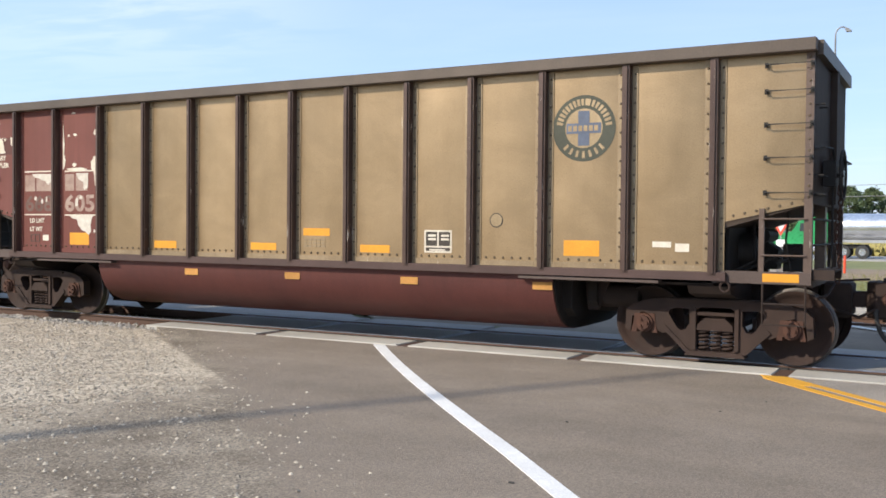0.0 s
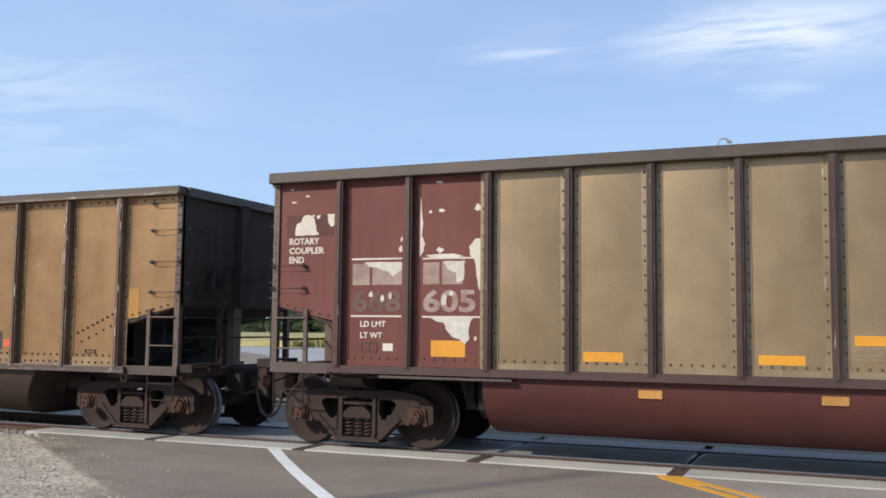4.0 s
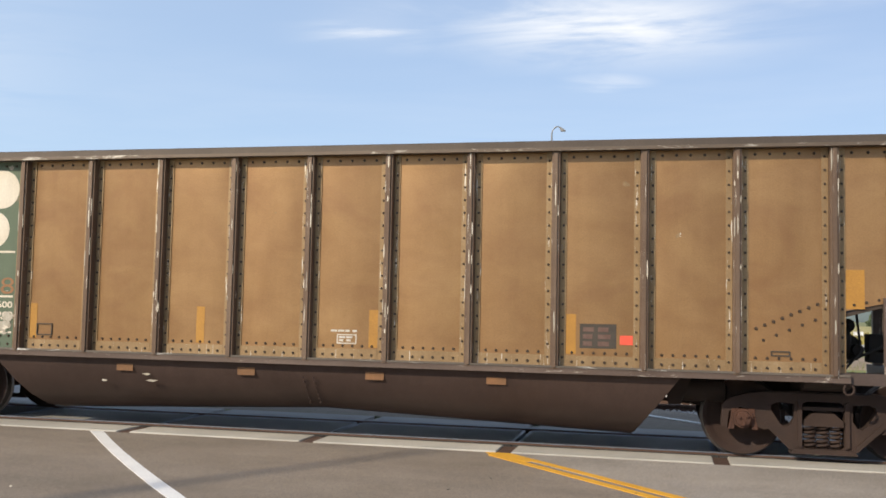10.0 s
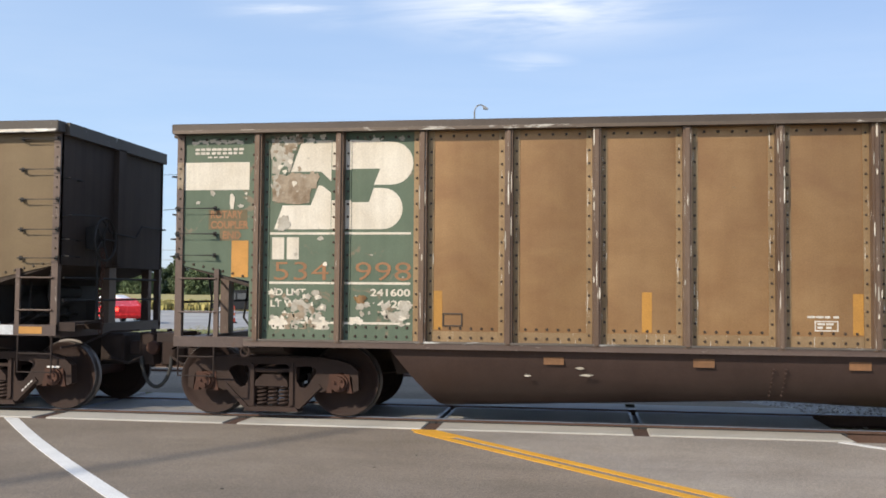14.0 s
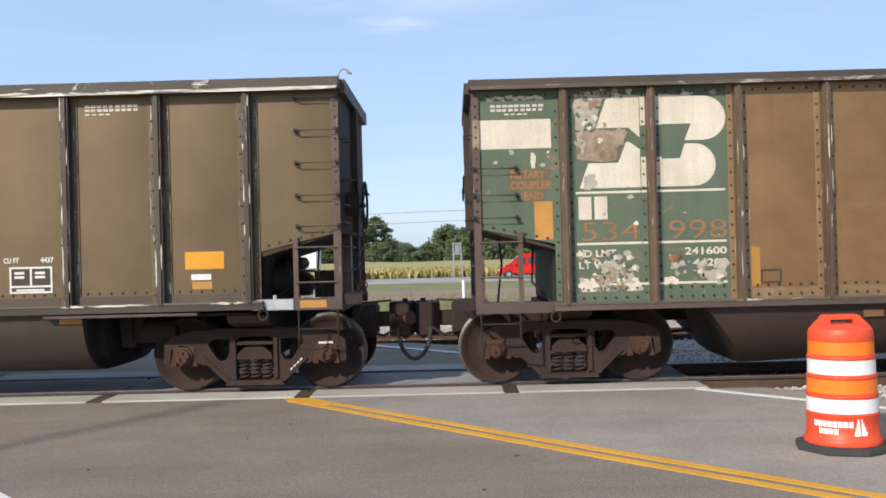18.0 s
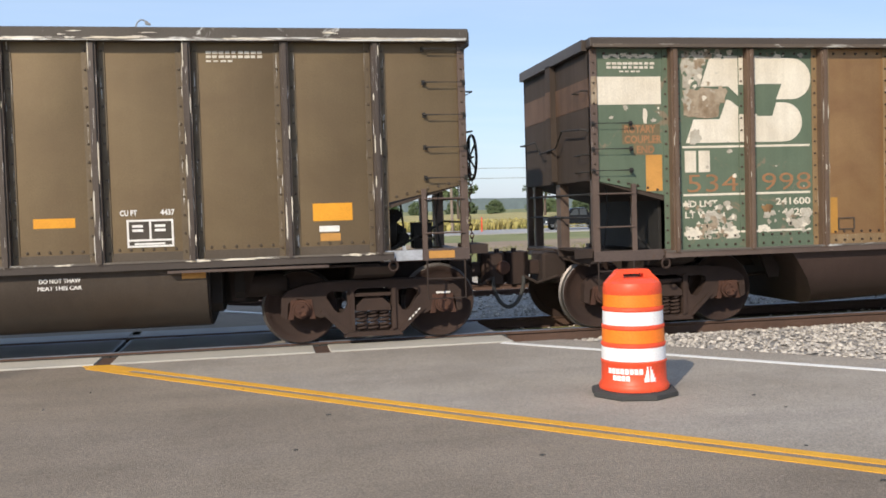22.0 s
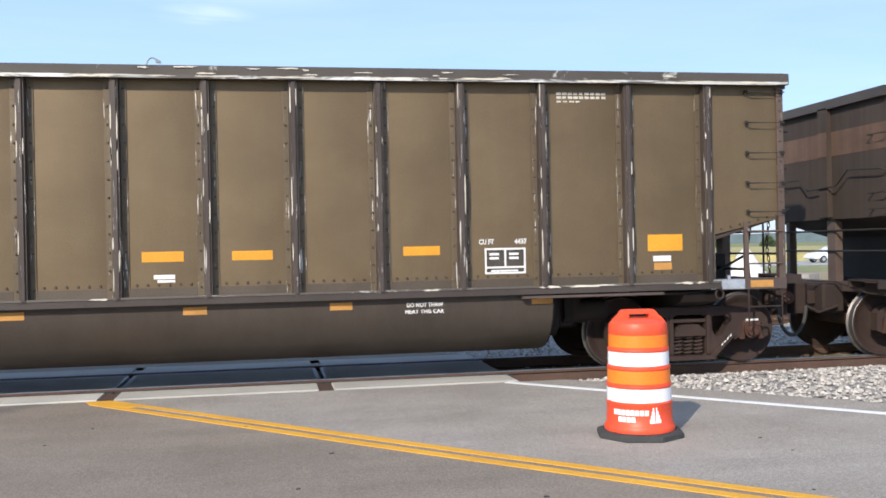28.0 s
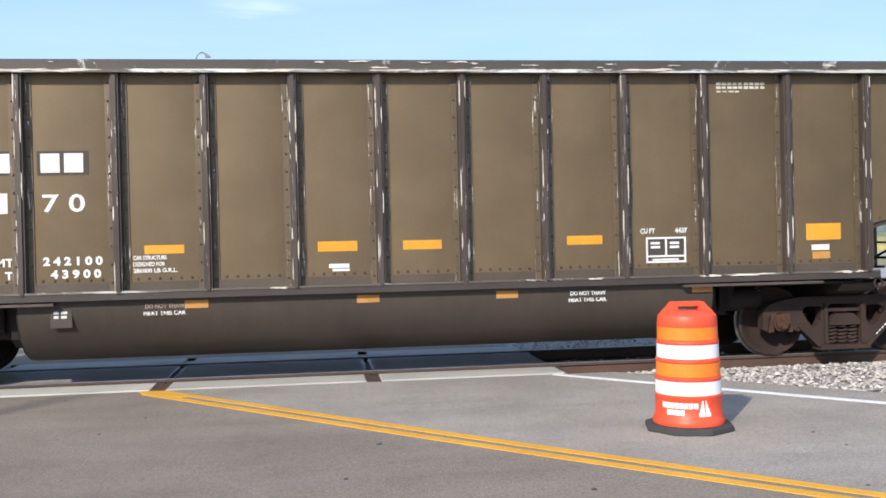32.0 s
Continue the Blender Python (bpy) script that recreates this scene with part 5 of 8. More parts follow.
    lathe(bm, [(0.05, -0.3), (0.14, -0.27), (0.15, -0.2), (0.15, 0.2), (0.14, 0.27), (0.05, 0.3)], 14, "x", (4.85, -0.75, 0.78))
    part("brake_cylinder", bm, M_UNDER, car, smooth=True)
    # brake gear on the handbrake end: wheel, box, chain rod; reservoir under the slope
    if style.get("brake", True):
        e = half + 0.02
        bw = part("brake_wheel", brake_wheel_bm(e), M_BLACK, car)
        bm = bms()
        box(bm, e, e + 0.14, -0.88, -0.62, 2.2, 2.5)
        rod(bm, (e + 0.1, -0.75, 2.2), (e + 0.1, -0.75, 1.1), 0.014, n=6)
        part("brake_box", bm, M_BLACK, car)
        bm = bms()
        for k in range(20):
            z, q = 2.18 - 0.058 * k, k % 2
            ring_pts = [(e + 0.17 + 0.02 * math.sin(k * 0.5) + (0.024 if q else 0.006) * math.cos(a), -0.75 + (0.006 if q else 0.024) * math.cos(a), z + 0.038 * math.sin(a)) for a in [math.pi / 4 * j for j in range(9)]]
            pipe(bm, ring_pts, 0.008, 4)
        part("brake_chain", bm, M_RUST, car)
        bm = bms()
        lathe(bm, [(0.05, -0.36), (0.19, -0.33), (0.21, -0.28), (0.21, 0.28), (0.19, 0.33), (0.05, 0.36)], 18, "x", (half - 1.12, -0.6, 1.42))
        box(bm, half - 1.4, half - 0.85, -0.65, -0.55, 1.05, 1.25)
        part("air_reservoir", bm, M_BLACK, car, smooth=True)
        bm = bms()
        box(bm, half - 0.5, half - 0.25, -0.35, -0.05, 1.15, 1.5)
        rod(bm, (half - 0.4, -1.3, 1.3), (half - 0.4, 0.6, 1.3), 0.02, n=6)
        rod(bm, (half - 0.9, -0.9, 1.15), (half - 0.2, -0.9, 1.5), 0.018, n=6)
        part("brake_valve", bm, M_BLACK, car)
        bm = bms()
        prism(bm, [(half - 0.95, 1.17), (half - 0.6, 1.17), (half - 0.58, 1.42), (half - 0.7, 1.5), (half - 0.72, 1.68), (half - 0.95, 1.72)], -0.2, 0.15)
        rod(bm, (half - 0.75, -0.35, 1.6), (half - 0.75, 0.3, 1.6), 0.09, n=10)
        rod(bm, (half - 0.62, -0.3, 1.3), (half - 0.62, 0.25, 1.3), 0.07, n=10)
        part("control_valve", bm, M_BLACK, car)
    style["tub"](car, style)
    for s in (-1, 1):
        bogie(car, s * style["truck"])
    return car


def coupler_bm(s, half):
    """Shank and head with its guard arm."""
    bm = bms()
    box(bm, min(s * (half - 0.3), s * (half + 0.5)), max(s * (half - 0.3), s * (half + 0.5)), -0.09, 0.09, 0.72, 0.92)
    prism(bm, [(s * (half + a), b) for a, b in ((0.46, -0.14), (0.56, -0.27), (0.74, -0.28), (0.79, -0.12), (0.67, -0.02), (0.67, 0.08), (0.8, 0.14), (0.8, 0.22), (0.54, 0.24), (0.46, 0.12))], 0.6, 1.05, "z")
    bmesh.ops.bevel(bm, geom=list(bm.edges), offset=0.015, segments=1, affect="EDGES")
    return bm


def draft_gear(car, s, half):
    """Housing at the end of the sill, the knuckle pin, lift lever and hose bracket."""
    bm = bms()
    a0, a1 = sorted((s * (half - 0.05), s * (half + 0.3)))
    box(bm, a0, a1, -0.3, 0.3, 0.6, 1.03)
    bmesh.ops.bevel(bm, geom=list(bm.edges), offset=0.03, segments=1, affect="EDGES")
    part("draft_housing", bm, M_UNDER, car)
    if s > 0:
        bm = bms()
        lathe(bm, [(0.05, -0.34), (0.085, -0.33), (0.1, -0.27), (0.06, -0.25)], 14, "y", (half + 0.74, 0, 0.84))
        part("knuckle", bm, M_RUST, car, smooth=True)
    bm = bms()
    rod(bm, (s * (half + 0.68), -0.16, 0.56), (s * (half + 0.68), -0.16, 1.1), 0.035, n=10)
    part("knuckle_pin", bm, M_UNDER, car)
    bm = bms()
    pipe(bm, [(s * (half + 0.05), -1.5, 0.9), (s * (half + 0.12), -1.1, 0.92), (s * (half + 0.14), -0.35, 1.06), (s * (half + 0.5), -0.22, 1.08)], 0.014, 6)
    part("uncoupling_lever", bm, M_UNDER, car)
    bm = bms()
    pipe(bm, [(s * (half + 0.1), -0.34, 0.7), (s * (half + 0.4), -0.34, 0.62), (s * (half + 0.58), -0.3, 0.72)], 0.022, 6)
    part("angle_cock", bm, M_UNDER, car)


def brake_wheel_bm(e):
    bm = bms()
    cx, cy, cz, r = e + 0.21, -0.75, 2.33, 0.29
    n = 24
    pts = [(cx, cy + r * math.cos(2 * math.pi * i / n), cz + r * math.sin(2 * math.pi * i / n)) for i in range(n + 1)]
    pipe(bm, pts, 0.018, 6)
    for i in range(5):
        a = 2 * math.pi * i / 5
        rod(bm, (cx - 0.03, cy, cz), (cx, cy + r * math.cos(a), cz + r * math.sin(a)), 0.013, n=5)
    rod(bm, (e, cy, cz), (cx, cy, cz), 0.03, n=8)
    return bm


def tub_round(car, style):
    """A tub between the bogies with a rounded belly and upright ends."""
    L = 4.18
    prof = [(-1.5, 1.07), (-1.49, 0.92), (-1.44, 0.75), (-1.34, 0.58), (-1.18, 0.44), (-0.98, 0.35), (-0.75, 0.31), (-0.3, 0.30)]
    prof = prof + [(-a, b) for a, b in prof[::-1]]
    bm = bms()
    prism(bm, prof, -L, L, "x")
    part("tub", bm, style["tub_mat"], car, smooth=True)
    # end plates and underframe blocks coloured near-black to stand in for shade
    for s in (-1, 1):
        bm = bms()
        prism(bm, [(a * 0.985, 0.012 + b * 0.99) for a, b in prof], min(s * L, s * (L + 0.025)), max(s * L, s * (L + 0.025)), "x")
        prism(bm, [(-1.2, 1.03), (-1.2, 0.62), (-1.02, 0.5), (-0.3, 0.46), (0.3, 0.46), (1.02, 0.5), (1.2, 0.62), (1.2, 1.03)], min(s * (L + 0.025), s * (L + 0.16)), max(s * (L + 0.025), s * (L + 0.16)), "x")
        part("tub_end", bm, M_SHADE_BLACK, car)
        bm = bms()
        box(bm, min(s * (L + 0.17), s * 4.76), max(s * (L + 0.17), s * 4.76), -0.6, 1.15, 0.56, 0.99)
        prism(bm, [(-1.0, 0.99), (-1.0, 0.72), (-0.9, 0.64), (-0.82, 0.64), (-0.82, 0.99)], min(s * (L + 0.3), s * (L + 0.42)), max(s * (L + 0.3), s * (L + 0.42)), "x")
        part("hopper_underframe", bm, M_SHADE_BLACK, car)
        bm = bms()
        box(bm, min(s * 3.75, s * 5.6), max(s * 3.75, s * 5.6), -1.62, -1.45, 1.02, 1.05)
        part("jacking_plate", bm, style["sill"], car)


def tub_wedge(car, style):
    """A deep tub between the bogies whose ends slope up, with a rounded lower edge."""
    prof = [(-1.5, 1.0), (-1.47, 0.85), (-1.38, 0.62), (-1.22, 0.42), (-1.0, 0.28), (-0.7, 0.22)]
    bm = bms()
    rings = []
    for y, z in prof + [(-a, b) for a, b in prof[::-1]]:
        k = (1.0 - z) / 0.78
        rings.append((bm.verts.new((-(4.62 - 0.62 * k), y, z - 0.02 * k)), bm.verts.new((0, y, z + 0.13 * k)), bm.verts.new((4.62 - 0.62 * k, y, z - 0.02 * k))))
    for a, b in zip(rings, rings[1:]):
        bm.faces.new((a[0], b[0], b[1], a[1]))
        bm.faces.new((a[1], b[1], b[2], a[2]))
    bm.faces.new([r[0] for r in rings][::-1])
    bm.faces.new([r[2] for r in rings])
    bm.faces.new((rings[0][0], rings[0][1], rings[0][2], rings[-1][2], rings[-1][1], rings[-1][0]))
    part("tub", bm, style["tub_mat"], car, smooth=True)
    # seam with bolts at mid length
    for dx in (-0.07, 0.07):
        for k in range(7):
            bm = bms()
            y, z = -1.455 + 0.05 * k, 0.8 - 0.055 * k
            rod(bm, (dx, y - 0.01, z), (dx, y - 0.035, z - 0.015), 0.013, n=6)
            part("seam_bolt", bm, style["tub_mat"], car)


STAKES_A = [-6.24, -5.2, -4.09, -3.03, -2.02, -1.01, 0.0, 1.01, 2.02, 3.02, 4.05, 5.16, 6.23]
STAKES_B = [1.0425 * k for k in range(-6, 7)]
STYLE_A = dict(band=(0.07, lambda i: M_MAROON if i < 3 else M_FLANGE_A), rail=M_RAIL_A, bolts=14, rivet=M_RIVET_A, half=7.33, posts=STAKES_A, ztop=3.83, sill_z=(1.07, 1.17), hue=lambda i: M_MAROON if i < 3 else M_TAN, flange=lambda x: M_MAROON if x < -4.5 else M_FLANGE_A, post=M_POST_A, chord=M_CHORD, sill=M_SILL, tub=tub_round,
               tub_mat=M_SUMP_A, end=M_END, corner=M_CORNER, truck=6.17, grabs=dict(l=(2.21, 2.52), r=(2.1, 2.5, 2.88, 3.26, 3.56)), top_rivets=False)
STYLE_B = dict(band=(0.125, lambda i: M_GREEN if i < 3 else M_FLANGE_B), rail=M_RAIL_B, lip=M_LIP_B, sill_lip=M_LIP_SILL, bolts=16, rivet=M_RIVET, half=7.35, posts=STAKES_B, ztop=3.74, sill_z=(0.965, 1.055), hue=lambda i: M_GREEN if i < 3 else M_OCHRE, flange=lambda x: M_GREEN if x < -4.5 else M_FLANGE_B, post=M_POST_B, chord=M_CHORD, sill=M_SILL, tub=tub_wedge,
               tub_mat=M_SUMP_B, end=M_END, corner=M_CORNER, truck=6.2, grabs=dict(l=(2.09, 2.36, 2.68), r=(2.17, 2.62, 3.09, 3.5)), top_rivets=True, chord_h=0.12)
STYLE_C = dict(band=(0.1, lambda i: M_BAND_C), rail=M_RAIL_C, lip=M_LIP_C, sill_lip=M_LIP_SILL, bolts=12, rivet=M_RIVET_C, half=7.33, posts=STAKES_A, ztop=3.83, sill_z=(1.07, 1.17), hue=lambda i: M_DUN, flange=lambda x: M_FLANGE_C, post=M_POST_C, chord=M_CHORD_C, sill=M_SILL, tub=tub_round,
               tub_mat=M_SUMP_C, end=M_END, corner=M_CORNER, truck=6.17, grabs=dict(l=(2.21, 2.52), r=(2.05, 2.42, 2.81, 3.2, 3.6)), top_rivets=False)
X_A, X_B, X_C, X_D = -8.87, -25.15, -41.43, 7.41
CAR_A = freight_car("tan coal gondola with peeling maroon end panels and round emblem", X_A, STYLE_A)
CAR_B = freight_car("ochre coal gondola with peeling green panels and white emblem", X_B, STYLE_B)
CAR_C = freight_car("dun brown coal gondola with scuffed stakes and yellow plates", X_C, STYLE_C)
CAR_D = freight_car("dun brown coal gondola coupled at the head", X_D, STYLE_C)
CARS = [(CAR_A, X_A), (CAR_B, X_B), (CAR_C, X_C), (CAR_D, X_D)]


def data_box(car, x0, x1, z0, z1, mat, y=-1.504):
    """A framed stencil: border, a divider and two blocks of unreadable print."""
    w = 0.023
    bm = bms()
    for q in (rect(x0, x1, z0, z0 + w), rect(x0, x1, z1 - w, z1), rect(x0, x0 + w, z0 + w, z1 - w), rect(x1 - w, x1, z0 + w, z1 - w),
              rect((x0 + x1) / 2 - w / 2, (x0 + x1) / 2 + w / 2, z0 + 0.085, z1 - w), rect(x0 + w, x1 - w, z0 + 0.07, z0 + 0.07 + w)):
        prism(bm, q, y - 0.003, y)
    part("stencil_frame", bm, mat, car)
    plate("dark_field", rect(x0 + w, x1 - w, z0 + w, z1 - w), M_DARK_TEXT, car, y=-1.5012, thick=0.0012)
    h = z1 - z0
    for a in (x0 + 0.06, (x0 + x1) / 2 + 0.05):
        for k in range(2):
            plate("stencil_bar", rect(a, a + 0.12, z1 - 0.09 - 0.05 * k, z1 - 0.06 - 0.05 * k), mat, car, y=y, thick=0.003)
    plate("stencil_bar", rect(x0 + 0.08, x1 - 0.1, z0 + 0.028, z0 + 0.05), mat, car, y=y, thick=0.003)


def bars(car, x0, x1, z0, z1, rows, mat, y=-1.504, words=3, seed=1):
    """Print too small to read, as bars."""
    rng = random.Random(seed)
    h = (z1 - z0) / (rows * 1.6 - 0.6)
    for r in range(rows):
        x, z = x0, z1 - h - r * h * 1.6
        for k in range(words):
            w = (x1 - x0) / words * rng.uniform(0.6, 0.88)
            plate("stencil_bar", rect(x, min(x + w, x1), z, z + h), mat, car, y=y, thick=0.003)
            x += (x1 - x0) / words


TORN = [0]


def torn(car, cx, cz, rx, rz, seed, mat=None, y=-1.503, rough=0.5, n=26):
    TORN[0] += 1
    y -= 0.00012 * (TORN[0] % 19)
    plate("peeled_patch", blob(cx, cz, rx, rz, seed, n, rough), mat or M_BARE, car, y=y, thick=0.0008)


def peel(car, pts, mat=None, y=-1.5053):
    """A peeled patch with a straight-cut outline, roughened along its edges."""
    out = []
    for i, (p, q) in enumerate(zip(pts, pts[1:] + pts[:1])):
        for k in range(4):
            u = k / 4
            x, z = p[0] + (q[0] - p[0]) * u, p[1] + (q[1] - p[1]) * u
            out.append((x + 0.016 * noise.noise((x * 17, z * 17, 1.3)), z + 0.016 * noise.noise((x * 17, z * 17, 8.1))))
    TORN[0] += 1
    plate("peeled_patch", out, mat or M_BARE, car, y=y - 0.00012 * (TORN[0] % 19), thick=0.0008)


def mark_car_a():
    c = CAR_A
    for x0, x1, z0, z1 in ((-4.9, -4.42, 1.31, 1.52), (-2.87, -2.38, 1.29, 1.41), (-0.83, -0.33, 1.3, 1.41), (0.18, 0.66, 1.53, 1.64), (1.2, 1.7, 1.3, 1.41), (4.33, 4.81, 1.32, 1.52)):
        plate("reflector_plate", rect(x0, x1, z0, z1), M_REFLECTOR, c, label="bright yellow reflective plate")
    plate("reflector_plate", rect(6.8, 7.2, 1.075, 1.17), M_REFLECTOR, c, y=-1.547)
    for x0 in (-2.2, -0.17, 1.88, 3.9):
        plate("tub_tag", rect(x0, x0 + 0.28, 0.87, 0.97), M_OLD_REFLECTOR, c, y=-1.494, label="dusty tan reflective tag")
    bars(c, 0.2, 0.6, 1.36, 1.48, 3, M_FLANGE_A, words=5, seed=3)
    data_box(c, 2.27, 2.7, 1.32, 1.63, M_WHITE_PAINT)
    plate("placard", rect(5.49, 5.72, 1.45, 1.52), M_WHITE_PAINT, c)
    plate("placard", rect(5.77, 5.94, 1.4, 1.5), M_WHITE_PAINT, c)
    # round emblem: dark ring, light middle, blue cross and ring bars in place of the name
    ex, ez, R = 4.585, 2.94, 0.42
    def ring(r0, r1, a0, a1, n, mat, name, y):
        """One flat piece between two arcs."""
        bm = bms()
        loops = []
        for i in range(n + 1):
            a = a0 + (a1 - a0) * i / n
            loops.append([bm.verts.new((ex + q * math.cos(a), yy, ez + q * math.sin(a))) for q, yy in ((r0, y - 0.002), (r1, y - 0.002), (r1, y), (r0, y))])
        for p, q in zip(loops, loops[1:]):
            for k in range(4):
                bm.faces.new((p[k], p[(k + 1) % 4], q[(k + 1) % 4], q[k]))
        bmesh.ops.remove_doubles(bm, verts=bm.verts, dist=1e-5)
        part(name, bm, mat, c)
    ring(0.25, R, 0, 2 * math.pi, 40, M_EMBLEM, "emblem_ring", -1.502)
    ring(0.225, 0.25, 0, 2 * math.pi, 40, M_EMBLEM_TAN, "emblem_rim", -1.502)
    ring(0.001, 0.225, 0, 2 * math.pi, 30, M_EMBLEM_TAN, "emblem_disc", -1.502)
    plate("emblem_cross", rect(ex - 0.075, ex + 0.075, ez - 0.22, ez + 0.22), M_BLUE, c, y=-1.505, thick=0.002)
    plate("emblem_cross", rect(ex - 0.23, ex + 0.23, ez - 0.065, ez + 0.065), M_BLUE, c, y=-1.5065, thick=0.002)
    for k in range(6):
        plate("emblem_bar", rect(ex - 0.21 + 0.07 * k, ex - 0.16 + 0.07 * k, ez - 0.035, ez + 0.035), M_EMBLEM_TAN, c, y=-1.509, thick=0.002)
    for a0, a1, m in ((168, 84, 10), (78, 8, 8), (225, 315, 7)):
        for k in range(m):
            a = radians(a0 + (a1 - a0) * k / (m - 1))
            d = radians(3.0)
            ring(0.29, 0.375, a - d, a + d, 1, M_EMBLEM_TAN, "emblem_bar", -1.5045)
    bm = bms()
    lathe(bm, [(0.098, -1.504), (0.098, -1.501)], 24, "y", (3.37, 0, 1.77))
    part("stencil_ring", bm, M_DARK_TEXT, c)
    bm = bms()
    lathe(bm, [(0.084, -1.506), (0.084, -1.501)], 24, "y", (3.37, 0, 1.77))
    part("stencil_disc", bm, M_EMBLEM_TAN, c)
    # peeling maroon end
    for k, (txt, z) in enumerate((("ROTARY", 2.825), ("COUPLER", 2.695), ("END", 2.565))):
        lettering("lettering", txt, -7.08, z, 0.085, M_WHITE_PAINT, c, width=(0.48, 0.56, 0.24)[k], bold=0.004)
    for x0, x1, z in ((-6.09, -5.3, 2.59), (-5.03, -4.18, 2.58), (-6.09, -5.3, 1.82), (-5.03, -4.18, 1.815)):
        plate("painted_line", rect(x0, x1, z, z + 0.022), M_WHITE_PAINT, c)
    # letters of the owner's mark worn to blocks
    for x0, x1 in ((-6.07, -5.81), (-5.77, -5.33), (-5.02, -4.79), (-4.75, -4.46)):
        plate("worn_block", rect(x0, x1, 2.25, 2.54), M_FADED, c)
    lettering("lettering", "668", -6.06, 1.9, 0.27, M_GHOST, c, width=0.72, bold=0.008, label="nearly vanished ghosted number")
    lettering("lettering", "605", -5.02, 1.9, 0.27, M_FADED, c, width=0.74, bold=0.012, label="worn ghosted number")
    lettering("lettering", "LD LMT", -5.94, 1.69, 0.075, M_WHITE_PAINT, c, width=0.38, bold=0.003)
    lettering("lettering", "LT WT", -5.94, 1.54, 0.075, M_WHITE_PAINT, c, width=0.33, bold=0.003)
    bm = bms()
    for q in (rect(-5.92, -5.68, 1.35, 1.362), rect(-5.92, -5.68, 1.468, 1.48), rect(-5.92, -5.908, 1.362, 1.468), rect(-5.692, -5.68, 1.362, 1.468), rect(-5.806, -5.794, 1.362, 1.468)):
        prism(bm, q, -1.507, -1.503)
    part("stencil_frame", bm, M_DARK_TEXT, c)
    plate("placard", rect(-5.6, -5.45, 1.37, 1.47), M_WHITE_PAINT, c)
    # trace of an old decal, with bare primer torn out of it
    plate("decal_trace", rect(-7.13, -6.32, 2.93, 3.235), M_OLD_DECAL, c, y=-1.5012, thick=0.0008)
    peel(c, [(-6.98, 2.95), (-6.99, 3.06), (-6.95, 3.12), (-6.9, 3.13), (-6.88, 3.2), (-6.82, 3.235), (-6.74, 3.23), (-6.68, 3.17), (-6.66, 3.05), (-6.61, 2.95)], M_WHITE_PAINT)
    peel(c, [(-6.48, 3.235), (-6.34, 3.235), (-6.34, 3.15), (-6.37, 3.07), (-6.42, 3.06), (-6.47, 3.12)], M_WHITE_PAINT)
    peel(c, [(-6.65, 3.22), (-6.59, 3.225), (-6.6, 3.18), (-6.63, 3.17)], M_WHITE_PAINT)
    peel(c, [(-5.07, 3.55), (-5.055, 3.3), (-5.03, 3.05), (-5.05, 2.9), (-5.0, 2.78), (-5.03, 2.68), (-5.075, 2.6)], M_WHITE_PAINT)
    peel(c, [(-4.21, 2.84), (-4.29, 2.83), (-4.37, 2.73), (-4.36, 2.63), (-4.3, 2.58), (-4.27, 2.4), (-4.245, 2.2), (-4.21, 2.14)], M_WHITE_PAINT)
    peel(c, [(-4.92, 1.825), (-4.28, 1.825), (-4.34, 1.77), (-4.38, 1.64), (-4.36, 1.54), (-4.42, 1.48), (-4.5, 1.54), (-4.58, 1.56), (-4.68, 1.66), (-4.72, 1.75), (-4.83, 1.77)])
    peel(c, [(-5.9, 2.55), (-5.34, 2.56), (-5.33, 2.46), (-5.39, 2.4), (-5.46, 2.36), (-5.52, 2.42), (-5.6, 2.44), (-5.7, 2.48), (-5.82, 2.5)])
    peel(c, [(-4.74, 2.55), (-4.43, 2.56), (-4.45, 2.3), (-4.54, 2.27), (-4.56, 2.4), (-4.66, 2.44)])
    peel(c, [(-4.98, 2.64), (-4.6, 2.65), (-4.45, 2.61), (-4.7, 2.585), (-4.93, 2.6)], M_WHITE_PAINT)
    for x, z, rx, rz, s in ((-6.7, 3.22, 0.02, 0.018, 3), (-6.8, 3.5, 0.03, 0.015, 5), (-7.02, 3.42, 0.035, 0.012, 6), (-7.05, 3.6, 0.03, 0.012, 31),
                            (-4.76, 3.22, 0.045, 0.022, 12), (-4.92, 3.21, 0.022, 0.02, 13), (-4.24, 3.24, 0.05, 0.045, 14), (-4.8, 3.6, 0.05, 0.018, 15), (-4.78, 2.7, 0.045, 0.035, 16), (-5.35, 2.73, 0.028, 0.05, 18), (-5.33, 2.86, 0.022, 0.03, 19),
                            (-5.79, 2.12, 0.03, 0.04, 23), (-5.62, 2.07, 0.025, 0.055, 24), (-5.5, 2.1, 0.02, 0.045, 25), (-4.72, 2.05, 0.035, 0.075, 26), (-4.62, 2.13, 0.03, 0.03, 27), (-4.28, 1.55, 0.02, 0.03, 28)):
        torn(c, x, z, rx, rz, s * 1.37, M_WHITE_PAINT if s < 20 else M_BARE, y=-1.5052)


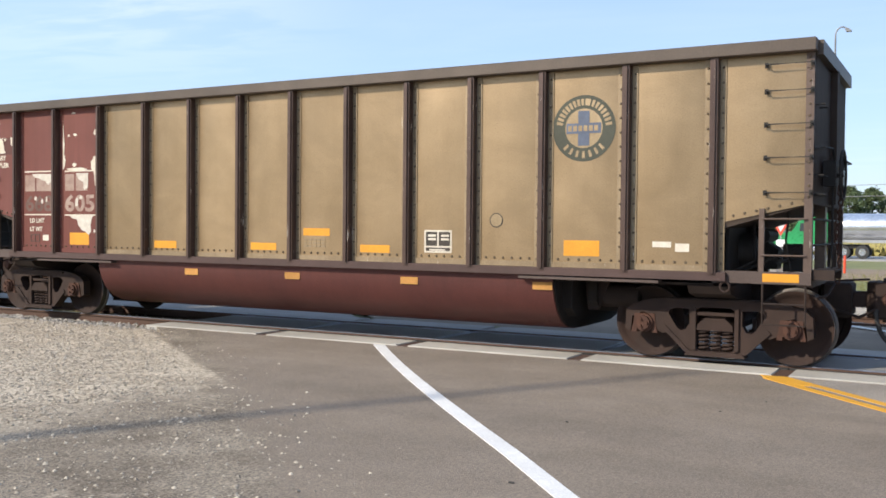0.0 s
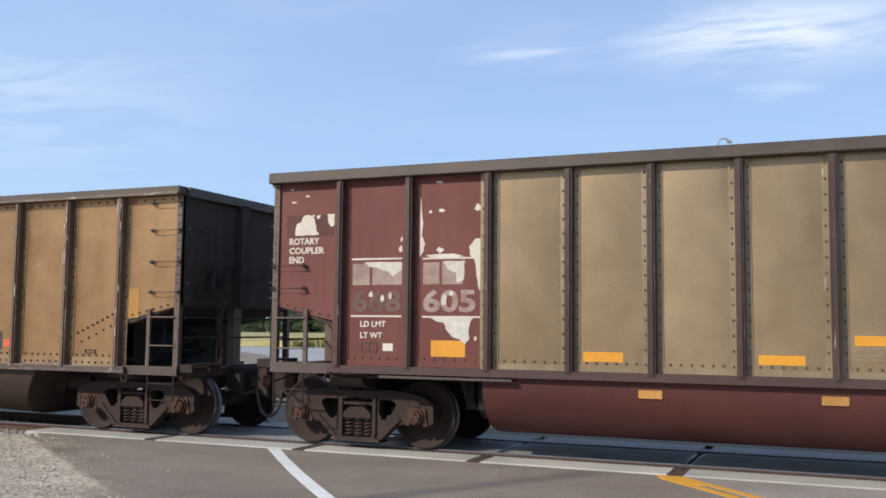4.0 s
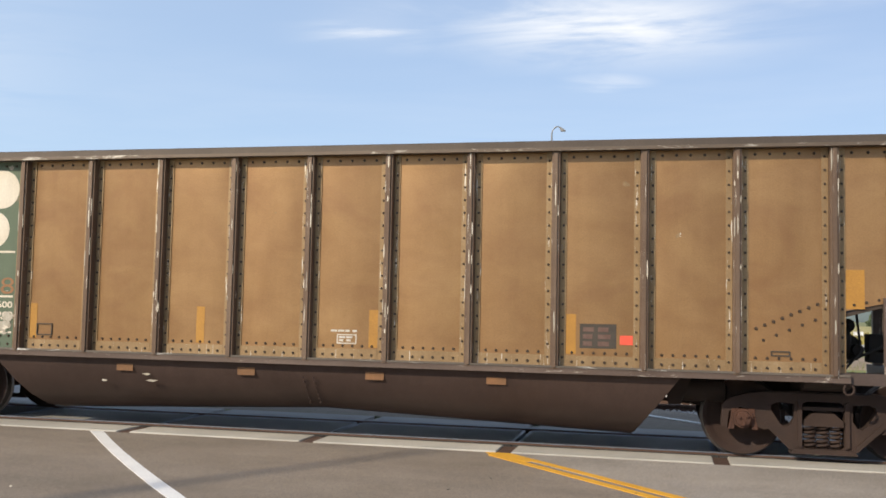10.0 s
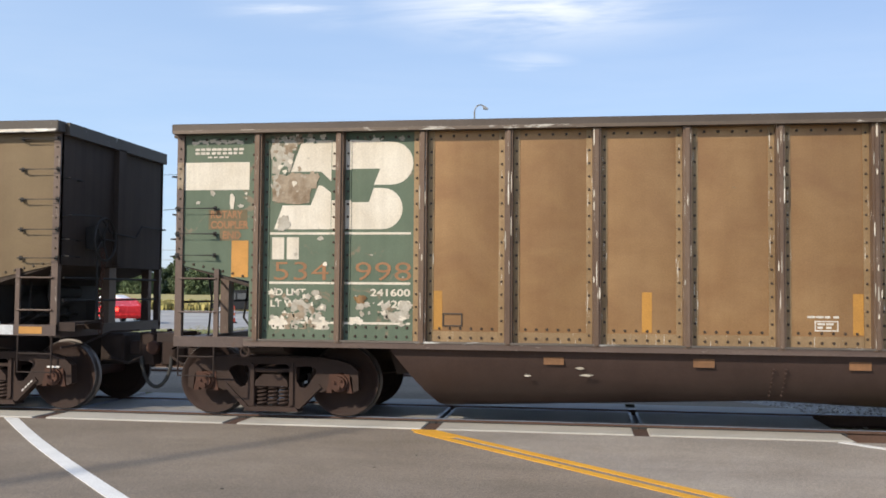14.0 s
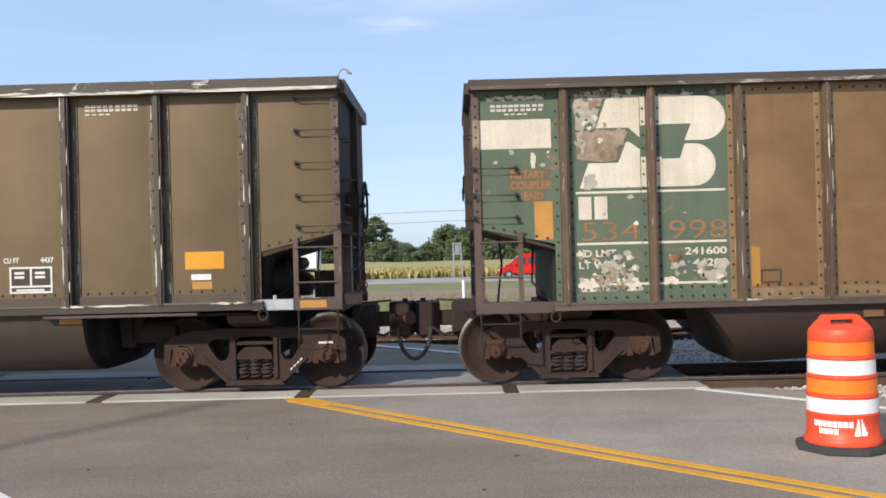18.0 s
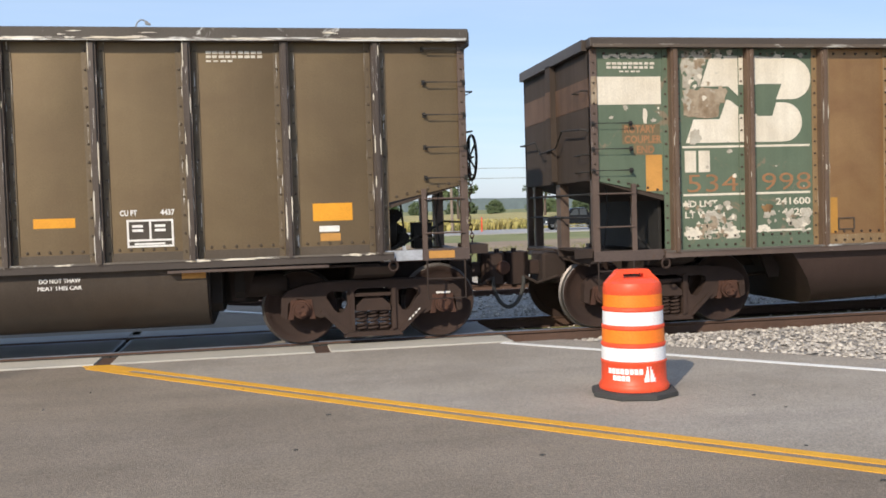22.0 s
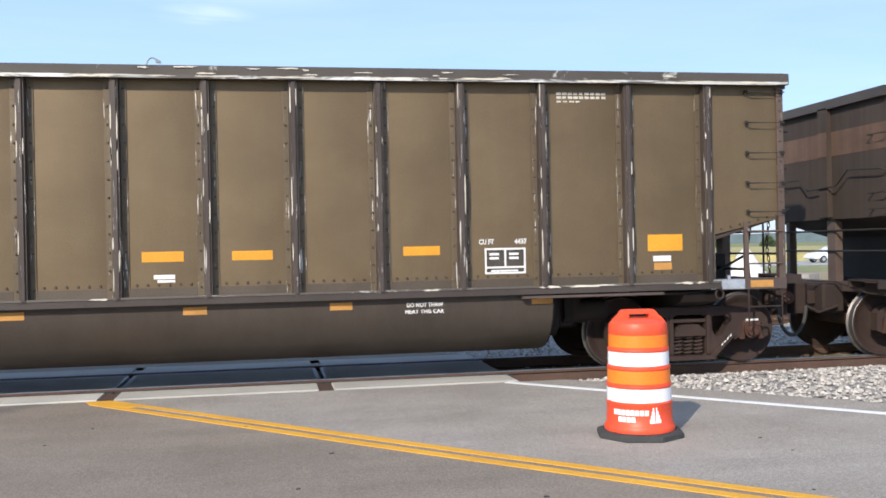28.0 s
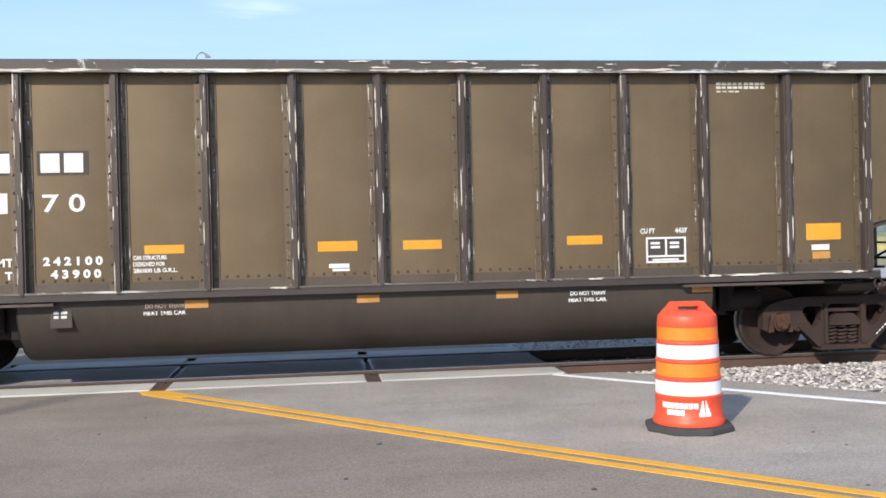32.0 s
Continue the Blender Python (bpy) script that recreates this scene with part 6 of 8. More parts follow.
def mark_car_b():
    c = CAR_B
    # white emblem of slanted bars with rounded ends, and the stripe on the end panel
    plate("emblem_bar", rect(-7.27, -6.4, 2.92, 3.27), M_WHITE_PAINT, c, label="chalky white painted stripe")
    def cap(x, z, r, n=12):
        return [(x + r * math.cos(-math.pi / 2 + math.pi * i / n), z + r * math.sin(-math.pi / 2 + math.pi * i / n)) for i in range(n + 1)]
    upper = [(-5.86, 3.14), (-5.73, 3.5), (-5.6, 3.53), (-5.33, 3.53), (-5.33, 3.01), (-5.47, 3.14)]
    plate("emblem_bar", upper, M_WHITE_PAINT, c)
    plate("emblem_bar", [(-5.08, 3.53), (-5.08, 3.17), (-4.72, 3.17), (-4.80, 2.97)] + cap(-4.57, 3.235, 0.265)[0:13], M_WHITE_PAINT, c)
    plate("emblem_bar", [(-6.07, 2.42), (-5.96, 2.72), (-5.6, 2.72), (-5.5, 2.97), (-5.45, 2.96), (-5.33, 2.87), (-5.33, 2.42)], M_WHITE_PAINT, c)
    plate("emblem_bar", [(-5.08, 2.42), (-5.08, 2.755), (-4.86, 2.755), (-4.80, 2.93)] + cap(-4.69, 2.675, 0.255)[::-1], M_WHITE_PAINT, c)
    for z in (2.355, 1.74, 1.25):
        plate("painted_line", rect(-6.12, -5.33, z, z + 0.028), M_WHITE_PAINT, c)
        plate("painted_line", rect(-5.08, -4.33, z, z + 0.028), M_WHITE_PAINT, c)
    # the owner's initials as two blocks
    for x0 in (-6.09, -5.9):
        plate("worn_block", rect(x0, x0 + 0.155, 2.045, 2.32), M_WHITE_PAINT, c)
    lettering("lettering", "534", -6.06, 1.79, 0.23, M_PEACH, c, width=0.7, bold=-0.002, label="faded orange number")
    lettering("lettering", "998", -5.02, 1.79, 0.23, M_PEACH, c, width=0.7, bold=-0.002, label="faded orange number")
    lettering("lettering", "LD LMT", -6.1, 1.6, 0.08, M_WHITE_PAINT, c, width=0.45, bold=0.003)
    lettering("lettering", "LT WT", -6.1, 1.46, 0.08, M_WHITE_PAINT, c, width=0.4, bold=0.003)
    lettering("lettering", "241600", -4.83, 1.6, 0.085, M_WHITE_PAINT, c, width=0.5, bold=0.003)
    lettering("lettering", "44200", -4.74, 1.46, 0.085, M_WHITE_PAINT, c, width=0.42, bold=0.003)
    for k, (txt, z, w) in enumerate((("ROTARY", 2.565, 0.42), ("COUPLER", 2.435, 0.5), ("END", 2.305, 0.24))):
        lettering("lettering", txt, -6.9 + (0.16 if k == 2 else 0), z, 0.09, M_PEACH, c, width=w, bold=0.004, label="faded orange stencil")
    plate("decal_trace", rect(-6.93, -6.42, 2.42, 2.67), M_OCHRE_TRACE, c, y=-1.5012, thick=0.0008)
    plate("decal_trace", rect(-6.78, -6.52, 2.28, 2.419), M_OCHRE_TRACE, c, y=-1.5012, thick=0.0008)
    bars(c, -7.12, -6.47, 3.37, 3.45, 2, M_BARE, words=9, seed=5)
    bars(c, -6.95, -6.65, 3.325, 3.345, 1, M_BARE, words=4, seed=7)
    for k in range(9):
        torn(c, -7.12 + 0.075 * k, 3.52 + 0.02 * (k % 2), 0.05, 0.022, 7.0 + k, M_WHITE_PAINT, rough=0.9, n=14)
    plate("reflector_plate", rect(-6.62, -6.4, 1.82, 2.28), M_OLD_REFLECTOR, c, label="faded orange reflective plate")
    for x0 in (-4.05, -1.56, 0.8, 3.26):
        plate("reflector_plate", rect(x0, x0 + 0.115, 1.2, 1.67), M_DULL_YELLOW, c, label="upright yellow reflective strip")
    plate("reflector_plate", rect(6.38, 6.58, 1.79, 2.23), M_DULL_YELLOW, c, label="yellow reflective plate")
    for x0 in (-2.71, -0.97, 0.76, 2.3):
        plate("tub_tag", rect(x0, x0 + 0.24, 0.8, 0.9), M_DUSTY_TAG, c, y=-1.475, label="sooty orange reflective tag")
    for x0, x1, z0, z1 in ((-3.93, -3.69, 1.24, 1.4), (5.58, 5.79, 1.24, 1.3)):
        bm = bms()
        w = 0.014
        for q in (rect(x0, x1, z0, z0 + w), rect(x0, x1, z1 - w, z1), rect(x0, x0 + w, z0 + w, z1 - w), rect(x1 - w, x1, z0 + w, z1 - w)):
            prism(bm, q, -1.515, -1.5)
        part("card_holder", bm, M_DARK_TEXT, c)
    plate("placard", rect(3.42, 3.85, 1.27, 1.56), M_DARK_TEXT, c)
    bars(c, 3.46, 3.81, 1.3, 1.52, 3, M_GHOST, words=2, seed=9, y=-1.5034)
    plate("placard", rect(3.89, 4.04, 1.32, 1.43), M_PRINT, c, label="small red placard")
    bm = bms()
    for q in (rect(0.38, 0.64, 1.24, 1.254), rect(0.38, 0.64, 1.346, 1.36), rect(0.38, 0.394, 1.254, 1.346), rect(0.626, 0.64, 1.254, 1.346)):
        prism(bm, q, -1.5034, -1.5)
    part("stencil_frame", bm, M_BARE, c)
    bars(c, 0.41, 0.6, 1.27, 1.335, 2, M_BARE, words=2, seed=2)
    bars(c, 0.3, 0.68, 1.39, 1.415, 1, M_BARE, words=4, seed=2)
    # white paint that runs over the flanges of the stake between the panels
    for x0, x1 in ((-5.33, -5.27), (-5.155, -5.08)):
        for z0, z1 in ((3.16, 3.53), (2.42, 2.78), (2.355, 2.383), (1.74, 1.768), (1.25, 1.278)):
            plate("painted_line", rect(x0, x1, z0, z1), M_WHITE_PAINT, c, y=-1.5122, thick=0.001)
    # slanting row of bolts that hold the slope sheet
    for k in range(9):
        bm = bms()
        rivet(bm, 5.42 + 0.095 * k, -1.5, 1.55 + 0.041 * k, 0.022, 0.018)
        part("bolt_head", bm, [M_RIVET, M_RIVET], c)
    for k in range(5):
        bm = bms()
        rivet(bm, 5.5 + 0.14 * k, -1.5, 1.42 + 0.06 * k, 0.02, 0.016)
        part("bolt_head", bm, [M_RIVET, M_RIVET], c)
    # the stripe goes on round the end, rusted
    bm = bms()
    for y0, y1, d in ((-1.47, -0.112, 0.0), (0.112, 1.47, 0.0), (-0.108, 0.108, 0.08)):
        box(bm, -7.354 - d, -7.35, y0, y1, 2.9, 3.26)
    part("rusted_stripe", bm, M_RUST_BAND, c)
    # large peeled fields over the emblem, the stripe's rusted start on the corner
    peel(c, [(-6.11, 3.55), (-5.98, 3.57), (-5.76, 3.55), (-5.82, 3.35), (-5.87, 3.14), (-6.0, 3.09), (-6.1, 3.13)], M_GREYED, y=-1.5045)
    peel(c, [(-6.1, 3.1), (-5.95, 3.06), (-5.75, 3.12), (-5.6, 3.1), (-5.55, 3.02), (-5.6, 2.92), (-5.62, 2.75), (-5.8, 2.73), (-6.0, 2.75), (-6.1, 2.78)], M_TORN, y=-1.5046)
    plate("painted_line", rect(-7.34, -7.262, 2.93, 3.27), M_TORN, c, y=-1.5305, label="rust-stained start of the white stripe")
    # torn paint on the green panels
    rng = random.Random(21)
    for i in range(90):
        x = rng.choice((rng.uniform(-6.1, -5.35), rng.uniform(-6.1, -5.35), rng.uniform(-5.05, -4.35), rng.uniform(-7.2, -6.4)))
        z = rng.choice((rng.uniform(1.2, 1.55), rng.uniform(1.2, 1.7), rng.uniform(3.5, 3.6), rng.uniform(1.2, 3.6)))
        if x < -6.3:
            if rng.random() < 0.6:
                continue
            z = rng.uniform(2.7, 2.95)
        s = rng.uniform(0.01, 0.045) * (1.5 if z < 1.5 else 0.8)
        torn(c, x, z, s * rng.uniform(0.7, 1.8), s, i * 0.71 + 40, M_WHITE_PAINT if rng.random() < 0.35 else M_GREYED, y=-1.5052, rough=0.7)
    for x, z, rx, rz, s, m in ((-5.82, 2.98, 0.19, 0.15, 61, M_TORN), (-6.0, 3.36, 0.11, 0.2, 62, M_GREYED), (-5.58, 3.04, 0.07, 0.1, 63, M_TORN), (-6.02, 2.98, 0.07, 0.13, 64, M_GREYED), (-5.86, 3.44, 0.09, 0.07, 73, M_TORN), (-5.72, 3.06, 0.06, 0.05, 74, M_GREYED), (-5.95, 3.15, 0.05, 0.07, 75, M_GREEN), (-5.9, 1.31, 0.11, 0.07, 65, M_TORN), (-5.5, 1.34, 0.07, 0.06, 66, M_GREYED), (-5.72, 1.38, 0.07, 0.1, 67, M_TORN),
                               (-5.95, 2.5, 0.08, 0.1, 68, M_GREYED), (-4.5, 1.36, 0.13, 0.05, 69, M_GREYED), (-6.62, 2.78, 0.03, 0.1, 70, M_WHITE_PAINT), (-4.95, 1.55, 0.08, 0.05, 71, M_OCHRE), (-6.0, 1.25, 0.12, 0.08, 72, M_WHITE_PAINT)):
        torn(c, x, z, rx, rz, s * 0.9, m, y=-1.5078, rough=0.6)
    rng = random.Random(64)
    for i in range(120):
        k = rng.random()
        if k < 0.5:
            x, z = rng.uniform(-6.1, -5.36), 1.2 + 0.45 * rng.random() ** 1.6
        elif k < 0.75:
            x, z = rng.uniform(-6.1, -5.75), rng.uniform(2.85, 3.56)
        elif k < 0.88:
            x, z = rng.uniform(-6.1, -5.36), rng.uniform(3.5, 3.58)
        else:
            x, z = rng.uniform(-5.05, -4.35), rng.uniform(1.2, 1.5)
        s = rng.uniform(0.008, 0.035)
        torn(c, x, z, s * rng.uniform(0.6, 1.6), s, i * 0.37 + 90, rng.choice((M_TORN, M_GREYED, M_WHITE_PAINT, M_GREEN)), y=-1.509, rough=0.8, n=14)
    for x, z, s in ((3.95, 3.22, 0.05), (4.55, 2.62, 0.04), (2.1, 3.05, 0.03), (-0.5, 2.9, 0.02)):
        torn(c, x, z, s * 0.8, s * 0.6, s * 100, M_FLANGE_B, rough=0.9)
    rng = random.Random(53)
    for i in range(70):
        x = rng.choice(STAKES_B[2:]) + rng.choice((-0.034, 0.034, 0.0))
        torn(c, x, 1.3 + 2.25 * rng.random() ** 0.6, rng.uniform(0.004, 0.009), rng.uniform(0.03, 0.14), i * 0.47 + 3, M_WHITE_PAINT if rng.random() < 0.5 else M_GREYED, y=YP - 0.0005, rough=0.4, n=14)
    # chalk scrawl and pale marks on the tub
    for x, z, rx, rz, s in ((-2.28, 0.76, 0.05, 0.015, 81), (-2.2, 0.68, 0.07, 0.012, 82), (-2.9, 0.66, 0.04, 0.012, 83)):
        torn(c, x, z, rx, rz, s, M_GREYED, y=-1.445)


def mark_car_c():
    c = CAR_C
    for x0, x1, z0, z1 in ((5.44, 5.91, 1.57, 1.78), (2.3, 2.75, 1.58, 1.69), (0.27, 0.74, 1.57, 1.68), (-0.75, -0.28, 1.57, 1.69), (-2.75, -2.3, 1.59, 1.69)):
        plate("reflector_plate", rect(x0, x1, z0, z1), M_REFLECTOR, c, label="bright yellow reflective plate")
    plate("placard", rect(5.51, 5.75, 1.44, 1.51), M_CRISP, c)
    plate("placard", rect(5.52, 5.76, 1.33, 1.42), M_OLD_REFLECTOR, c)
    bars(c, 5.42, 5.93, 1.19, 1.24, 1, M_PEACH, words=6, seed=4)
    data_box(c, 3.31, 3.83, 1.33, 1.65, M_CRISP)
    lettering("lettering", "CU FT", 3.24, 1.7, 0.06, M_CRISP, c, width=0.19, bold=0.003)
    lettering("lettering", "4437", 3.69, 1.7, 0.06, M_CRISP, c, width=0.16, bold=0.003)
    plate("placard", rect(-0.62, -0.38, 1.37, 1.42), M_CRISP, c)
    plate("placard", rect(-0.58, -0.38, 1.33, 1.36), M_CRISP, c)
    bars(c, 4.27, 4.93, 3.5, 3.58, 2, M_BARE, words=9, seed=6)
    bars(c, 4.27, 4.6, 3.455, 3.475, 1, M_BARE, words=4, seed=7)
    for x in (2.31, -2.78):
        lettering("lettering", "DO NOT THAW", x + 0.02, 0.955, 0.05, M_FADED if x < 0 else M_CRISP, c, y=-1.4965, width=0.45, bold=0.002)
        lettering("lettering", "HEAT THIS CAR", x, 0.875, 0.05, M_CRISP, c, y=-1.4885, width=0.48, bold=0.002)
    for x0 in (1.4, -0.3, -2.31, 3.9):
        plate("tub_tag", rect(x0, x0 + 0.27, 0.945, 1.035), M_OLD_REFLECTOR, c, y=-1.498, label="dusty tan reflective tag")
    # owner's mark: white letters on a dark field, kept as blocks
    plate("dark_field", rect(-3.92, -3.35, 2.52, 2.8), M_DARK_TEXT, c, y=-1.502, thick=0.002)
    for x0 in (-3.88, -3.62):
        plate("worn_block", rect(x0, x0 + 0.21, 2.55, 2.77), M_CRISP, c, y=-1.505, thick=0.002)
    plate("dark_field", rect(-4.95, -4.16, 2.52, 2.8), M_DARK_TEXT, c, y=-1.502, thick=0.002)
    for x0 in (-4.9, -4.64, -4.38):
        plate("worn_block", rect(x0, x0 + 0.2, 2.55, 2.77), M_CRISP, c, y=-1.505, thick=0.002)
    lettering("lettering", "7 0", -3.87, 2.1, 0.2, M_CRISP, c, width=0.47, bold=0.004)
    lettering("lettering", "1", -4.35, 2.09, 0.23, M_CRISP, c, width=0.1, bold=0.005)
    lettering("lettering", "2 4 2 1 0 0", -3.88, 1.485, 0.09, M_CRISP, c, width=0.66, bold=0.006)
    lettering("lettering", "4 3 9 0 0", -3.8, 1.335, 0.09, M_CRISP, c, width=0.56, bold=0.006)
    lettering("lettering", "MT", -4.4, 1.48, 0.09, M_CRISP, c, width=0.2, bold=0.004)
    lettering("lettering", "T", -4.3, 1.33, 0.09, M_CRISP, c, width=0.09, bold=0.004)
    for k, (txt, w) in enumerate((("CAR STRUCTURE", 0.38), ("DESIGNED FOR", 0.36), ("286000 LB G.R.L.", 0.5))):
        lettering("lettering", txt, -2.88, 1.525 - 0.075 * k, 0.045, M_CRISP, c, width=w, bold=0.002)
    plate("dark_field", rect(-3.82, -3.58, 0.76, 0.97), M_DARK_TEXT, c, y=-1.49, thick=0.004)
    bars(c, -3.78, -3.62, 0.87, 0.95, 2, M_CRISP, y=-1.496, words=2, seed=8)
    # scuffed paint along the chord and the sill
    rng = random.Random(52)
    for i in range(60):
        x = rng.uniform(-7.2, 7.2)
        low = rng.random() < 0.75
        z = 3.69 + rng.uniform(0, 0.02) if low else rng.uniform(3.7, 3.82)
        rx = rng.uniform(0.05, 0.3) * (1 if low else 0.4)
        torn(c, x, z, rx, rng.uniform(0.005, 0.012), i * 0.63 + 7, M_WHITE_PAINT if rng.random() < 0.6 else M_BARE, y=YP - 0.0345, rough=0.9, n=30)
    for x, rx in ((4.6, 0.3), (4.1, 0.12), (5.9, 0.1), (2.6, 0.08), (-1.2, 0.1), (6.1, 0.06)):
        torn(c, x, 1.158, rx, 0.012, x * 3.1, M_WHITE_PAINT, y=-1.6123, rough=0.9)
    # white scars down the edges of the stakes
    for i in range(85):
        x = rng.choice(STAKES_A) + rng.choice((-0.034, -0.034, 0.034))
        torn(c, x, 1.3 + 2.3 * rng.random() ** 0.8, rng.uniform(0.004, 0.008), rng.uniform(0.03, 0.2), i * 0.47 + 3, M_WHITE_PAINT if rng.random() < 0.7 else M_BARE, y=YP - 0.0005, rough=0.4, n=14)
    # bright worn steel on the platform's step and an old tag on the end sill
    plate("polished_step", rect(6.27, 6.74, 1.06, 1.185), M_STEP, c, y=-1.5455, thick=0.004, label="brightly polished steel step plate")
    plate("bolt_head", rect(6.5, 6.54, 1.187, 1.235), M_STEP, c, y=-1.52, thick=0.03)
    plate("reflector_plate", rect(6.82, 7.14, 1.075, 1.165), M_OLD_REFLECTOR, c, y=-1.547)


def mark_bogies():
    # white stencil on a side frame's arm, and a pale bar over a bearing
    for k in range(4):
        plate("stencil_bar", [(6.61 + 0.04 * k, 0.295 + 0.038 * k), (6.622 + 0.04 * k, 0.284 + 0.038 * k), (6.645 + 0.04 * k, 0.312 + 0.038 * k), (6.633 + 0.04 * k, 0.323 + 0.038 * k)], M_CRISP, CAR_C, y=-1.1155, thick=0.002)
    plate("stencil_bar", rect(6.97, 7.15, 0.605, 0.63), M_CRISP, CAR_C, y=-1.12, thick=0.003)


mark_bogies()
mark_car_a()
mark_car_b()
mark_car_c()


# ---------------------------------------------------------------- traffic drums
def curved_patch(bm, r0, r1, a0, a1, z0, z1, n=6, t=0.004):
    """A thin patch on a tapering drum: radius r0 at z0 to r1 at z1, from angle a0 to a1."""
    cols = []
    for i in range(n + 1):
        a = a0 + (a1 - a0) * i / n
        c, s = math.cos(a), math.sin(a)
        cols.append([bm.verts.new((c * (r + d), s * (r + d), z)) for r, z in ((r0, z0), (r1, z1)) for d in (0, t)])
    for p, q in zip(cols, cols[1:]):
        bm.faces.new((p[1], q[1], q[3], p[3]))
        bm.faces.new((p[0], p[2], q[2], q[0]))
        bm.faces.new((p[2], p[3], q[3], q[2]))
        bm.faces.new((p[0], q[0], q[1], p[1]))
    for p in (cols[0], cols[-1]):
        bm.faces.new((p[0], p[1], p[3], p[2]))


def traffic_drum(at, rz=0.0, fine=True):
    th = thing("traffic_drum", "orange and white striped plastic traffic drum on rubber base" if fine else "orange and white striped traffic drum on far asphalt", "traffic barrel", pose(*at, 0, 0, rz), "traffic drums")
    n = 40 if fine else 14
    # stepped body: each band sits in a shallow recess between ribs
    prof = [(0.29, 0.055), (0.318, 0.062), (0.322, 0.09), (0.31, 0.115), (0.297, 0.13), (0.294, 0.29), (0.3, 0.30), (0.3, 0.315), (0.291, 0.32), (0.289, 0.445),
            (0.296, 0.452), (0.294, 0.472), (0.283, 0.478), (0.281, 0.598), (0.288, 0.606), (0.286, 0.626), (0.275, 0.632), (0.273, 0.757), (0.28, 0.765), (0.277, 0.785),
            (0.268, 0.792), (0.266, 0.905), (0.27, 0.915), (0.262, 0.985), (0.255, 1.0), (0.19, 1.03), (0.15, 1.04)]
    bm = bms()
    lathe(bm, prof, n)
    part("drum_body", bm, M_ORANGE, th, smooth=True)
    for z0, z1, r0, r1, m in ((0.325, 0.44, 0.2905, 0.2885, M_WHITE_BAND), (0.482, 0.594, 0.2825, 0.2805, M_ORANGE_BAND), (0.636, 0.753, 0.2745, 0.2725, M_WHITE_BAND), (0.796, 0.9, 0.2675, 0.2655, M_ORANGE_BAND)):
        bm = bms()
        lathe(bm, [(r0 - 0.004, z0), (r0 + 0.002, z0), (r1 + 0.002, z1), (r1 - 0.004, z1)], n)
        part("band", bm, m, th, smooth=True)
    # base ring
    bm = bms()
    lathe(bm, [(0.4, 0.0), (0.41, 0.012), (0.405, 0.045), (0.37, 0.058), (0.29, 0.062)], 8, a0=0.2)
    part("base", bm, M_RUBBER, th)
    # handle: a flat upright grip with a slot
    bm = bms()
    for q in ([(-0.26, 0.985), (0.26, 0.985), (0.22, 1.035), (-0.22, 1.035)], [(-0.22, 1.035), (-0.095, 1.035), (-0.095, 1.075), (-0.175, 1.075)], [(0.095, 1.035), (0.22, 1.035), (0.175, 1.075), (0.095, 1.075)],
              [(-0.175, 1.075), (0.175, 1.075), (0.15, 1.108), (0.13, 1.115), (-0.13, 1.115), (-0.15, 1.108)]):
        prism(bm, q, -0.05, 0.05)
    part("handle", bm, M_ORANGE, th)
    if fine:
        th.scale = (0.95, 0.95, 0.985)
        # supplier's print as two rows of bars and a slanted mark beside them
        for z0, z1, m, start in ((0.218, 0.265, 8, -156), (0.16, 0.205, 4, -146)):
            for i in range(m):
                bm = bms()
                a = radians(start + 8.2 * i)
                curved_patch(bm, 0.2958, 0.2952, a, a + 0.118, z0, z1, 2)
                part("print_bar", bm, M_WHITE_BAND, th)
        for k, (z0, z1) in enumerate(((0.15, 0.185), (0.185, 0.22), (0.22, 0.255), (0.255, 0.285))):
            for a0, a1 in ((0.03 * k, 0.17 - 0.012 * k), (0.2, 0.38 - 0.05 * k)):
                bm = bms()
                a = radians(-90)
                curved_patch(bm, 0.2962, 0.2956, a + a0, a + max(a1, a0 + 0.03), z0, z1, 2)
                part("print_mark", bm, M_WHITE_BAND, th)
    return th


traffic_drum((3.16, 7.86, 0.0), -4)
for x, y in ((-12.9, 48.3), (-11.3, 48.5), (-19.0, 48.8), (-21.2, 61.8), (-21.3, 55.4)):
    traffic_drum((x, y, FAR_Z + 0.06), 20, False)


# ---------------------------------------------------------------- poles, lamps, signals, signs beyond the track
def street_lamp(x, y):
    th = thing("street_lamp", "tall grey steel street lamp with a curved arm", "street lamp", pose(x, y, FAR_Z))
    bm = bms()
    rod(bm, (0, 0, 0), (0, 0, 13.5), 0.13, 0.05, n=12)
    part("pole", bm, M_LAMP, th, smooth=True)
    bm = bms()
    pts = [(0.36 * (1 - math.cos(a)), 0, 13.5 + 0.5 * math.sin(a)) for a in [math.pi * 0.72 * i / 9 for i in range(10)]]
    pipe(bm, pts, 0.042, 8)
    part("arm", bm, M_LAMP, th)
    bm = bms()
    x0, z0 = pts[-1][0], pts[-1][2]
    prism(bm, [(x0 - 0.1, z0 + 0.06), (x0 + 0.06, z0 + 0.03), (x0 + 0.28, z0 - 0.12), (x0 + 0.26, z0 - 0.2), (x0 - 0.02, z0 - 0.18)], -0.13, 0.13)
    part("lamp_head", bm, M_LAMP, th)
    bm = bms()
    lathe(bm, [(0.24, 0), (0.24, 0.1), (0.16, 0.5)], 12)
    part("base_cover", bm, M_GALV, th)


street_lamp(-7.0, 60.0)


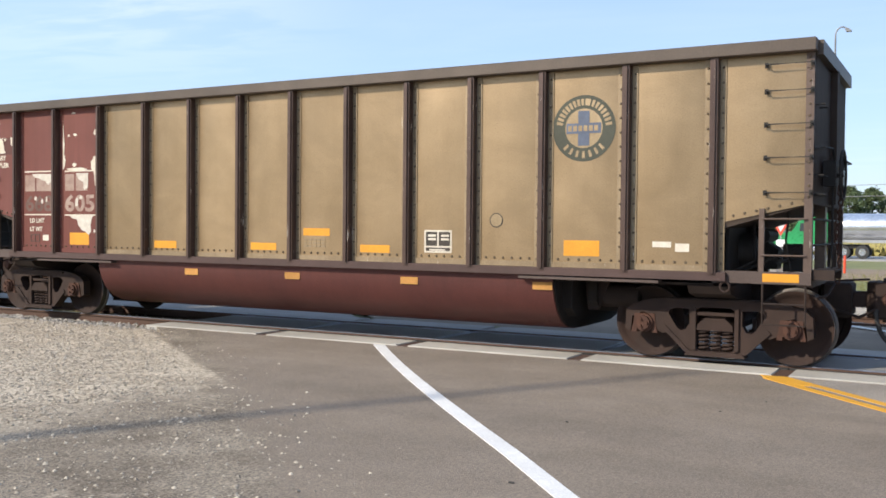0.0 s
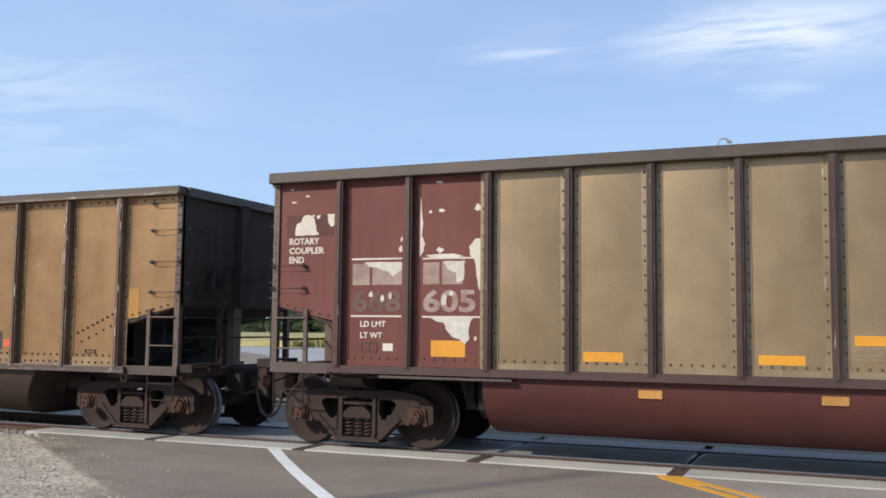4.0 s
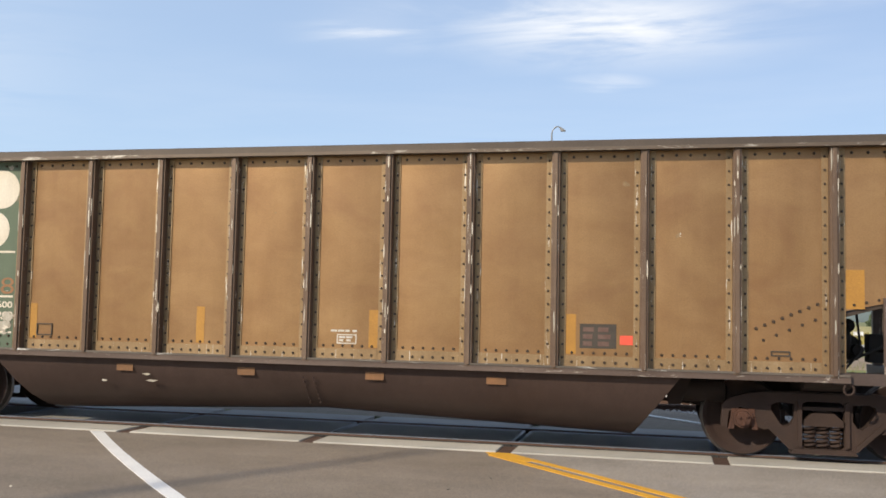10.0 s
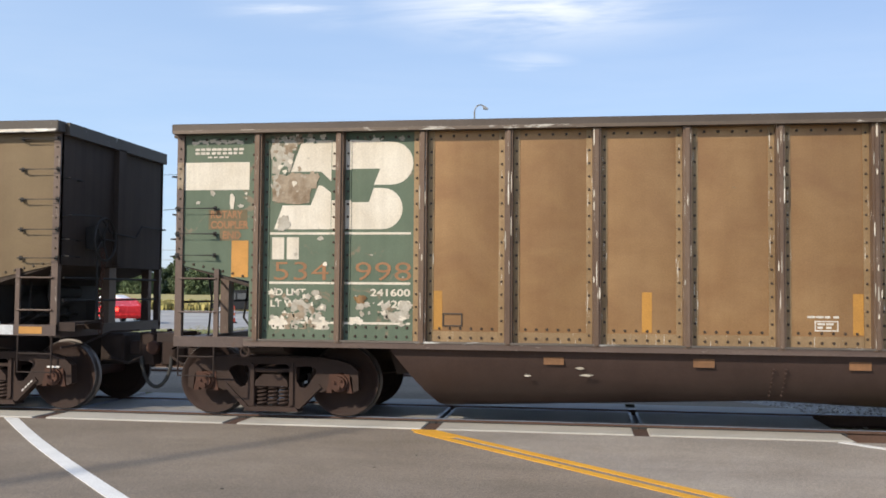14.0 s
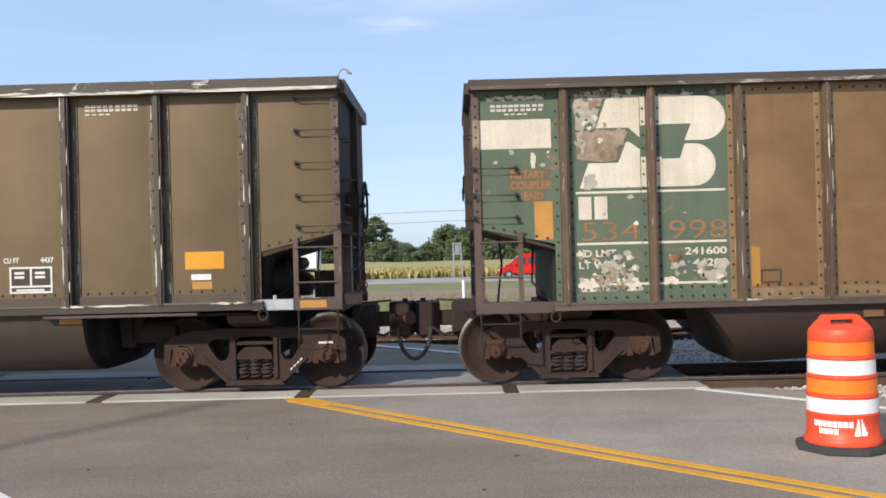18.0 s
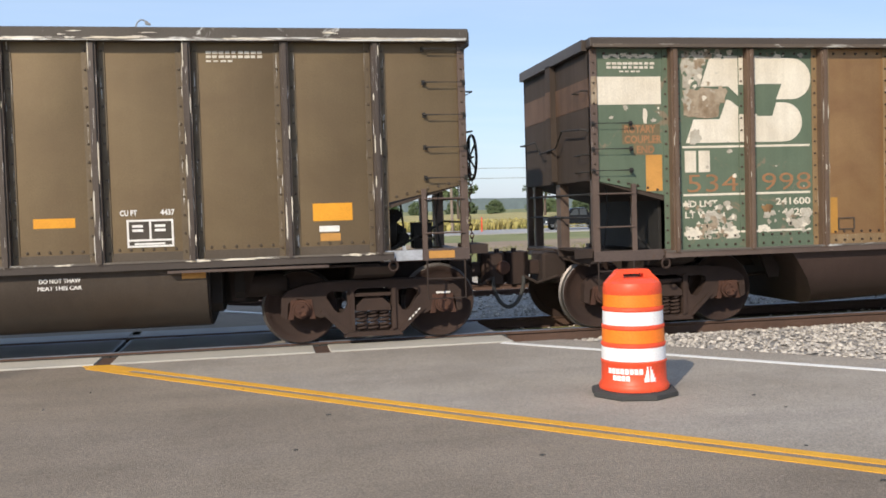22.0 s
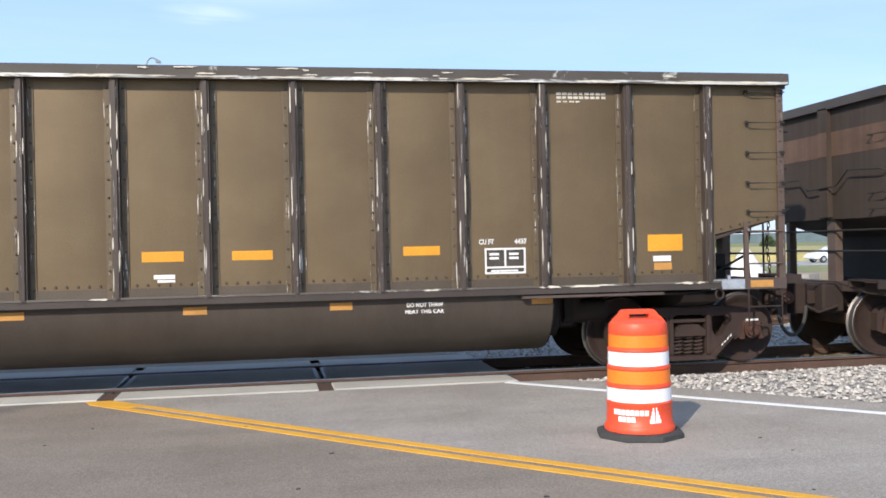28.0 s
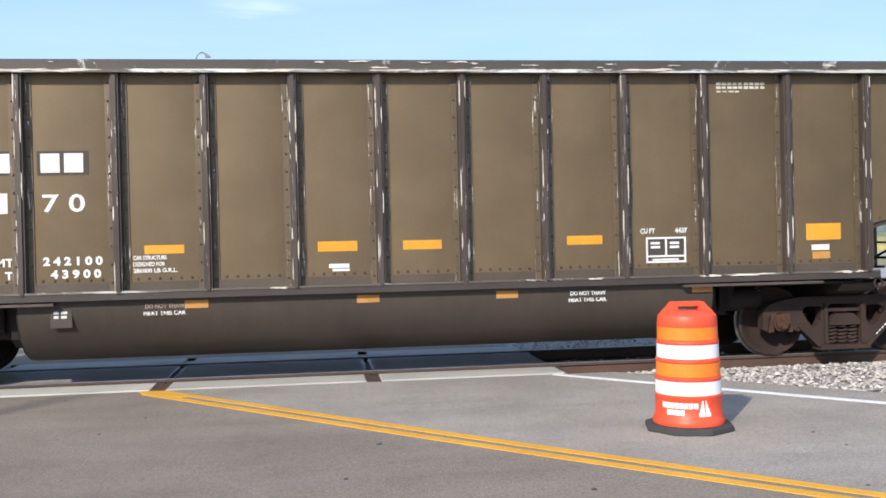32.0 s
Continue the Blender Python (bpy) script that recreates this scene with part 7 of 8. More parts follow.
def signal_head(at, parent=None, label="black three-lens traffic signal"):
    th = thing("traffic_signal", label, "traffic light", pose(*at), "traffic signals") if parent is None else parent
    bm = bms()
    box(bm, -0.16, 0.16, -0.1, 0.1, -0.5, 0.5)
    part("signal_housing", bm, M_BLACK, th)
    for k in (-1, 0, 1):
        bm = bms()
        lathe(bm, [(0.11, -0.22), (0.125, -0.1), (0.12, -0.09)], 12, "y", (0, 0, 0.32 * k))
        part("visor", bm, M_BLACK, th)
    return th


def signal_pole(x, y):
    th = thing("utility_pole", "weathered wooden pole with lamp arm and span wire", "utility pole", pose(x, y, FAR_Z))
    bm = bms()
    rod(bm, (0, 0, 0), (0, 0, 9.0), 0.17, 0.12, n=12)
    part("pole", bm, M_WOOD, th, smooth=True)
    bm = bms()
    pipe(bm, [(0, 0, 8.1), (-0.5, 0, 8.35), (-1.1, 0, 8.4), (-1.45, 0, 8.3)], 0.03, 6)
    part("lamp_arm", bm, M_GALV, th)
    bm = bms()
    prism(bm, [(-1.35, 8.36), (-1.3, 8.26), (-1.75, 8.14), (-1.85, 8.2), (-1.75, 8.32)], -0.1, 0.1)
    part("lamp_head", bm, M_GALV, th)
    bm = bms()
    n = 24
    pts = [(-34 * k / n, -5.0 * k / n, 7.7 - 4.4 * (k / n) * (1 - k / n) * 1.6) for k in range(n + 1)]
    pipe(bm, pts, 0.014, 4)
    part("span_wire", bm, M_BLACK, th)
    bm = bms()
    pts = [(-34 * k / n, -5.0 * k / n, 8.3 - 1.6 * (k / n) * (1 - k / n)) for k in range(n + 1)]
    pipe(bm, pts, 0.01, 4)
    part("span_wire", bm, M_BLACK, th)
    for dx in (-0.32, 0.36):
        bm = bms()
        box(bm, dx - 0.16, dx + 0.16, -0.32, -0.1, 2.85, 3.85)
        head = part("signal_housing", bm, M_BLACK, th)
        for k in range(3):
            bm = bms()
            lathe(bm, [(0.11, -0.46), (0.125, -0.33), (0.12, -0.32)], 12, "y", (dx, 0, 3.05 + 0.31 * k))
            part("visor", bm, M_BLACK, head)
    bm = bms()
    box(bm, -0.3, 0.1, -0.32, -0.12, 0.9, 1.6)
    part("control_box", bm, M_GALV, th)


signal_pole(-9.8, 47.6)
# the far end of the span wire, and the two signals that hang from it
th = thing("utility_pole", "weathered wooden pole at the end of a span wire", "utility pole", pose(-43.8, 42.6, FAR_Z))
bm = bms()
rod(bm, (0, 0, 0), (0, 0, 9.0), 0.17, 0.12, n=12)
part("pole", bm, M_WOOD, th, smooth=True)
for x, y, z in ((-13.75, 47.0, 5.25), (-11.7, 47.3, 5.55)):
    hd = signal_head((x, y, z))
    bm = bms()
    rod(bm, (0, 0, 0.5), (0, 0, 1.35 if z < 5.3 else 1.2), 0.015, n=5)
    part("hanger", bm, M_BLACK, hd)


def yield_sign(x, y):
    th = thing("road_sign", "white triangular give-way sign with a red border", "road sign", pose(x, y, FAR_Z))
    bm = bms()
    box(bm, -0.03, 0.03, 0.0, 0.05, 0, 2.6)
    part("post", bm, M_GALV, th)
    bm = bms()
    prism(bm, [(-0.55, 2.75), (0.55, 2.75), (0, 1.8)], -0.03, -0.01)
    part("sign_plate", bm, M_PRINT, th)
    bm = bms()
    prism(bm, [(-0.34, 2.63), (0.34, 2.63), (0, 2.04)], -0.036, -0.031)
    part("sign_face", bm, M_TRUCK_WHITE, th)
    bm = bms()
    prism(bm, rect(-0.24, 0.24, 1.2, 1.6), -0.03, -0.01)
    part("sign_plate", bm, M_TRUCK_WHITE, th)


yield_sign(-9.3, 56.5)


def frame_sign(x, y):
    th = thing("sign_frame", "back of a grey metal sign on two posts", "road sign", pose(x, y, FAR_Z, 0, 0, 8))
    for dx, lean in ((-0.36, 0.0), (0.28, 0.16)):
        bm = bms()
        prism(bm, [(dx - 0.06 + lean, 0), (dx + 0.06 + lean, 0), (dx + 0.06, 3.15), (dx - 0.06, 3.15)], -0.05, 0.05)
        part("post", bm, M_GALV, th)
    for z in (2.15, 3.1):
        bm = bms()
        box(bm, -0.4, 0.4, -0.055, 0.055, z - 0.06, z + 0.06)
        part("crossbar", bm, M_GALV, th)
    bm = bms()
    box(bm, -0.2, 0.18, 0.056, 0.07, 2.25, 3.0)
    part("sign_plate", bm, M_GALV, th)


frame_sign(0.35, 85.9)


def marker_post(x, y, h, mat, label):
    bm = bms()
    lathe(bm, [(0.06, 0), (0.06, h - 0.05), (0.045, h)], 10)
    ob = part("marker_post", bm, mat, None, smooth=True)
    ob.matrix_basis = pose(x, y, FAR_Z)
    tagged(ob, label, "marker post", "marker posts")


marker_post(0.4, 41.0, 1.0, M_WHITE_BAND, "white plastic marker post in the grass")
marker_post(-5.3, 50.7, 0.9, M_ORANGE, "orange plastic marker post in the grass")
marker_post(18.6, 80.0, 1.3, M_ORANGE, "orange plastic marker post by the highway")
marker_post(-12.6, 47.4, 1.0, M_GALV, "grey steel bollard by the junction")
marker_post(-11.6, 47.2, 1.0, M_GALV, "grey steel bollard by the junction")
for x, y, h, r in ((17.2, 86.0, 9.5, 0.14), (47.0, 120.0, 9.0, 0.14), (-40.0, 110.0, 9.0, 0.14)):
    th = thing("utility_pole", "bare wooden utility pole by the field", "utility pole", pose(x, y, FAR_Z), "poles by the field")
    bm = bms()
    rod(bm, (0, 0, 0), (0, 0, h), r, r * 0.7, n=10)
    part("pole", bm, M_WOOD, th, smooth=True)
# lines along the field
for z in (5.9, 7.2):
    bm = bms()
    n = 40
    pts = [(-160 + 8 * k, 120.0, z - 0.5 * math.sin(math.pi * ((k % 10) / 10.0))) for k in range(n + 1)]
    pipe(bm, pts, 0.035, 4)
    tagged(part("power_line", bm, M_GALV), "slack pale power line over the field", "cable", "power lines")
# pile of pale blocks at the pole's foot
rng = random.Random(14)
th = thing("stone_pile", "heap of pale yellow limestone blocks on grass", "rocks", pose(-8.6, 46.4, FAR_Z))
for i in range(16):
    bm = bms()
    x, y, s = rng.uniform(-1.0, 2.2), rng.uniform(-0.5, 0.5), rng.uniform(0.16, 0.32)
    prism(bm, blob(x, y, s * 1.3, s, i * 2.3, 8, 0.4), 0, s * rng.uniform(0.7, 1.5), "z")
    part("rock", bm, M_STONE, th)


def heap(name, label, category, x, y, r, h, mat, seed, steps=9, n=22):
    """A lumpy cone of loose material."""
    bm = bms()
    rings = []
    for k in range(steps):
        u = k / (steps - 1)
        rings.append([])
        for i in range(n):
            a = 2 * math.pi * i / n
            q = r * (1 - u) ** 0.85 * (1 + 0.22 * noise.noise((math.cos(a) * 1.6 + seed, math.sin(a) * 1.6, u * 2.0))) + 0.02
            rings[-1].append(bm.verts.new((q * math.cos(a), q * math.sin(a), h * u + 0.08 * noise.noise((i * 0.9, k * 1.3, seed)))))
    for p, q in zip(rings, rings[1:]):
        for i in range(n):
            bm.faces.new((p[i], p[(i + 1) % n], q[(i + 1) % n], q[i]))
    bm.faces.new(rings[-1])
    ob = part(name, bm, mat, None, smooth=True)
    ob.matrix_basis = pose(x, y, lie(y) - 0.1)
    return tagged(ob, label, category)


heap("limestone_heap", "steep heap of white crushed limestone on the grass", "gravel heap", 15.15, 28.4, 1.25, 2.05, M_LIME, 3.0)
th = thing("stone_pile", "jumble of dark broken rock beside the white heap", "rocks", pose(17.0, 28.8, lie(28.8)))
for i in range(26):
    bm = bms()
    a, q, w = rng.uniform(0, 6.283), rng.random() ** 0.7, rng.uniform(0.15, 0.36)
    z = max(0.0, 0.95 - q) * rng.uniform(0.2, 1.0)
    prism(bm, blob(1.35 * q * math.cos(a), 0.8 * q * math.sin(a), w * 1.2, w, i * 1.9, 7, 0.5), z, z + w * rng.uniform(0.7, 1.3), "z")
    part("rock", bm, M_BALLAST if i % 3 else M_STONE, th)
bm = bms()
box(bm, -0.35, 0.35, -0.3, 0.3, 0, 1.1)
ob = part("utility_box", bm, M_TRUCK_WHITE)
ob.matrix_basis = pose(16.3, 88.0, FAR_Z)
tagged(ob, "small white utility cabinet at the field's edge", "utility box")


# ---------------------------------------------------------------- vehicles on the highway
def road_wheel(th, x, y, r, w=0.24):
    bm = bms()
    lathe(bm, [(r * 0.55, -w / 2), (r * 0.95, -w / 2), (r, -w / 3), (r, w / 3), (r * 0.95, w / 2), (r * 0.55, w / 2)], 18, "y", (x, y, r))
    t = part("wheel", bm, M_RUBBER, th)
    bm = bms()
    lathe(bm, [(0.04, -w / 2 - 0.01), (r * 0.52, -w / 2 - 0.012), (r * 0.56, -w / 2 + 0.03)], 14, "y", (x, y, r))
    part("rim", bm, M_CHROME, t)


def automobile(name, label, category, side, windows, length, width, mat, wheels, r, group="highway traffic"):
    """side: outline (x back from the nose, z); windows: outlines of the side panes."""
    th = thing(name, label, category, None, group)
    bm = bms()
    prism(bm, side, -width / 2, width / 2)
    bmesh.ops.bevel(bm, geom=list(bm.edges), offset=0.06, segments=2, affect="EDGES")
    body = part("body", bm, mat, th, smooth=True)
    for w in windows:
        bm = bms()
        prism(bm, w, -width / 2 - 0.012, width / 2 + 0.012)
        part("window", bm, M_GLASS, th)
    for x in wheels:
        for y in (-width / 2 + 0.1, width / 2 - 0.1):
            road_wheel(th, x, y, r)
    bm = bms()
    box(bm, -0.005, 0.08, -width / 2 + 0.1, -width / 2 + 0.5, 0.62, 0.78)
    part("headlight", bm, M_WHITE_BAND, th)
    bm = bms()
    box(bm, length - 0.08, length + 0.005, -width / 2 + 0.08, -width / 2 + 0.3, 0.75, 0.95)
    part("tail_light", bm, M_TAIL if name == "sedan" else M_PRINT, th)
    for x0, x1, z0, z1 in ((-0.05, 0.09, 0.4, 0.56), (length - 0.1, length + 0.05, 0.42, 0.58)):
        bm = bms()
        box(bm, x0, x1, -width / 2 + 0.04, width / 2 - 0.04, z0, z1)
        bmesh.ops.bevel(bm, geom=list(bm.edges), offset=0.03, segments=1, affect="EDGES")
        part("bumper", bm, M_CHROME if name == "pickup" else mat, th)
    bm = bms()
    box(bm, wheels[0] + r + 0.1, wheels[1] - r - 0.1, -width / 2 - 0.01, width / 2 + 0.01, 0.3, 0.36)
    part("door_sill", bm, M_CHROME if name == "pickup" else M_BLACK, th)
    bm = bms()
    x0 = windows[0][0][0] - 0.05
    box(bm, x0, x0 + 0.16, -width / 2 - 0.2, -width / 2 + 0.01, 1.08, 1.22)
    part("wing_mirror", bm, mat, th)
    return th


def sedan(label, mat):
    return automobile("sedan", label, "car", [(0.0, 0.35), (0.05, 0.7), (0.3, 0.82), (1.3, 0.95), (2.05, 1.42), (3.2, 1.46), (4.0, 1.08), (4.55, 1.02), (4.65, 0.6), (4.6, 0.32)],
                      [[(1.55, 1.0), (2.15, 1.36), (2.55, 1.38), (2.55, 1.0)], [(2.63, 1.0), (2.63, 1.38), (3.15, 1.37), (3.65, 1.02)]], 4.65, 1.8, mat, (0.9, 3.65), 0.33)


def box_van(label, mat):
    return automobile("van", label, "van", [(0.0, 0.4), (0.08, 0.85), (0.9, 1.05), (1.5, 1.72), (1.9, 1.98), (4.4, 2.0), (4.55, 1.2), (4.55, 0.35)],
                      [[(1.35, 1.15), (1.75, 1.65), (2.2, 1.7), (2.2, 1.15)], [(2.35, 1.2), (2.35, 1.7), (3.2, 1.7), (3.2, 1.2)]], 4.55, 1.85, mat, (0.8, 3.7), 0.35)


def pickup(label, mat):
    return automobile("pickup", label, "pickup truck", [(0.0, 0.5), (0.05, 1.0), (1.5, 1.18), (2.2, 1.8), (3.5, 1.85), (3.75, 1.2), (5.7, 1.2), (5.75, 0.6), (5.6, 0.48)],
                      [[(1.95, 1.22), (2.35, 1.72), (2.75, 1.74), (2.75, 1.22)], [(2.85, 1.22), (2.85, 1.74), (3.4, 1.74), (3.5, 1.22)]], 5.75, 1.95, mat, (1.0, 4.5), 0.4)


def big_truck(label, cab_mat, load, print_mats=()):
    th = thing("semi_truck", label, "truck", None, "highway traffic")
    bm = bms()
    prism(bm, [(0.0, 0.5), (0.0, 1.55), (0.2, 1.75), (2.0, 1.9), (2.3, 2.75), (2.9, 3.0), (4.3, 3.65), (4.6, 3.6), (4.6, 1.0), (3.0, 0.6)], -1.15, 1.15)
    bmesh.ops.bevel(bm, geom=list(bm.edges), offset=0.08, segments=2, affect="EDGES")
    part("cab", bm, cab_mat, th, smooth=True)
    bm = bms()
    prism(bm, [(2.5, 2.0), (2.55, 2.6), (3.2, 2.65), (3.2, 2.0)], -1.17, 1.17)
    part("window", bm, M_GLASS, th)
    bm = bms()
    lathe(bm, [(0.3, 0), (0.32, 0.05), (0.32, 1.25), (0.3, 1.3)], 14, "x", (2.4, -1.0, 0.8))
    part("fuel_tank", bm, M_CHROME, th)
    bm = bms()
    box(bm, 3.0, 7.2, -0.5, 0.5, 0.75, 1.05)
    part("chassis", bm, M_BLACK, th)
    for x in (1.1, 5.6, 6.9):
        for y in (-1.05, 1.05):
            road_wheel(th, x, y, 0.5, 0.3)
    if load == "tank":
        L0, L1 = 5.0, 19.5
        bm = bms()
        lathe(bm, [(0.5, L0), (0.95, L0 + 0.15), (1.02, L0 + 0.4), (1.02, L1 - 0.4), (0.95, L1 - 0.15), (0.5, L1)], 24, "x", (0, 0, 2.35))
        part("tank", bm, M_CHROME, th, smooth=True)
        bm = bms()
        box(bm, L0 + 0.3, L1 - 0.3, -0.9, 0.9, 1.2, 1.4)
        part("tank_frame", bm, M_GALV, th)
        bm = bms()
        box(bm, 12.0, 13.6, -1.03, -1.0, 2.1, 2.5)
        part("print_patch", bm, M_PRINT, th)
        rear = (17.0, 18.4)
    else:
        L0, L1 = 5.2, 20.3
        bm = bms()
        box(bm, L0, L1, -1.28, 1.28, 1.2, 4.05)
        bmesh.ops.bevel(bm, geom=list(bm.edges), offset=0.05, segments=1, affect="EDGES")
        part("trailer_box", bm, M_TRUCK_WHITE, th)
        bm = bms()
        box(bm, L0 + 0.05, L1 - 0.05, -1.3, -1.28, 1.16, 1.28)
        part("lower_rail", bm, M_GALV, th)
        bm = bms()
        box(bm, 9.0, L1 - 0.4, -0.6, 0.6, 0.95, 1.2)
        part("trailer_frame", bm, M_BLACK, th)
        # maker's lettering as plain blocks in its colours
        for k, m in enumerate(print_mats):
            bm = bms()
            box(bm, 9.0 + 1.25 * k, 10.0 + 1.25 * k, -1.292, -1.28, 2.0, 3.4 - (0.4 if k in (1, 4) else 0))
            part("print_patch", bm, m, th)
        rear = (L1 - 3.2, L1 - 1.8)
    for x in rear:
        for y in (-1.05, 1.05):
            road_wheel(th, x, y, 0.5, 0.3)
    return th


DRIVEN = []      # vehicle, y, rows of (seconds, x of the nose)
ROAD_Z = FAR_Z + 0.06
DRIVEN.append((big_truck("green tractor pulling a polished steel tank trailer", M_TRUCK_GREEN, "tank"), 77.5, ((0, -13.7), (2.5, -23.0), (5, -37.0), (6, -44.5), (10, -88.0), (32, -330.0))))
DRIVEN.append((big_truck("white tractor with a white trailer printed in purple and orange", M_TRUCK_WHITE, "box", (M_PURPLE, M_PURPLE, M_PURPLE, M_PRINT, M_PRINT)), 79.5, ((0, 24.5), (32, -187.0))))
DRIVEN.append((big_truck("red tractor pulling a plain white box trailer", M_RED, "box"), 76.5, ((0, 106.0), (16.2, -17.4), (32, -138.0))))
DRIVEN.append((sedan("white sedan on the highway", M_TRUCK_WHITE), 79.5, ((0, 47.6), (8, -5.2), (32, -161.0))))
DRIVEN.append((box_van("dark grey utility vehicle on the highway", M_CARBLACK), 78.5, ((0, 60.5), (8.5, 4.6), (32, -150.0))))
DRIVEN.append((box_van("bright red delivery van on the highway", M_RED), 77.5, ((0, 164.0), (18.0, 3.6), (18.5, -0.5), (19.0, -5.4), (32, -128.0))))
DRIVEN.append((pickup("black pickup truck towing a white trailer", M_CARBLACK), 77.5, ((0, 172.0), (20.0, 7.9), (20.6, 3.0), (32, -90.0))))
DRIVEN.append((pickup("dark green pickup truck on the highway", M_CARBLACK), 77.5, ((0, 190.0), (22.0, 23.4), (22.5, 19.0), (32, -62.0))))

DRIVEN.append((sedan("white family car on the highway", M_TRUCK_WHITE), 78.5, ((0, 246.0), (28.4, 45.2), (32, 20.0))))


def low_trailer():
    th = thing("trailer", "low white enclosed trailer behind the pickup", "trailer", None, "highway traffic")
    bm = bms()
    prism(bm, [(0.0, 0.5), (0.1, 0.95), (1.0, 1.25), (5.0, 1.35), (5.2, 1.2), (5.2, 0.5)], -0.95, 0.95)
    bmesh.ops.bevel(bm, geom=list(bm.edges), offset=0.06, segments=2, affect="EDGES")
    part("body", bm, M_TRUCK_WHITE, th, smooth=True)
    bm = bms()
    box(bm, -0.9, 0.05, -0.06, 0.06, 0.45, 0.55)
    part("drawbar", bm, M_BLACK, th)
    for y in (-0.85, 0.85):
        road_wheel(th, 3.0, y, 0.34, 0.2)
    return th


DRIVEN.append((low_trailer(), 77.5, ((0, 178.7), (20.0, 14.6), (20.6, 9.7), (32, -83.3))))
car_s = sedan("silver sedan waiting at the junction", M_SILVER)
car_s.matrix_basis = pose(-24.8, 79.0, ROAD_Z, 0, 0, -25)
car_r = sedan("red sedan with lit brake lights waiting at the junction", M_RED)
car_r.matrix_basis = pose(-29.2, 55.0, ROAD_Z, 0, 0, -46)


# ---------------------------------------------------------------- trees
def tree_mesh(seed, h, w, n_clumps, leaves, thin=0.0, trunk_share=0.3, leaf=None):
    """Trunk with forked limbs, and a crown of small leaf sprays in clumps round the limb ends."""
    rng = random.Random(seed)
    bt = bms()
    pts = [Vector((0, 0, 0)), Vector((rng.uniform(-0.1, 0.1) * w, 0, h * 0.3)), Vector((rng.uniform(-0.1, 0.1) * w, rng.uniform(-0.1, 0.1) * w, h * 0.62)), Vector((0, 0, h * 0.9))]
    rad = [h * 0.024, h * 0.019, h * 0.011, h * 0.004]
    for a, b, r0, r1 in zip(pts, pts[1:], rad, rad[1:]):
        rod(bt, a, b, r0, r1, 7)
    verts, faces = [], []
    for c in range(n_clumps):
        k = rng.random()
        z = h * (trunk_share + (0.97 - trunk_share) * k)
        a = rng.uniform(0, 6.283)
        reach = w * (0.5 * math.sin(math.pi * min(0.97, 0.22 + 0.75 * k)) ** 0.7) * rng.uniform(0.35, 1.08)
        tip = Vector((reach * math.cos(a), reach * math.sin(a), z))
        if c % 3 == 0:
            s = Vector((0, 0, max(h * 0.22, z - reach * 0.7)))
            rod(bt, s, tip, h * 0.006, h * 0.002, 5)
        cr = w * rng.uniform(0.08, 0.15) * (1 - 0.4 * thin)
        for _ in range(leaves):
            d = Vector((rng.gauss(0, 1), rng.gauss(0, 1), rng.gauss(0, 0.75)))
            p = tip + d.normalized() * cr * rng.random() ** 0.4
            s = w * rng.uniform(0.022, 0.042)
            u = Vector((rng.gauss(0, 1), rng.gauss(0, 1), rng.gauss(0, 1))).normalized()
            v = u.cross(Vector((rng.gauss(0, 1), rng.gauss(0, 1), rng.gauss(0, 1)))).normalized()
            i = len(verts)
            verts += [p + u * s, p + v * s * 0.7, p - u * s, p - v * s * 0.7]
            faces.append((i, i + 1, i + 2, i + 3))
    me = bpy.data.meshes.new("crown")
    me.from_pydata([tuple(v) for v in verts], [], faces)
    me.materials.append(leaf or M_LEAF)
    return mesh_of("trunk", bt, M_BARK), me


TREES = [tree_mesh(s, h, w, int(n * 1.9), 56, th, ts) for s, h, w, n, th, ts in ((1, 10.5, 10, 60, 0, 0.12), (2, 12.5, 8.5, 64, 0, 0.12), (3, 8.0, 10.5, 56, 0, 0.08), (4, 14.0, 9.0, 60, 0.3, 0.2), (5, 6.0, 8.0, 46, 0, 0.05))]
SPARSE = tree_mesh(9, 11.5, 6.8, 46, 60, 0.3, 0.42)
BUSHY = tree_mesh(12, 9.5, 12.0, 210, 60, 0, 0.04, M_LEAF_BRIGHT)


def tree(meshes, x, y, rz, s, label):
    th = thing("tree", label, "tree", pose(x, y, FAR_Z - 0.05, 0, 0, rz), "trees beyond the field")
    th.scale = (s, s, s)
    for name, me in zip(("trunk", "crown"), meshes):
        o = new(name, me)
        o.parent = th
    return th


rng = random.Random(31)
x = -190.0
while x < 16:
    k = rng.randrange(5)
    if not -12 < x < -3:
        tree(TREES[k], x, 238 + rng.uniform(-6, 10), rng.uniform(0, 360), rng.uniform(0.72, 1.05), "full green broadleaf tree in the far tree line")
        if rng.random() < 0.75:
            tree(TREES[2 if rng.random() < 0.5 else 4], x + rng.uniform(-3, 3), 230 + rng.uniform(-4, 2), rng.uniform(0, 360), rng.uniform(0.7, 1.0), "low green bushy tree before the tree line")
    else:
        tree(TREES[4], x, 232, rng.uniform(0, 360), 0.8, "low green bushy tree before the tree line")
    x += rng.uniform(4.0, 6.5)
tree(BUSHY, 17.5, 170, 40, 0.85, "round bright green tree at the field's end")
tree(SPARSE, 26.5, 128, 20, 0.76, "thin open-crowned tree standing alone")
tree(SPARSE, 42.5, 140, 110, 0.86, "thin open-crowned tree standing alone")
x = 40.0
while x < 180:
    tree(TREES[4], x, 300 + rng.uniform(-20, 30), rng.uniform(0, 360), rng.uniform(0.5, 0.8), "low green hedge tree far off")
    x += rng.uniform(5, 10)
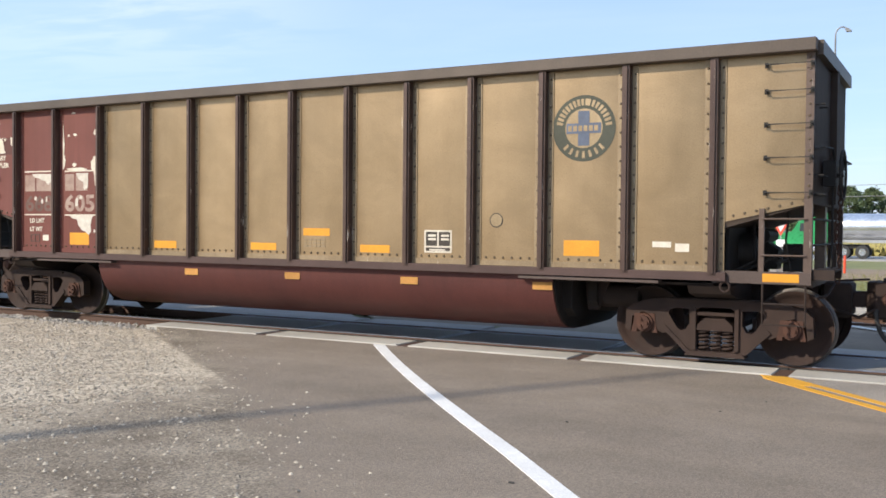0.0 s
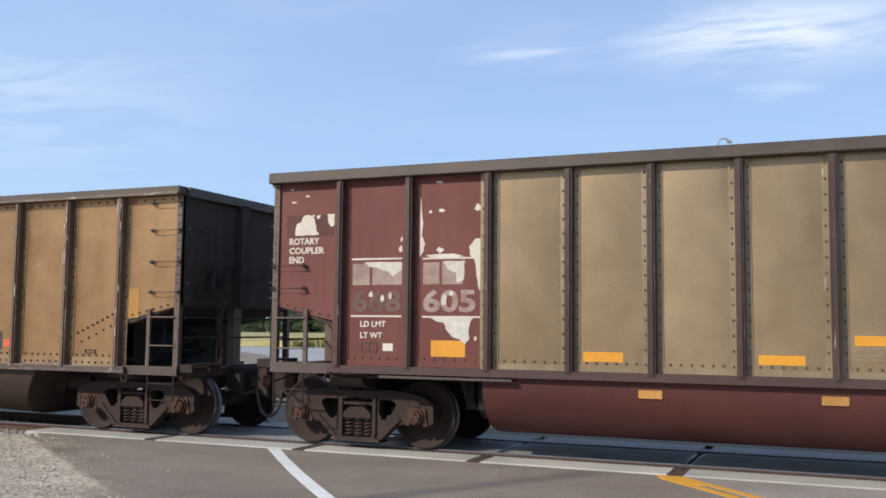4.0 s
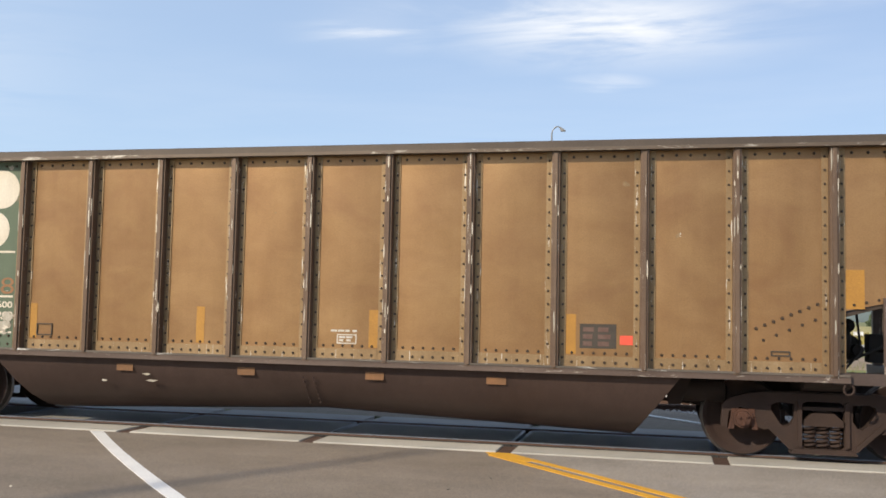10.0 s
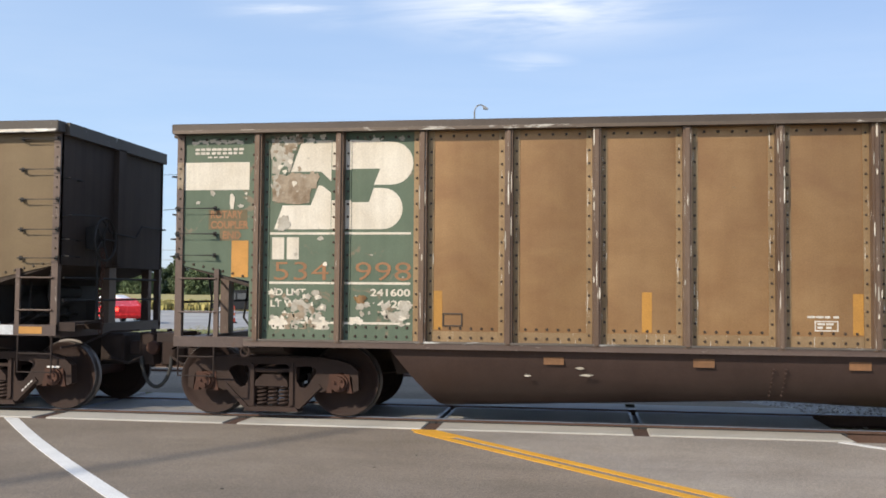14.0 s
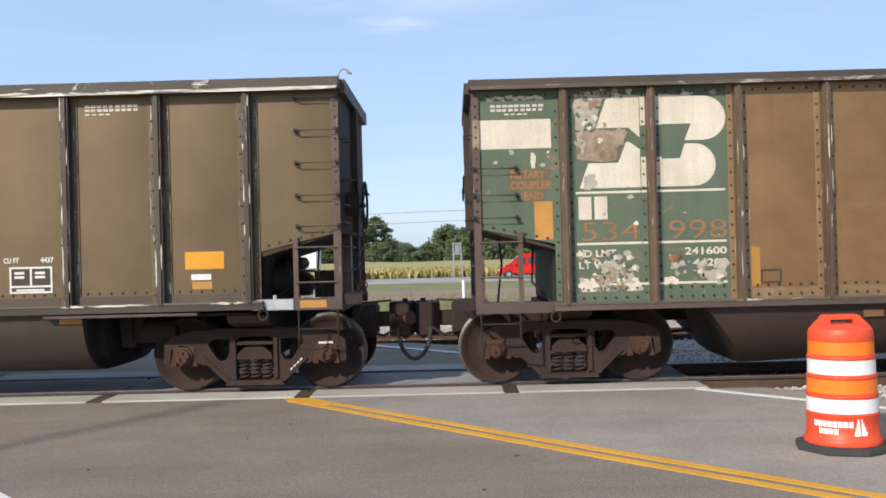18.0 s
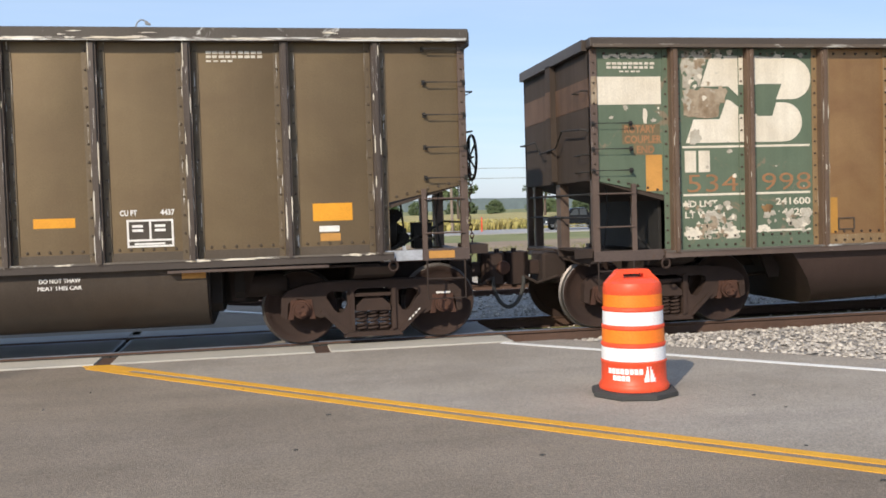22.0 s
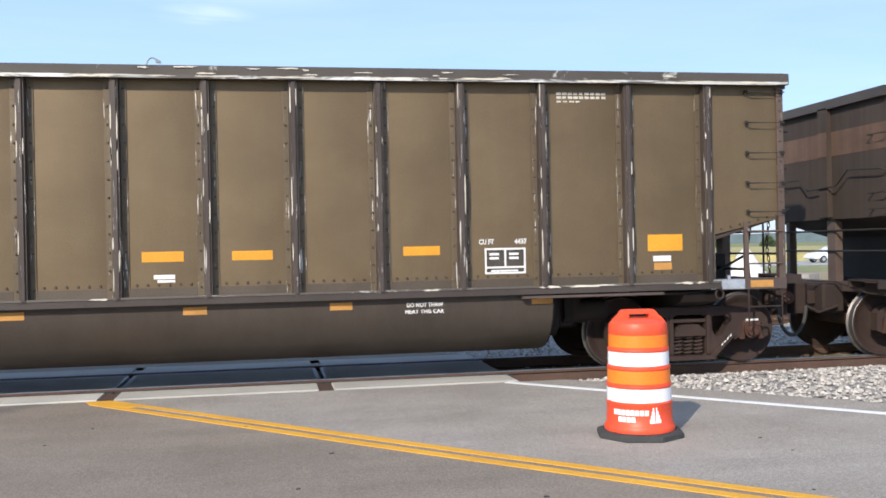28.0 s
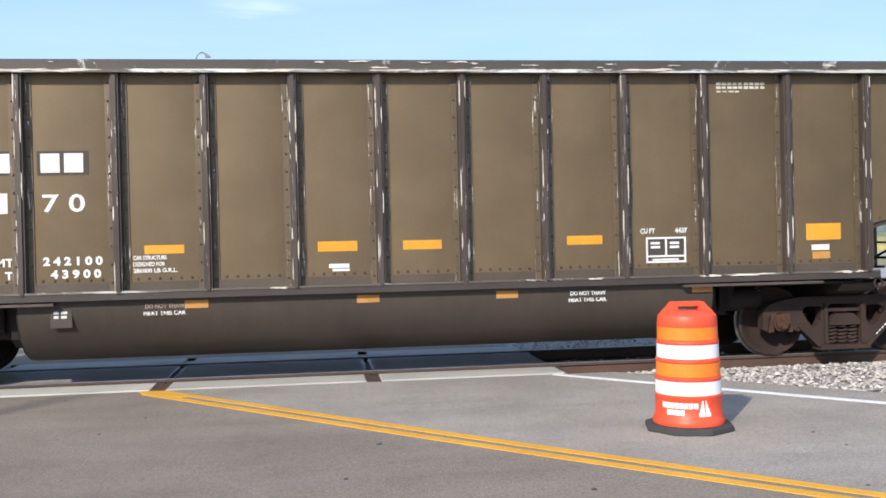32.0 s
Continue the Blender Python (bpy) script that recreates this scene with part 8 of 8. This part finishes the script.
# low wooded ridge on the horizon
bm = bms()
prev = None
for i in range(120):
    x = -500 + 14 * i
    zt = 9.5 + 3.0 * noise.noise((i * 0.07, 0, 0)) + 0.8 * noise.noise((i * 0.6, 3, 0))
    row = [bm.verts.new((x, 900, -2)), bm.verts.new((x, 905, zt)), bm.verts.new((x, 960, zt * 0.9)), bm.verts.new((x, 1000, -2))]
    if prev:
        for a in range(3):
            bm.faces.new((prev[a], row[a], row[a + 1], prev[a + 1]))
    prev = row
tagged(part("far_ridge", bm, M_HILL), "low hazy blue-green wooded ridge on the horizon", "hill", kind="structure")


# ---------------------------------------------------------------- grass tufts beyond the track
def tufts():
    rng = random.Random(77)
    verts, faces = [], []
    for i in range(9000):
        y = 25.3 + 24 * rng.random() ** 1.5
        x = rng.uniform(-14, 26) * (0.5 + y / 50)
        left = -8.5 - 0.95 * (y - 14.6)
        if left - 1 < x < 3.6 - 0.95 * (y - 14.6):
            continue
        hh = rng.uniform(0.08, 0.27) * (2.2 if rng.random() < 0.06 else 1)
        for b in range(5):
            a = rng.uniform(0, 6.283)
            px, py = x + rng.gauss(0, 0.06), y + rng.gauss(0, 0.06)
            z = lie(py)
            w = 0.008
            lx, ly = rng.gauss(0, 0.35) * hh, rng.gauss(0, 0.35) * hh
            k = len(verts)
            verts += [(px - w * math.cos(a), py - w * math.sin(a), z), (px + w * math.cos(a), py + w * math.sin(a), z), (px + lx, py + ly, z + hh)]
            faces.append((k, k + 1, k + 2))
    me = bpy.data.meshes.new("grass_tufts")
    me.from_pydata(verts, [], faces)
    me.materials.append(M_BLADE)
    tagged(new("grass_tufts", me), "uneven green and straw grass tufts beyond the track", "grass", kind="stuff")


tufts()
# unseen tall pole behind the camera, added and leaned to cast the road's shadow
th = thing("utility_pole", "unseen leaning wooden pole added to cast a shadow across the road", "utility pole", pose(-16.47, -11.92, 0))
bm = bms()
rod(bm, (0, 0, 0), (-2.06, 0.62, 16.55), 0.14, 0.075, n=14)
part("pole", bm, M_WOOD, th, smooth=True)


# ---------------------------------------------------------------- movement
def nose_at(rows, t):
    for (t0, x0), (t1, x1) in zip(rows, rows[1:]):
        if t <= t1:
            return x0 + (x1 - x0) * (t - t0) / (t1 - t0)
    return rows[-1][1]


def motions():
    step = 0.2
    times = [i * step for i in range(int(32.0 / step) + 1)]
    for car, x in CARS:
        walk(car, [(t, pose(x + travel(t), YC, 0)) for t in times])
    for ax, x in ROLLING:
        walk(ax, [(t, pose(x, 0, AXLE_Z, 0, math.degrees(travel(t) / 0.457), 0)) for t in times])
    for th, y, rows in DRIVEN:
        walk(th, [(t, pose(nose_at(rows, t), y, ROAD_Z)) for t in range(33)])


motions()
